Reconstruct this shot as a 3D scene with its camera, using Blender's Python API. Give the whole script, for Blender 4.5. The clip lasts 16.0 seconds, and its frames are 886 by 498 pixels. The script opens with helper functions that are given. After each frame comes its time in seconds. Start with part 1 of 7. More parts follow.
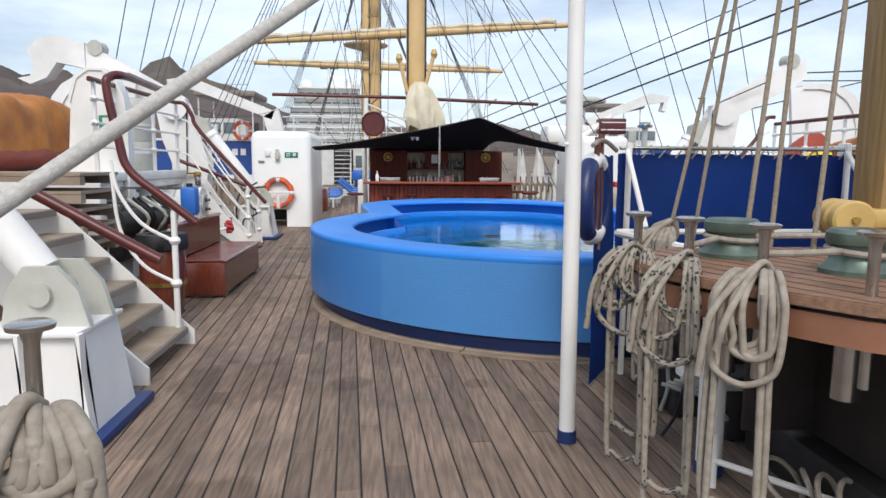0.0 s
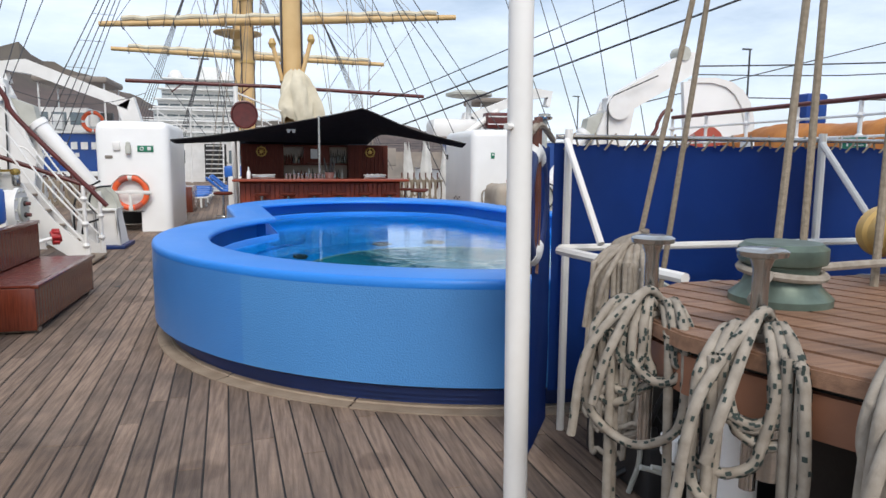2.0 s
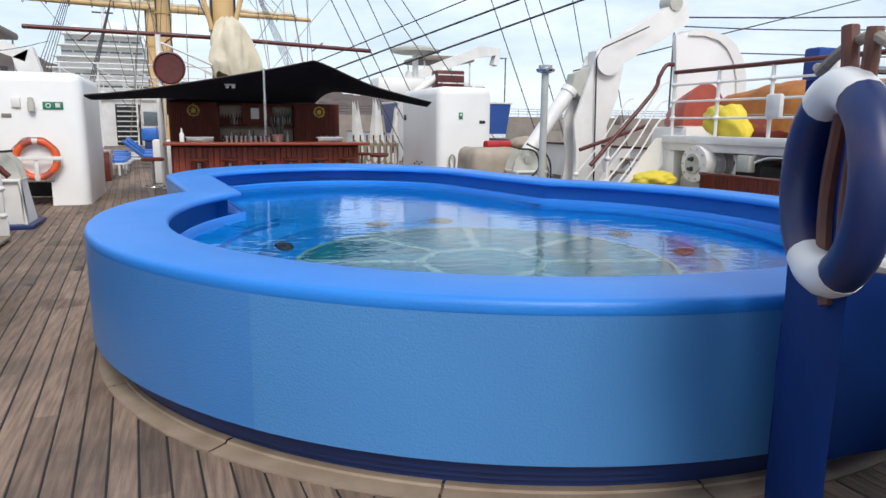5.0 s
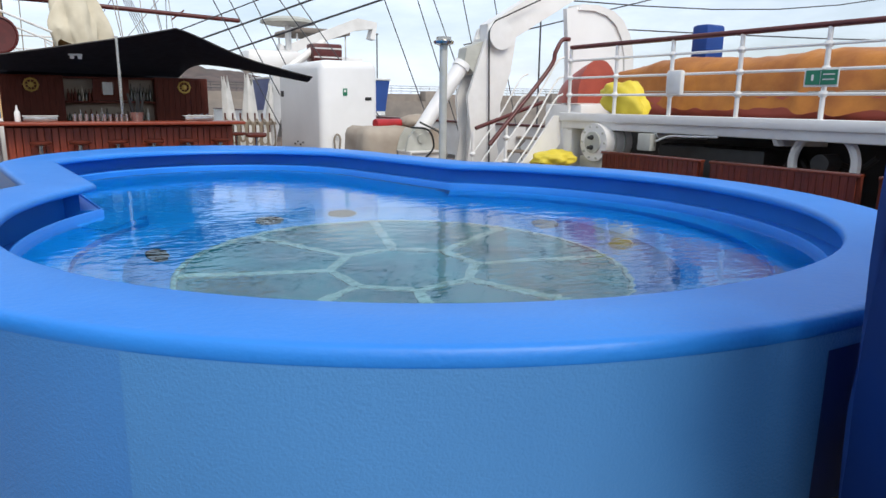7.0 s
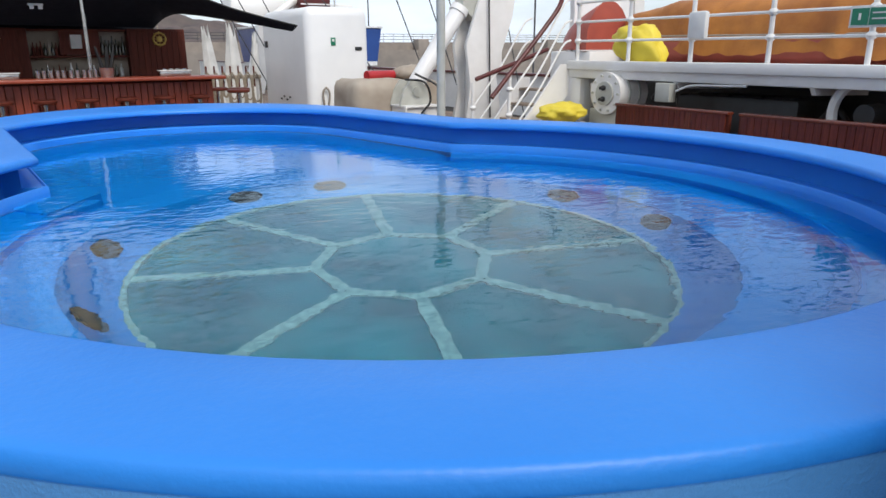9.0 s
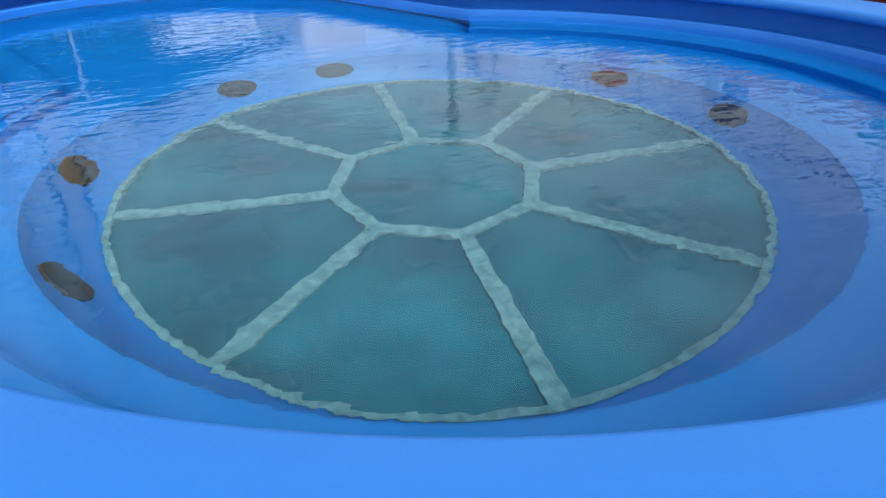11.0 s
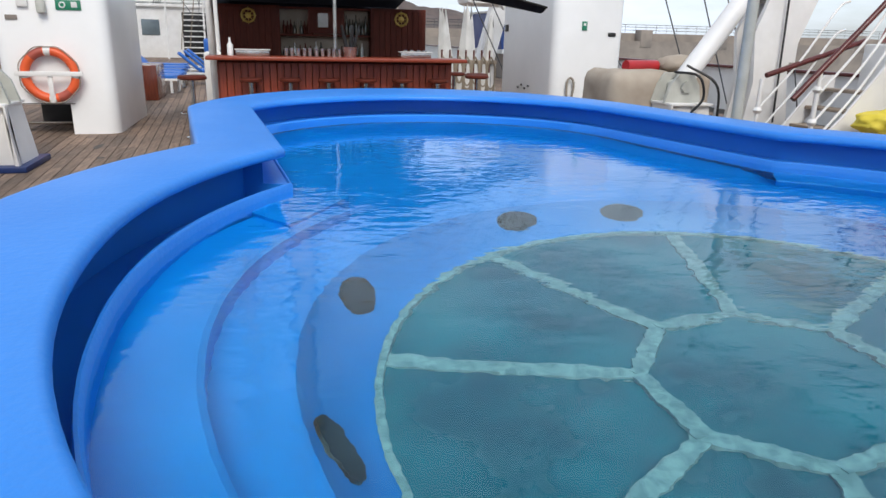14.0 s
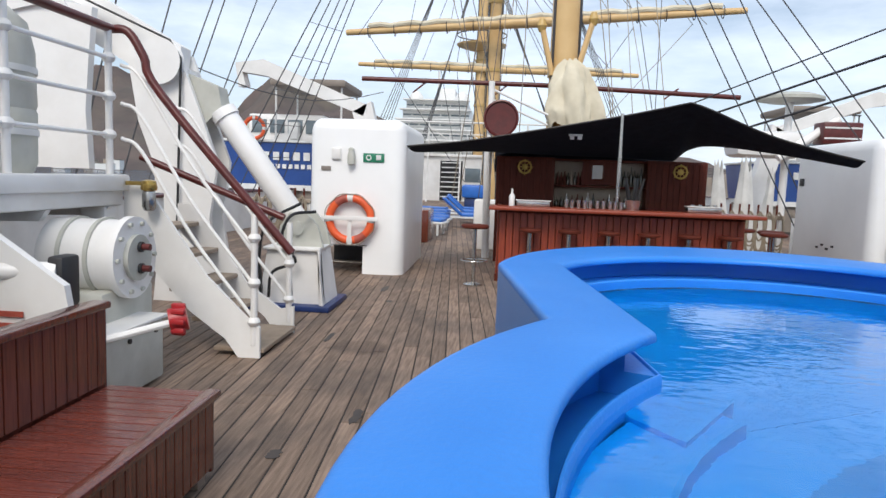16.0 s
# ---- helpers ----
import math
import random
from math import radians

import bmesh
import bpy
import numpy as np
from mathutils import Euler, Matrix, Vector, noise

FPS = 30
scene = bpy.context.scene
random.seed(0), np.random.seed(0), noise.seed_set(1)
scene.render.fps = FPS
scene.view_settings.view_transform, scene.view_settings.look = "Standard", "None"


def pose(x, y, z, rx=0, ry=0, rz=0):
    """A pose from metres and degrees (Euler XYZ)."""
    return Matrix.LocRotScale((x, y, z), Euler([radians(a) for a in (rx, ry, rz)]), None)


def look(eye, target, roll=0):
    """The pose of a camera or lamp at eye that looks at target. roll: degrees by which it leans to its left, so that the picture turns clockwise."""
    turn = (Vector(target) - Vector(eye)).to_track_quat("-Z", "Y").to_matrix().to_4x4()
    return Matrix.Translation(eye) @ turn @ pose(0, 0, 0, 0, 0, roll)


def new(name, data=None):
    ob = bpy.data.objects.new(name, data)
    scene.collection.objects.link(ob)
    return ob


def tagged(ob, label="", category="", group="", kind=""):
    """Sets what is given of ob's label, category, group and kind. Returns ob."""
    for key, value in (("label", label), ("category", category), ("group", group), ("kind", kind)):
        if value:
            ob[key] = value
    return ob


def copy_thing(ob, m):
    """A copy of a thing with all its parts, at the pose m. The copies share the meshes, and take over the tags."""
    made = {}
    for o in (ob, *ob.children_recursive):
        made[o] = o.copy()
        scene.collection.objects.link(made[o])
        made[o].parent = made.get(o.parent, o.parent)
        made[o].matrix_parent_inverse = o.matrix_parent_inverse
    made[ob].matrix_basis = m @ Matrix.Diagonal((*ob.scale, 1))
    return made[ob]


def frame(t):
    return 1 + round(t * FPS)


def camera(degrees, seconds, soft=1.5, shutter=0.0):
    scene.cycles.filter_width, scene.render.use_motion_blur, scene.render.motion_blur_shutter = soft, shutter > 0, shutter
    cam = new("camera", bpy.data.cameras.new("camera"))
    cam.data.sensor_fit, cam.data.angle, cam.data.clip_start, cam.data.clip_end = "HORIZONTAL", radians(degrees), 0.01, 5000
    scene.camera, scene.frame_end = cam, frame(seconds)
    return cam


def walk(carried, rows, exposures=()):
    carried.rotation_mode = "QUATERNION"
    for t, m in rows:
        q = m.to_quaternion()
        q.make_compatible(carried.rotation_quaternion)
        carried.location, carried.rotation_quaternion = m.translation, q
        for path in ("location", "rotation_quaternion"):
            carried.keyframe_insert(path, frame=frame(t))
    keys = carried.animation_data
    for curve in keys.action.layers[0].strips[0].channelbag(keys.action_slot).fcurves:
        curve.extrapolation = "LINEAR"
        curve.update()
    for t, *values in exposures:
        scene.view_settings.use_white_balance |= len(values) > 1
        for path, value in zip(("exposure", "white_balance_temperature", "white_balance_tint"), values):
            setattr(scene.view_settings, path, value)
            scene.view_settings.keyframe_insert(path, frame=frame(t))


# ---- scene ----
cam = camera(66.1, 16.0)
PATH = [
    (0, (0.737, 0.691, 1.491), (0.882, 2.670, 1.241), 0.4),
    (0.5, (0.895, 1.004, 1.496), (1.096, 2.982, 1.278), 0.9),
    (1, (0.935, 1.298, 1.492), (1.204, 3.271, 1.307), 1.5),
    (1.5, (0.848, 1.648, 1.499), (1.325, 3.576, 1.264), 0.4),
    (2, (0.846, 1.974, 1.480), (1.326, 3.898, 1.220), 0.4),
    (2.5, (0.822, 2.288, 1.480), (1.304, 4.203, 1.161), 1.1),
    (3, (0.721, 2.618, 1.462), (1.302, 4.506, 1.147), -0.2),
    (3.2, (0.668, 2.714, 1.466), (1.268, 4.592, 1.132), 0.1),
    (5.3, (0.439, 3.782, 1.463), (1.164, 5.609, 1.091), 0.3),
    (5.5, (0.466, 3.872, 1.442), (1.226, 5.688, 1.089), 0.2),
    (6, (0.499, 4.078, 1.457), (1.352, 5.845, 1.066), 1.9),
    (6.5, (0.487, 4.289, 1.449), (1.518, 5.964, 1.085), 0.4),
    (7, (0.491, 4.450, 1.435), (1.497, 6.126, 1.010), 0.5),
    (7.5, (0.561, 4.648, 1.451), (1.556, 6.338, 1.061), 1.0),
    (8, (0.646, 4.813, 1.428), (1.632, 6.502, 1.009), 1.8),
    (8.5, (0.698, 5.024, 1.450), (1.708, 6.687, 0.988), 1.6),
    (9, (0.792, 5.182, 1.436), (1.799, 6.817, 0.874), -0.4),
    (9.2, (0.858, 5.254, 1.421), (1.824, 6.902, 0.830), -0.3),
    (5.3, (0.423, 3.83, 1.416), (1.15, 5.657, 1.053), 0.3),
    (5.5, (0.465, 3.917, 1.422), (1.225, 5.734, 1.072), 0.2),
    (6, (0.492, 4.124, 1.421), (1.346, 5.891, 1.036), 2.1),
    (6.5, (0.482, 4.337, 1.421), (1.515, 6.012, 1.06), 0.5),
    (7, (0.478, 4.49, 1.415), (1.488, 6.164, 0.993), 0.6),
    (7.5, (0.567, 4.659, 1.419), (1.562, 6.351, 1.035), 1.1),
    (8, (0.649, 4.808, 1.43), (1.634, 6.497, 1.009), 1.9),
    (8.5, (0.701, 5.011, 1.432), (1.711, 6.675, 0.973), 1.7),
    (9, (0.812, 5.141, 1.428), (1.813, 6.779, 0.867), -0.3),
    (9.2, (0.872, 5.206, 1.416), (1.832, 6.859, 0.824), -0.2),
    (11.3, (0.987, 5.838, 1.47), (1.893, 7.33, 0.495), -2.0),
    (11.5, (1.033, 5.857, 1.48), (1.869, 7.381, 0.49), -2.3),
    (12, (1.014, 5.914, 1.522), (1.742, 7.473, 0.503), -1.4),
    (12.5, (0.943, 5.976, 1.516), (1.688, 7.552, 0.535), -0.3),
    (13, (0.838, 6.054, 1.553), (1.459, 7.697, 0.597), -2.3),
    (13.5, (0.817, 6.186, 1.383), (1.327, 7.97, 0.636), -0.1),
    (14, (0.778, 6.48, 1.36), (1.264, 8.327, 0.767), 1.3),
    (14.5, (0.63, 6.621, 1.379), (1.094, 8.507, 0.899), 0.3),
    (15, (0.407, 6.703, 1.416), (0.574, 8.654, 1.009), 0.7),
    (15.5, (0.268, 6.936, 1.435), (0.224, 8.92, 1.187), 1.9),
    (16, (0.154, 7.146, 1.433), (0.002, 9.129, 1.221), 2.1),
]
walk(cam, [(t, look(e, g, r)) for t, e, g, r in PATH])

# ---- light ----
SUN_EL, SUN_AZ = radians(46), radians(184)
world = bpy.data.worlds.new("sky")
scene.world = world
world.use_nodes = True
wn, wl = world.node_tree.nodes, world.node_tree.links
wn.clear()
sky = wn.new("ShaderNodeTexSky")
sky.sky_type, sky.sun_disc = "NISHITA", False
sky.sun_elevation, sky.sun_rotation = SUN_EL, SUN_AZ
sky.air_density, sky.dust_density, sky.ozone_density = 1.0, 1.5, 1.5
coord = wn.new("ShaderNodeTexCoord")
stretch = wn.new("ShaderNodeMapping")
stretch.inputs["Scale"].default_value = (2.0, 2.0, 7.0)
cloud = wn.new("ShaderNodeTexNoise")
cloud.inputs["Scale"].default_value, cloud.inputs["Detail"].default_value = 1.7, 8.0
cloud.inputs["Roughness"].default_value = 0.58
ramp = wn.new("ShaderNodeValToRGB")
ramp.color_ramp.elements[0].position, ramp.color_ramp.elements[1].position = 0.33, 0.66
ramp.color_ramp.elements[0].color = (0.30, 0.30, 0.30, 1)
ramp.color_ramp.elements[1].color = (0.82, 0.82, 0.82, 1)
mixsky = wn.new("ShaderNodeMixRGB")
mixsky.inputs[2].default_value = (8.8, 9.8, 11.2, 1)
back = wn.new("ShaderNodeBackground")
back.inputs["Strength"].default_value = 0.121
wout = wn.new("ShaderNodeOutputWorld")
wl.new(coord.outputs["Generated"], stretch.inputs["Vector"])
wl.new(stretch.outputs["Vector"], cloud.inputs["Vector"])
wl.new(cloud.outputs["Fac"], ramp.inputs["Fac"])
wl.new(ramp.outputs["Color"], mixsky.inputs[0])
wl.new(sky.outputs["Color"], mixsky.inputs[1])
wl.new(mixsky.outputs["Color"], back.inputs["Color"])
wl.new(back.outputs["Background"], wout.inputs["Surface"])

sun = new("sun", bpy.data.lights.new("sun", "SUN"))
sun.data.energy, sun.data.angle, sun.data.color = 2.35, radians(26), (1.0, 0.94, 0.86)
sun_dir = Vector((math.sin(SUN_AZ) * math.cos(SUN_EL), math.cos(SUN_AZ) * math.cos(SUN_EL), math.sin(SUN_EL)))
sun.matrix_world = look(tuple(sun_dir * 60), (0, 0, 0))


# ---- materials ----
def pbr(name, c1, c2=None, scale=4.0, rough=0.5, metal=0.0, bump=0.0, bscale=60.0, stretch=(1, 1, 1), rand=0.0,
        stain=None, stain_amount=0.0, spec=0.5, lo=0.35, hi=0.65, coat=0.0):
    """Principled material: two colours mixed by noise, optional stains, fine bump, random shade per object."""
    m = bpy.data.materials.new(name)
    m.use_nodes = True
    n, l = m.node_tree.nodes, m.node_tree.links
    b = n["Principled BSDF"]
    b.inputs["Roughness"].default_value, b.inputs["Metallic"].default_value = rough, metal
    b.inputs["Specular IOR Level"].default_value = spec
    b.inputs["Coat Weight"].default_value = coat
    tc = n.new("ShaderNodeTexCoord")
    mp = n.new("ShaderNodeMapping")
    mp.inputs["Scale"].default_value = stretch
    geo = n.new("ShaderNodeNewGeometry")
    l.new(geo.outputs["Position"], mp.inputs["Vector"])
    c2 = c2 or tuple(v * 0.82 for v in c1)
    nz = n.new("ShaderNodeTexNoise")
    nz.inputs["Scale"].default_value, nz.inputs["Detail"].default_value = scale, 6
    l.new(mp.outputs["Vector"], nz.inputs["Vector"])
    rp = n.new("ShaderNodeMapRange")
    rp.inputs["From Min"].default_value, rp.inputs["From Max"].default_value = lo, hi
    l.new(nz.outputs["Fac"], rp.inputs["Value"])
    mx = n.new("ShaderNodeMixRGB")
    mx.inputs[1].default_value, mx.inputs[2].default_value = (*c1, 1), (*c2, 1)
    l.new(rp.outputs["Result"], mx.inputs[0])
    col = mx.outputs["Color"]
    if stain_amount:
        n2 = n.new("ShaderNodeTexNoise")
        n2.inputs["Scale"].default_value, n2.inputs["Detail"].default_value = scale * 0.23, 8
        n2.inputs["Roughness"].default_value = 0.65
        l.new(geo.outputs["Position"], n2.inputs["Vector"])
        r2 = n.new("ShaderNodeMapRange")
        r2.inputs["From Min"].default_value, r2.inputs["From Max"].default_value = 0.47, 0.70
        r2.inputs["To Max"].default_value = stain_amount
        l.new(n2.outputs["Fac"], r2.inputs["Value"])
        m2 = n.new("ShaderNodeMixRGB")
        m2.inputs[2].default_value = (*(stain or (0.1, 0.08, 0.06)), 1)
        l.new(r2.outputs["Result"], m2.inputs[0])
        l.new(col, m2.inputs[1])
        col = m2.outputs["Color"]
    if rand:
        oi = n.new("ShaderNodeObjectInfo")
        isl = n.new("ShaderNodeNewGeometry")
        ad = n.new("ShaderNodeMath")
        ad.operation = "ADD"
        l.new(oi.outputs["Random"], ad.inputs[0])
        l.new(isl.outputs["Random Per Island"], ad.inputs[1])
        fr = n.new("ShaderNodeMath")
        fr.operation = "FRACT"
        l.new(ad.outputs[0], fr.inputs[0])
        rr = n.new("ShaderNodeMapRange")
        rr.inputs["To Min"].default_value, rr.inputs["To Max"].default_value = 1 - rand, 1 + rand
        l.new(fr.outputs[0], rr.inputs["Value"])
        hv = n.new("ShaderNodeHueSaturation")
        l.new(rr.outputs["Result"], hv.inputs["Value"])
        l.new(col, hv.inputs["Color"])
        col = hv.outputs["Color"]
    l.new(col, b.inputs["Base Color"])
    rv = n.new("ShaderNodeMapRange")
    rv.inputs["To Min"].default_value, rv.inputs["To Max"].default_value = max(0.02, rough - 0.08), min(1, rough + 0.1)
    l.new(nz.outputs["Fac"], rv.inputs["Value"])
    l.new(rv.outputs["Result"], b.inputs["Roughness"])
    if bump:
        nb = n.new("ShaderNodeTexNoise")
        nb.inputs["Scale"].default_value, nb.inputs["Detail"].default_value = bscale, 4
        l.new(mp.outputs["Vector"], nb.inputs["Vector"])
        bp = n.new("ShaderNodeBump")
        bp.inputs["Strength"].default_value, bp.inputs["Distance"].default_value = bump, 0.01
        l.new(nb.outputs["Fac"], bp.inputs["Height"])
        l.new(bp.outputs["Normal"], b.inputs["Normal"])
    return m


M_TEAK = pbr("weathered_teak", (0.275, 0.193, 0.139), (0.152, 0.103, 0.074), 5, 0.7, bump=0.4, bscale=30, stretch=(9, 0.6, 9), rand=0.30,
             stain=(0.10, 0.075, 0.06), stain_amount=0.75)
def damp_patch(m, spots):
    """Dark blotches with ragged edges, soaked into the planks at given places: (x, y, radius)."""
    n, l = m.node_tree.nodes, m.node_tree.links
    b = n["Principled BSDF"]
    geo = n.new("ShaderNodeNewGeometry")
    rag = n.new("ShaderNodeTexNoise")
    rag.inputs["Scale"].default_value, rag.inputs["Detail"].default_value = 5.0, 6
    l.new(geo.outputs["Position"], rag.inputs["Vector"])
    for x, y, r in spots:
        d = n.new("ShaderNodeVectorMath")
        d.operation = "DISTANCE"
        d.inputs[1].default_value = (x, y, 0)
        l.new(geo.outputs["Position"], d.inputs[0])
        add = n.new("ShaderNodeMath")
        add.operation = "MULTIPLY_ADD"
        add.inputs[1].default_value = -r * 1.4
        l.new(rag.outputs["Fac"], add.inputs[0])
        l.new(d.outputs["Value"], add.inputs[2])
        mask = n.new("ShaderNodeMapRange")
        mask.inputs["From Min"].default_value, mask.inputs["From Max"].default_value = r * 0.38, r * 0.02
        mask.inputs["To Max"].default_value = 0.55
        l.new(add.outputs["Value"], mask.inputs["Value"])
        mix = n.new("ShaderNodeMixRGB")
        mix.blend_type = "MULTIPLY"
        mix.inputs[2].default_value = (0.42, 0.38, 0.36, 1)
        l.new(mask.outputs["Result"], mix.inputs[0])
        l.new(b.inputs["Base Color"].links[0].from_socket, mix.inputs[1])
        l.new(mix.outputs["Color"], b.inputs["Base Color"])


damp_patch(M_TEAK, ((-0.30, 5.30, 0.52), (-0.05, 3.6, 0.28), (1.30, 5.15, 0.10), (0.45, 5.2, 0.16), (-0.9, 12.6, 0.25), (-0.6, 9.6, 0.2), (0.75, 3.0, 0.14)))
M_CAULK = pbr("deck_caulk", (0.025, 0.022, 0.02), rough=0.8)
M_MARGIN = pbr("pale_margin_teak", (0.35, 0.275, 0.205), (0.27, 0.205, 0.15), 5, 0.7, bump=0.2, bscale=40, rand=0.08)
M_POOL = pbr("pool_blue_paint", (0.022, 0.235, 0.74), (0.018, 0.215, 0.70), 1.3, 0.42, bump=0.22, bscale=38, coat=0.0)
M_POOLWALL = pbr("pool_wall_paint", (0.056, 0.228, 0.575), (0.048, 0.205, 0.535), 0.9, 0.33, bump=0.24, bscale=95, spec=0.6)
M_POOLTOUCH = pbr("pool_wall_touch_up", (0.074, 0.258, 0.575), (0.066, 0.24, 0.55), 1.1, 0.35, bump=0.3, bscale=95)
# pool blue made darker, part of the overhang's shade being in the colour
M_POOLGUT = pbr("pool_gutter_shade", (0.010, 0.19, 0.62), (0.008, 0.165, 0.55), 1.5, 0.45)
M_POOLIN = pbr("pool_inside_paint", (0.002, 0.235, 0.68), (0.002, 0.205, 0.61), 1.5, 0.4, bump=0.05)
# inside blue lowered a little to shade the steep basin side
M_POOLDEEP = pbr("pool_basin_shade", (0.001, 0.21, 0.60), (0.001, 0.18, 0.54), 1.5, 0.4, bump=0.05)
M_NAVY = pbr("navy_plinth_paint", (0.012, 0.035, 0.15), (0.01, 0.028, 0.11), 3, 0.4)
M_WHITE = pbr("white_ship_paint", (0.84, 0.83, 0.81), (0.76, 0.75, 0.73), 2.2, 0.38, bump=0.06, bscale=14, stain=(0.5, 0.46, 0.4), stain_amount=0.35)
M_GELCOAT = pbr("white_gelcoat", (0.86, 0.86, 0.85), (0.81, 0.81, 0.80), 1.2, 0.3, stain=(0.6, 0.58, 0.55), stain_amount=0.25)
M_GREYW = pbr("grey_primer", (0.50, 0.50, 0.45), (0.43, 0.43, 0.38), 6, 0.5, bump=0.05)
M_MAHOG = pbr("varnished_mahogany", (0.16, 0.036, 0.018), (0.10, 0.022, 0.012), 6, 0.22, bump=0.05, stretch=(14, 14, 0.9), rand=0.12, coat=0.4)
M_MAHOGT = pbr("varnished_seat_boards", (0.17, 0.035, 0.02), (0.11, 0.022, 0.014), 6, 0.26, stretch=(1, 14, 14), rand=0.12, coat=0.15)
M_BAR = pbr("bar_front_wood", (0.33, 0.062, 0.026), (0.21, 0.034, 0.017), 6, 0.38, stretch=(14, 14, 0.8), rand=0.14, coat=0.05)
M_CAB = pbr("dark_cabinet_wood", (0.13, 0.028, 0.016), (0.08, 0.018, 0.011), 6, 0.55, spec=0.2, stretch=(12, 12, 0.8), rand=0.12)
M_MAROON = pbr("maroon_handrail_paint", (0.11, 0.018, 0.016), (0.08, 0.014, 0.013), 8, 0.35, bump=0.04)
M_STRIP = pbr("worn_brown_wood", (0.13, 0.04, 0.025), (0.08, 0.025, 0.018), 9, 0.5, stain=(0.3, 0.25, 0.2), stain_amount=0.3)
M_ORANGE = pbr("orange_lifebuoy", (0.78, 0.12, 0.03), (0.68, 0.09, 0.025), 6, 0.45)
M_TARP = pbr("orange_tarpaulin", (0.50, 0.19, 0.03), (0.32, 0.105, 0.02), 2.6, 0.6, bump=0.8, bscale=11, stain=(0.25, 0.1, 0.03), stain_amount=0.4)
M_REDHULL = pbr("faded_red_hull", (0.42, 0.09, 0.06), (0.34, 0.07, 0.05), 3, 0.45)
M_CANVAS = pbr("blue_canvas", (0.002, 0.052, 0.285), (0.002, 0.04, 0.22), 2.5, 0.62, bump=0.25, bscale=5)
M_BLUERING = pbr("chipped_navy_ring", (0.010, 0.026, 0.125), (0.008, 0.02, 0.095), 7, 0.4, stain=(0.25, 0.1, 0.06), stain_amount=0.5)
M_SHADE = pbr("black_shade_net", (0.016, 0.019, 0.032), (0.012, 0.014, 0.024), 9, 0.9, bump=0.2, bscale=150)
M_SPAR = pbr("buff_mast_paint", (0.66, 0.45, 0.21), (0.57, 0.37, 0.16), 1.5, 0.42, stain=(0.35, 0.22, 0.1), stain_amount=0.35)
M_BUFF = pbr("buff_yellow_paint", (0.55, 0.37, 0.125), (0.46, 0.30, 0.10), 5, 0.4, bump=0.05)
M_CASING = pbr("tan_mast_casing", (0.42, 0.28, 0.12), (0.27, 0.17, 0.07), 5, 0.5, stretch=(8, 8, 0.5), bump=0.1)
M_SAIL = pbr("cream_sailcloth", (0.68, 0.62, 0.48), (0.58, 0.52, 0.39), 3, 0.85, bump=0.2, bscale=12)
M_SAILW = pbr("white_canvas_cover", (0.66, 0.65, 0.62), (0.54, 0.53, 0.50), 4, 0.85, bump=0.3, bscale=20)
M_ROPE = pbr("off_white_rope", (0.34, 0.30, 0.25), (0.25, 0.215, 0.175), 30, 0.9, bump=0.22, bscale=320)
M_FLECK = pbr("rope_fleck", (0.035, 0.05, 0.045), rough=0.9)
M_WIRE = pbr("dark_rigging_wire", (0.05, 0.05, 0.055), (0.035, 0.035, 0.04), 9, 0.5)
M_GREYROPE = pbr("pale_grey_rope", (0.52, 0.50, 0.47), (0.42, 0.40, 0.37), 60, 0.9, bump=0.4, bscale=160)
M_TAN = pbr("tan_running_rope", (0.30, 0.25, 0.19), (0.22, 0.18, 0.13), 60, 0.9, bump=0.4, bscale=160)
M_STEEL = pbr("stainless_steel", (0.52, 0.51, 0.49), (0.40, 0.39, 0.37), 12, 0.22, metal=0.95)
M_BRONZE = pbr("green_bronze", (0.16, 0.22, 0.18), (0.09, 0.12, 0.10), 9, 0.42, metal=0.55, bump=0.1, bscale=30)
M_BLACK = pbr("black_rubber", (0.012, 0.012, 0.013), rough=0.5)
# dark grey taken near black: shade under the table is put into this tone
M_DARK = pbr("shaded_dark_machinery", (0.026, 0.026, 0.028), (0.018, 0.017, 0.016), 5, 0.5)
# brown-grey housing, coloured below its own tone to hold the shade under the table
M_PANEL = pbr("shaded_housing_paint", (0.034, 0.027, 0.024), (0.022, 0.018, 0.016), 3, 0.55, bump=0.1, stain=(0.05, 0.04, 0.035), stain_amount=0.3)
M_TABLE = pbr("teak_table_boards", (0.27, 0.15, 0.092), (0.18, 0.098, 0.06), 5, 0.55, bump=0.2, bscale=30, stretch=(0.6, 10, 10), rand=0.1)
M_TABLEEDGE = pbr("terracotta_table_edge", (0.31, 0.14, 0.078), (0.23, 0.10, 0.056), 4, 0.5, bump=0.1)
M_YELLOW = pbr("yellow_bag", (0.75, 0.60, 0.06), (0.66, 0.52, 0.04), 4, 0.6, bump=0.3, bscale=10)
M_GREEN = pbr("green_sign", (0.02, 0.22, 0.12), rough=0.4)
M_SIGNW = pbr("white_print", (0.78, 0.78, 0.76), rough=0.5)
M_BRASS = pbr("brass", (0.55, 0.38, 0.12), (0.42, 0.28, 0.08), 9, 0.25, metal=0.9)
M_GOLD = pbr("gilded_emblem", (0.62, 0.42, 0.10), (0.50, 0.32, 0.07), 12, 0.4, metal=0.25)
M_BEIGE = pbr("beige_cover", (0.42, 0.36, 0.29), (0.34, 0.28, 0.22), 3, 0.85, bump=0.5, bscale=6)
M_CHAIRBLUE = pbr("blue_plastic", (0.03, 0.16, 0.55), (0.025, 0.13, 0.48), 4, 0.4)
M_RED = pbr("red_paint", (0.45, 0.025, 0.03), rough=0.35)
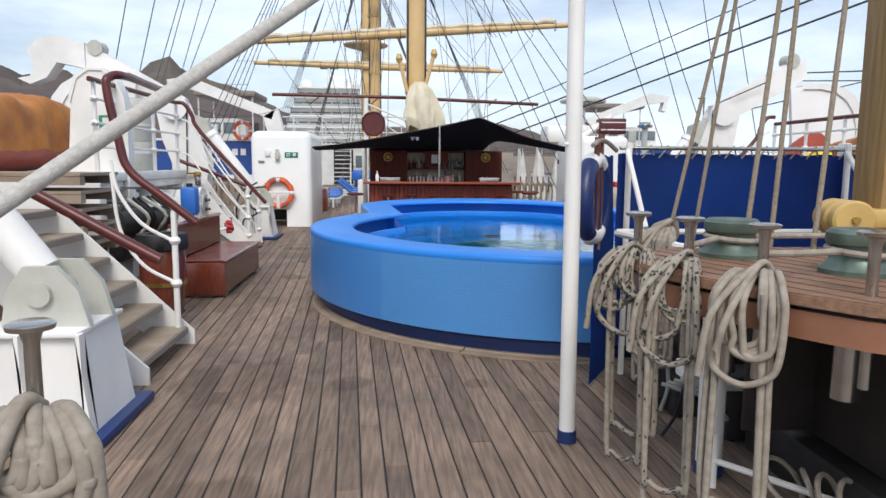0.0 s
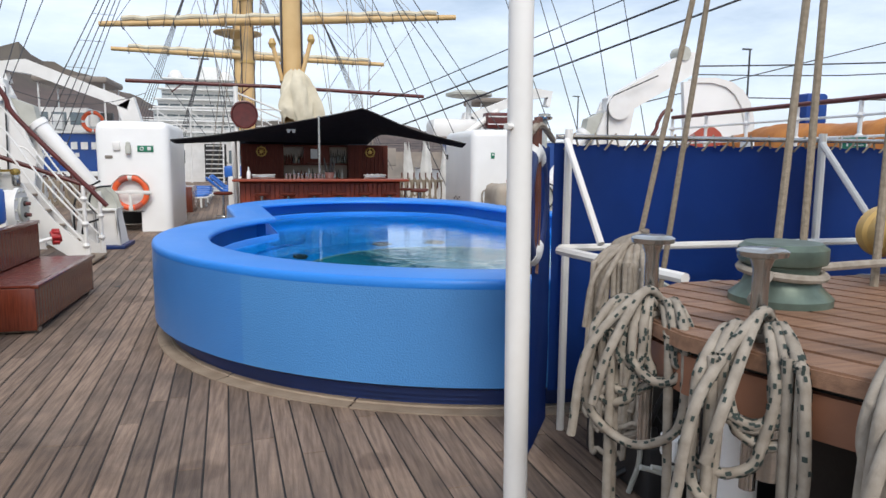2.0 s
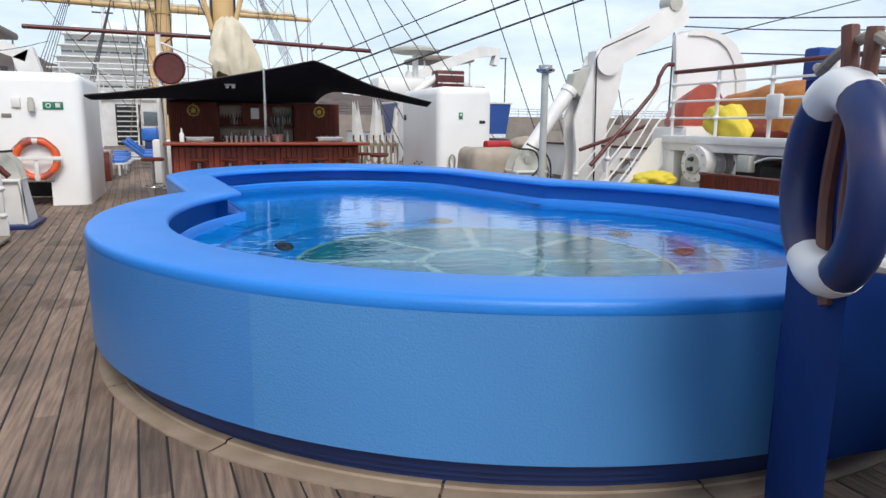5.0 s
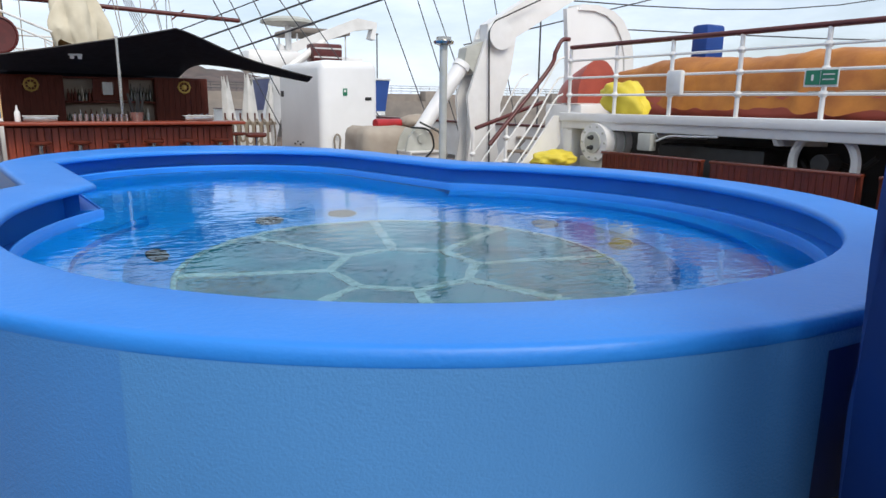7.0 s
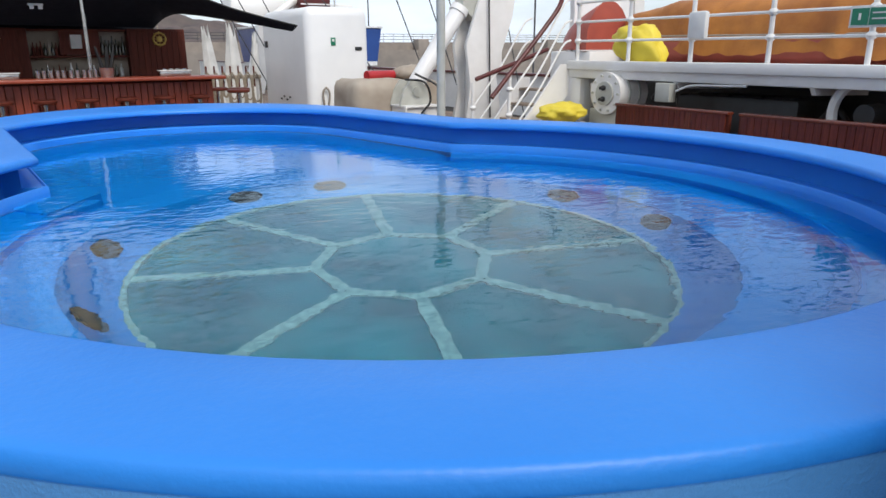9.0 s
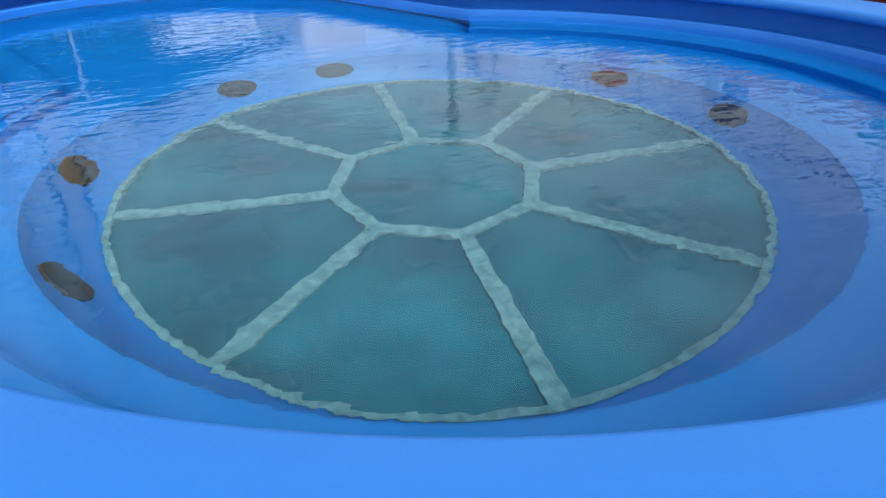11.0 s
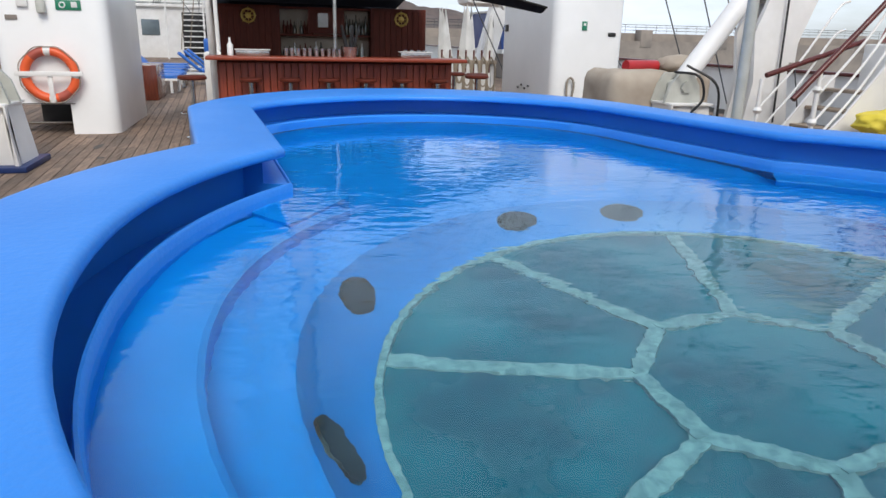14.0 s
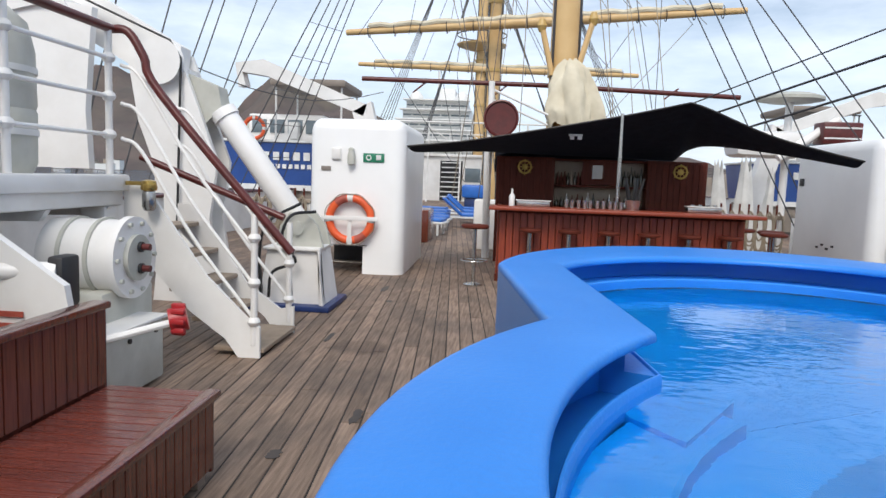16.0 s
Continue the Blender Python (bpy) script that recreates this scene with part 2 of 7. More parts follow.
M_BOTTLE = pbr("dark_bottle_glass", (0.02, 0.035, 0.02), (0.05, 0.025, 0.012), 20, 0.08, spec=0.8)
M_HILL = pbr("arid_hillside", (0.115, 0.085, 0.075), (0.075, 0.06, 0.058), 0.02, 0.95, stain=(0.14, 0.13, 0.09), stain_amount=0.5)
M_WALL = pbr("breakwater_concrete", (0.30, 0.255, 0.215), (0.22, 0.19, 0.165), 0.4, 0.9, bump=0.2, bscale=2)
M_SEA = pbr("harbour_water", (0.03, 0.075, 0.12), (0.02, 0.055, 0.095), 0.1, 0.12, bump=0.35, bscale=1.6)
M_HULLBLUE = pbr("blue_boat_hull", (0.012, 0.06, 0.26), (0.01, 0.05, 0.22), 2, 0.3)
M_WINDOW = pbr("ship_window_glass", (0.16, 0.20, 0.22), (0.10, 0.13, 0.15), 1, 0.1, spec=0.7)
M_TEAL = pbr("glass_floor_panel", (0.012, 0.165, 0.215), (0.006, 0.075, 0.115), 1.9, 0.25)
M_RIB = pbr("pale_floor_rib", (0.30, 0.37, 0.375), (0.14, 0.21, 0.22), 26, 0.5, bump=0.2)


def water_material():
    m = bpy.data.materials.new("pool_water")
    m.use_nodes = True
    n, l = m.node_tree.nodes, m.node_tree.links
    b = n["Principled BSDF"]
    b.inputs["Base Color"].default_value = (0.36, 0.92, 0.98, 1)
    b.inputs["Roughness"].default_value, b.inputs["IOR"].default_value = 0.0, 1.33
    b.inputs["Transmission Weight"].default_value = 1.0
    geo = n.new("ShaderNodeNewGeometry")
    mp = n.new("ShaderNodeMapping")
    mp.inputs["Scale"].default_value = (0.75, 1.25, 1.0)
    mp.inputs["Rotation"].default_value = (0, 0, 0.35)
    l.new(geo.outputs["Position"], mp.inputs["Vector"])
    swell = n.new("ShaderNodeTexNoise")
    swell.inputs["Scale"].default_value, swell.inputs["Detail"].default_value = 8.0, 1
    l.new(mp.outputs["Vector"], swell.inputs["Vector"])
    fine = n.new("ShaderNodeTexNoise")
    fine.inputs["Scale"].default_value, fine.inputs["Detail"].default_value = 21.0, 1
    l.new(mp.outputs["Vector"], fine.inputs["Vector"])
    gust = n.new("ShaderNodeTexNoise")
    gust.inputs["Scale"].default_value, gust.inputs["Detail"].default_value = 0.8, 1
    l.new(geo.outputs["Position"], gust.inputs["Vector"])
    ruffle = n.new("ShaderNodeMapRange")
    ruffle.inputs["From Min"].default_value, ruffle.inputs["From Max"].default_value = 0.40, 0.60
    ruffle.inputs["To Min"].default_value, ruffle.inputs["To Max"].default_value = 0.4, 1.0
    l.new(gust.outputs["Fac"], ruffle.inputs["Value"])
    waves = n.new("ShaderNodeMath")
    waves.operation = "MULTIPLY_ADD"
    waves.inputs[1].default_value = 0.32
    l.new(fine.outputs["Fac"], waves.inputs[0])
    l.new(swell.outputs["Fac"], waves.inputs[2])
    both = n.new("ShaderNodeMath")
    both.operation = "MULTIPLY"
    l.new(waves.outputs["Value"], both.inputs[0])
    l.new(ruffle.outputs["Result"], both.inputs[1])
    bp = n.new("ShaderNodeBump")
    bp.inputs["Strength"].default_value, bp.inputs["Distance"].default_value = 0.38, 0.012
    l.new(both.outputs["Value"], bp.inputs["Height"])
    l.new(bp.outputs["Normal"], b.inputs["Normal"])
    return m


M_WATER = water_material()


# ---- building helpers ----
def obj(name, bm, mat, parent=None, smooth=None):
    me = bpy.data.meshes.new(name)
    bmesh.ops.recalc_face_normals(bm, faces=bm.faces)
    bm.to_mesh(me)
    bm.free()
    me.materials.append(mat)
    if smooth is not None:
        me.shade_smooth()
        me.set_sharp_from_angle(angle=radians(smooth))
    ob = new(name, me)
    if parent is not None:
        ob.parent = parent
    return ob


def part(name, bm, mat, parent, label="", smooth=40):
    ob = obj(name, bm, mat, parent, smooth)
    return tagged(ob, label) if label else ob


def thing(name, label, category, at=(0, 0, 0), group="", kind="", rz=0):
    ob = new(name)
    ob.empty_display_size = 0.1
    ob.matrix_world = pose(*at, 0, 0, rz)
    return tagged(ob, label, category, group, kind)


def single(name, bm, mat, label, category, group="", kind="", smooth=40):
    return tagged(obj(name, bm, mat, None, smooth), label, category, group, kind)


def box(bm, c, s, bevel=0.0, m=None):
    made = bmesh.ops.create_cube(bm, size=1.0, matrix=(m or Matrix()) @ Matrix.Translation(c) @ Matrix.Diagonal((*s, 1)))
    if bevel:
        edges = list({e for v in made["verts"] for e in v.link_edges})
        bmesh.ops.bevel(bm, geom=edges, offset=bevel, segments=2, affect="EDGES", profile=0.5)
    return bm


def boxes(*specs, bevel=0.0):
    bm = bmesh.new()
    for c, s in specs:
        box(bm, c, s, bevel)
    return bm


def frames_along(pts):
    pts = [Vector(p) for p in pts]
    up = None
    for i, p in enumerate(pts):
        d = (pts[min(i + 1, len(pts) - 1)] - pts[max(i - 1, 0)]).normalized()
        if up is None:
            up = Vector((0, 0, 1)) if abs(d.z) < 0.9 else Vector((1, 0, 0))
        a = d.cross(up).normalized()
        up = a.cross(d).normalized()
        yield p, a, up


def tube(bm, pts, r, n=8, r1=None, closed=False):
    """A round bar along points; r to r1 over its length."""
    pts = [Vector(p) for p in pts]
    rings = []
    for i, (p, a, u) in enumerate(frames_along(pts)):
        rr = r if r1 is None else r + (r1 - r) * i / max(1, len(pts) - 1)
        rings.append([bm.verts.new(p + a * rr * math.cos(k * 2 * math.pi / n) + u * rr * math.sin(k * 2 * math.pi / n)) for k in range(n)])
    pairs = list(zip(rings, rings[1:]))
    if closed:
        pairs.append((rings[-1], rings[0]))
    for q, w in pairs:
        for k in range(n):
            bm.faces.new((q[k], q[(k + 1) % n], w[(k + 1) % n], w[k]))
    if not closed:
        bm.faces.new(rings[0][::-1])
        bm.faces.new(rings[-1])
    return bm


def rod(p, q, r, n=8, r1=None):
    return tube(bmesh.new(), [p, q], r, n, r1)


def lathe(bm, profile, at=(0, 0, 0), n=24, m=None):
    """Turn a profile of (radius, height) round the upright axis."""
    m = m or Matrix.Translation(at)
    rings = []
    for r, z in profile:
        rings.append([bm.verts.new(m @ Vector((r * math.cos(k * 2 * math.pi / n), r * math.sin(k * 2 * math.pi / n), z))) for k in range(n)])
    for q, w in zip(rings, rings[1:]):
        for k in range(n):
            bm.faces.new((q[k], q[(k + 1) % n], w[(k + 1) % n], w[k]))
    bm.faces.new(rings[0][::-1])
    bm.faces.new(rings[-1])
    return bm


def prism(bm, pts, depth, m=None):
    """Extrude a flat outline of (x, y) by depth along z, placed by m."""
    m = m or Matrix()
    a = [bm.verts.new(m @ Vector((x, y, 0))) for x, y in pts]
    b = [bm.verts.new(m @ Vector((x, y, depth))) for x, y in pts]
    bm.faces.new(a[::-1])
    bm.faces.new(b)
    for i in range(len(a)):
        j = (i + 1) % len(a)
        bm.faces.new((a[i], a[j], b[j], b[i]))
    return bm


def upright(y, thick):
    """Matrix that lays an (x, z) outline into the plane at y, extruded towards +y by depth."""
    return Matrix(((1, 0, 0, 0), (0, 0, 1, y), (0, 1, 0, 0), (0, 0, 0, 1)))


def smooth_line(pts, per=6):
    """Catmull-Rom through points."""
    p = [Vector(q) for q in pts]
    p = [p[0] * 2 - p[1]] + p + [p[-1] * 2 - p[-2]]
    out = []
    for i in range(1, len(p) - 2):
        for k in range(per):
            t = k / per
            a, b, c, d = p[i - 1], p[i], p[i + 1], p[i + 2]
            out.append(0.5 * (2 * b + (c - a) * t + (2 * a - 5 * b + 4 * c - d) * t * t + (3 * b - a - 3 * c + d) * t ** 3))
    out.append(p[-2])
    return out


def ring_mesh(R, r, n=40, k=12, a0=0.0, a1=2 * math.pi):
    bm = bmesh.new()
    full = abs(a1 - a0 - 2 * math.pi) < 1e-6
    steps = n if full else n + 1
    pts = [(R * math.cos(a0 + (a1 - a0) * i / n), R * math.sin(a0 + (a1 - a0) * i / n)) for i in range(steps)]
    rings = []
    for x, y in pts:
        d = Vector((x, y, 0)).normalized()
        rings.append([bm.verts.new(Vector((x, y, 0)) + d * r * math.cos(j * 2 * math.pi / k) + Vector((0, 0, r * math.sin(j * 2 * math.pi / k)))) for j in range(k)])
    pairs = list(zip(rings, rings[1:])) + ([(rings[-1], rings[0])] if full else [])
    for q, w in pairs:
        for j in range(k):
            bm.faces.new((q[j], q[(j + 1) % k], w[(j + 1) % k], w[j]))
    if not full:
        bm.faces.new(rings[0][::-1])
        bm.faces.new(rings[-1])
    return bm


def at(bm, m):
    bmesh.ops.transform(bm, matrix=m, verts=bm.verts)
    return bm


def sheet(p, q, z0, z1, amp, nx, nz, thick=0.006):
    bm = bmesh.new()
    d = (q - p)
    nrm = Vector((-d.y, d.x, 0)).normalized()
    g = []
    for i in range(nx + 1):
        g.append([bm.verts.new(p + d * (i / nx) + nrm * amp * noise.noise(Vector((i * 0.35, j * 0.5, 2.2))) + Vector((0, 0, z0 + (z1 - z0) * j / nz + (0.008 * math.sin(i * 2.1) if j == nz else 0)))) for j in range(nz + 1)])
    for a, b in zip(g, g[1:]):
        for j in range(nz):
            bm.faces.new((a[j], b[j], b[j + 1], a[j + 1]))
    bmesh.ops.solidify(bm, geom=bm.faces[:], thickness=thick)
    return bm



def settle(seen, m):
    """Move everything built since 'seen' was noted, as one block."""
    for ob in set(bpy.data.objects) - seen:
        if ob.parent is None:
            ob.matrix_world = m @ ob.matrix_world


PORT_AFT = Matrix.Translation((-1.0, 6.218, 0)) @ Matrix.Scale(0.93, 4) @ Matrix.Translation((1.27, -6.62, 0))
TABLE_SPOT = Matrix.Translation((0.18, 0.02, 0)) @ Matrix.Diagonal((1, 1, 0.926, 1))
SCREEN_SPOT = Matrix.Translation((0.12, 0.08, 0)) @ Matrix.Diagonal((1, 1, 0.955, 1))

# ---- sea, hills, breakwater ----
bm = bmesh.new()
bmesh.ops.create_grid(bm, x_segments=2, y_segments=2, size=4000)
sea = single("water", at(bm, pose(0, 0, -4.2)), M_SEA, "calm blue-grey harbour water round the ship", "sea", kind="structure")


def hill(name, az0, az1, dist, profile, label):
    """A ridge at a distance, its crest given by (azimuth, metres); folded slopes."""
    bm = bmesh.new()
    cols, rows = 90, 14
    grid = []
    for i in range(cols + 1):
        az = az0 + (az1 - az0) * i / cols
        h = np.interp(az, [p[0] for p in profile], [p[1] for p in profile])
        line = []
        for j in range(rows + 1):
            f = j / rows
            d = dist + 420 * f
            a = radians(az)
            n1 = noise.fractal(Vector((az * 0.35, f * 4.0, 3.1)), 0.9, 2.1, 5)
            n2 = noise.fractal(Vector((az * 1.6, f * 9.0, 9.4)), 0.9, 2.1, 4)
            z = -4.5 + h * (f ** 0.8) * (d / dist) * (1 + 0.16 * n1) + 7 * n2 * math.sin(math.pi * f) + (4 * n2 if j == rows else 0)
            line.append(bm.verts.new((d * math.sin(a), d * math.cos(a), z)))
        grid.append(line)
    for i in range(cols):
        for j in range(rows):
            bm.faces.new((grid[i][j], grid[i + 1][j], grid[i + 1][j + 1], grid[i][j + 1]))
    return single(name, bm, M_HILL, label, "hills", kind="structure", smooth=30)


hill("backdrop_hills", -62, 1, 900, ((-62, 70), (-40, 95), (-33, 110), (-28, 112), (-24, 96), (-21.5, 80), (-19, 112), (-17.5, 122), (-13, 96), (-9, 70),
     (-6.5, 58), (-4.5, 46), (-3, 60), (1, 44)), "bare brown volcanic ridge behind the harbour")
hill("backdrop_far_hills", -3, 24, 2100, ((-3, 90), (0, 118), (3, 95), (6, 130), (10, 112), (14, 88), (18, 52), (24, 6)), "hazy brown hills beyond the harbour")

bw = thing("breakwater", "long weathered concrete breakwater with piers and railing", "breakwater", kind="structure")
part("wall", boxes(((105, 118, -1.3), (190, 3.0, 5.6))), M_WALL, bw)
part("parapet", boxes(((105, 119, 2.0), (190, 1.0, 1.6))), M_WALL, bw)
pier = boxes(((0, 0, 0), (2.2, 2.0, 2.9)), bevel=0.08)
pier_ob = part("pier", pier, M_WALL, bw)
pier_ob.location = (20, 117.4, 1.9)
for k in range(1, 9):
    c = new("pier", pier_ob.data)
    c.parent, c.location = bw, (20 + 15 * k, 117.4, 1.9)
bm = bmesh.new()
for z in (3.3, 3.8, 4.2):
    tube(bm, [(12, 118.6, z), (200, 118.6, z)], 0.04, 5)
for k in range(95):
    tube(bm, [(12 + 2 * k, 118.6, 2.7), (12 + 2 * k, 118.6, 4.2)], 0.035, 4)
part("railing", bm, M_WIRE, bw)

# ---- the hull and the deck ----
bm = bmesh.new()
prism(bm, [(-6.2, -9), (10.8, -9), (10.9, 30), (9.5, 50), (5.5, 72), (2.4, 80), (-0.8, 72), (-5, 50), (-6.3, 30)], 4.0, pose(0, 0, -4.63))
hull = single("ship_hull", bm, M_GELCOAT, "white steel hull carrying the teak deck", "ship hull", kind="structure")

floor = thing("deck", "weathered grey-brown teak planked deck with dark caulked seams", "deck", kind="structure")
HOLE = (0.68, 4.47, 6.40, 10.10)
bm = prism(bmesh.new(), [(-6.0, 10.10), (10.5, 10.10), (10.6, 30), (9.2, 49.6), (5.2, 71), (2.4, 78), (-0.6, 71), (-4.7, 49.6), (-6.0, 30)], 0.02, pose(0, 0, -0.026))
prism(bm, [(-6.0, -8.6), (10.5, -8.6), (10.5, 6.55), (-6.0, 6.55)], 0.02, pose(0, 0, -0.026))
prism(bm, [(-6.0, 6.55), (0.85, 6.55), (0.85, 10.10), (-6.0, 10.10)], 0.02, pose(0, 0, -0.026))
prism(bm, [(4.47, 6.55), (10.5, 6.55), (10.5, 10.10), (4.47, 10.10)], 0.02, pose(0, 0, -0.026))
part("caulking", bm, M_CAULK, floor)

POOL_C, POOL_R, POOL_RO = Vector((2.68, 8.36)), 2.385, 2.80
PW, GAP = 0.118, 0.0095


def bulwark(name, x):
    w = thing(name, "white steel bulwark with a wooden capping rail", "bulwark", kind="structure")
    part("plating", boxes(((x, 20, 0.10), (0.06, 58, 1.54))), M_WHITE, w)
    part("capping", boxes(((x, 20, 0.90), (0.2, 58, 0.06)), bevel=0.015), M_MAROON, w)
    return w


bulwark("bulwark_port", -5.95)
bulwark("bulwark_starboard", 10.55)


# ---- pool ----
def arc(c, r, a0, a1, n, ry=None):
    ry = ry or r
    return [Vector((c[0] + r * math.cos(radians(a0 + (a1 - a0) * k / n)), c[1] + ry * math.sin(radians(a0 + (a1 - a0) * k / n)))) for k in range(n + 1)]


def pool_line(out):
    """Outline of the pool from the step in its side, round the near basin, along the far basin and back; 'out' 0 inside edge, 1 outside edge."""
    c, cf = POOL_C, Vector((2.18, 11.72 + 0.08 * out))
    r, rf = POOL_R + (POOL_RO - POOL_R) * out, 1.62 + 0.42 * out
    a_notch = 136 if not out else 139.5
    a_cusp = 54.5 if not out else 51
    near = arc(c, r, a_notch, a_cusp + 360, 96)
    # the outline eases outwards towards the notch and, less, towards the joint
    flare, reach = (0.066, 27) if out else (0.055, 16)
    near = [c + (v - c) * (1 + flare * max(0.0, 1 - i / reach) ** 1.4 + 0.036 * max(0.0, 1 - (96 - i) / 16) ** 1.5) for i, v in enumerate(near)]
    far = arc(cf, rf, 8 if not out else 3, 158 if not out else 168, 48, rf if not out else 2.55)
    p, q = near[-1], far[0]
    joint = [p.lerp(q, k / 12) for k in range(1, 12)]
    p, q = far[-1], near[0]
    straight = [p.lerp(q, k / 14) for k in range(1, 14)]
    return near + joint + far + straight


INNER, OUTER = pool_line(0), pool_line(1)


def pool_sweep(profile, first=0, last=None):
    """Sweep (s, z) round the pool: s 0 at the outside edge, 1 at the inside edge."""
    bm = bmesh.new()
    count = len(INNER)
    idx = list(range(count)) + [0] if last is None else list(range(first, last))
    cols = []
    for i in (idx[:-1] if last is None else idx):
        o, n_ = OUTER[i % count], INNER[i % count]
        cols.append([bm.verts.new((*(o + (n_ - o) * s), z)) for s, z in profile])
    pairs = list(zip(cols, cols[1:])) + ([(cols[-1], cols[0])] if last is None else [])
    for a, b in pairs:
        for k in range(len(profile) - 1):
            bm.faces.new((a[k], a[k + 1], b[k + 1], b[k]))
    return bm


pool = thing("swimming_pool", "raised bright blue painted deck pool with a wide rim", "swimming pool")
RIM = [(0.0, 0.742), (-0.003, 0.745), (-0.003, 0.770), (0.010, 0.788), (0.034, 0.797), (0.08, 0.800), (0.5, 0.802), (0.94, 0.800), (0.975, 0.794), (0.994, 0.782),
       (1.0, 0.764), (0.996, 0.750), (0.96, 0.742)]
part("rim", pool_sweep(RIM), M_POOL, pool, "wide smooth sky-blue rim", smooth=60)
part("outer_wall", pool_sweep([(0.0, 0.155), (0.0, 0.742)]), M_POOLWALL, pool, "light blue textured outer wall", smooth=60)
part("plinth", pool_sweep([(0.25, 0.0), (0.25, 0.045), (0.20, 0.05), (0.20, 0.085), (0.13, 0.09), (0.13, 0.125), (0.0, 0.155)]), M_NAVY, pool, "navy blue recessed plinth", smooth=40)
LIP = [(1.035, 0.612), (1.055, 0.612), (1.07, 0.60), (1.07, 0.36)]
CHANNEL = [(0.96, 0.742), (0.52, 0.738), (0.52, 0.49), (1.0, 0.49), (1.025, 0.60)]
SHALLOW = [(0.96, 0.742), (0.74, 0.738), (0.74, 0.60), (1.02, 0.60)]
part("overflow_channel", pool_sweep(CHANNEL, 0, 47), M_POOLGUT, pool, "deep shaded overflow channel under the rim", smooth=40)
part("overflow_lip", pool_sweep(CHANNEL[-1:] + LIP, 0, 47), M_POOL, pool, smooth=35)
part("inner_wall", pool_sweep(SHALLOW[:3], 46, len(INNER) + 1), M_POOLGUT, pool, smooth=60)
part("overflow_ledge", pool_sweep(SHALLOW[2:] + LIP, 46, len(INNER) + 1), M_POOL, pool, smooth=35)
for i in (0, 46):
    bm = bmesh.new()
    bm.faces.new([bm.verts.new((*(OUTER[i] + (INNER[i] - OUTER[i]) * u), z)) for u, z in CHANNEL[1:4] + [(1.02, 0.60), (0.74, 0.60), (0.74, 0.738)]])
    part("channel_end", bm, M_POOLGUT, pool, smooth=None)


def ring_band(c, prof, a0, a1, n):
    bm = bmesh.new()
    cols = []
    for k in range(n + 1):
        a = radians(a0 + (a1 - a0) * k / n)
        cols.append([bm.verts.new((c[0] + r * math.cos(a), c[1] + r * math.sin(a), z)) for r, z in prof])
    for a, b in zip(cols, cols[1:]):
        for k in range(len(prof) - 1):
            bm.faces.new((a[k], a[k + 1], b[k + 1], b[k]))
    return bm


GC, FZ = Vector((2.465, 8.265)), -0.20
OVAL = Matrix.Translation((GC.x, GC.y, 0)) @ Matrix.Diagonal((1, 1.04, 1, 1)) @ Matrix.Translation((-GC.x, -GC.y, 0))
part("seat_step", ring_band(POOL_C, [(2.42, 0.40), (2.12, 0.40), (2.10, 0.385), (2.10, 0.22)], 136, 414.5, 120), M_POOLIN, pool, smooth=35)
part("basin_shelf", at(ring_band(GC, [(2.44, 0.22), (1.66, 0.22), (1.64, 0.21)], 0, 360, 120), OVAL), M_POOLIN, pool, smooth=35)
part("basin_side", at(ring_band(GC, [(1.64, 0.21), (1.46, -0.13), (1.395, -0.165)], 0, 360, 120), OVAL), M_POOLDEEP, pool, "sloping side of the round basin, its blue darkened as shade", smooth=35)
bm = bmesh.new()
prism(bm, [tuple(POOL_C.to_2d() + (v - POOL_C) * 1.0) for v in INNER[96 + 2:]] + [(0.95, 10.0), (1.2, 9.9), (2.6, 10.55), (4.0, 10.1)], 0.02, pose(0, 0, 0.205))
part("far_floor", bm, M_POOLIN, pool, smooth=None)
bm = bmesh.new()
prism(bm, [(0.62, 10.25), (0.70, 9.76), (0.86, 9.53), (1.185, 10.02), (0.95, 11.6), (0.66, 11.6)], 0.25, pose(0, 0, 0.205))
part("entry_step", bm, M_POOLIN, pool)
# vents in the sloping basin side
vent = bmesh.new()
lathe(vent, [(0.125, 0), (0.125, 0.012), (0.105, 0.014), (0.0, 0.014)], n=24)
first = None
for a in (15, 81, 105, 152, 186, 345):
    d = Vector((math.cos(radians(a)), math.sin(radians(a)), 0))
    p = Vector((GC.x, GC.y, 0)) + Vector((d.x, d.y * 1.04, 0)) * 1.552 + Vector((0, 0, 0.045))
    nrm = Vector((-d.x * 0.884, -d.y * 0.884, 0.468))
    mtx = Matrix.Translation(p) @ nrm.to_track_quat("Z", "Y").to_matrix().to_4x4()
    if first is None:
        first = part("vent", vent, M_DARK, pool, "dark perforated round vent")
        first.matrix_basis = mtx
    else:
        c = new("vent", first.data)
        c.parent, c.matrix_basis = pool, mtx
        tagged(c, "dark perforated round vent")
# glazed floor: octagon in the middle, eight spokes, panels between
OCT, PH = 0.475, 27
part("floor_bed", lathe(bmesh.new(), [(1.42, 0), (1.42, 0.012)], (GC.x, GC.y, FZ - 0.012), n=64), M_NAVY, pool)


def pol(r, a):
    return (GC.x + r * math.cos(radians(a)), GC.y + r * (1.04 if r > 1 else 1.0) * math.sin(radians(a)))


for k in range(8):
    a0, a1 = PH + 45 * k, PH + 45 * (k + 1)
    outer = [pol(1.37, a0 + (a1 - a0) * j / 8) for j in range(9)]
    bm = prism(bmesh.new(), [pol(OCT, a1), pol(OCT, a0)] + outer, 0.012, pose(0, 0, FZ))
    part("glass_panel", bm, M_TEAL, pool, "teal glass floor panel")
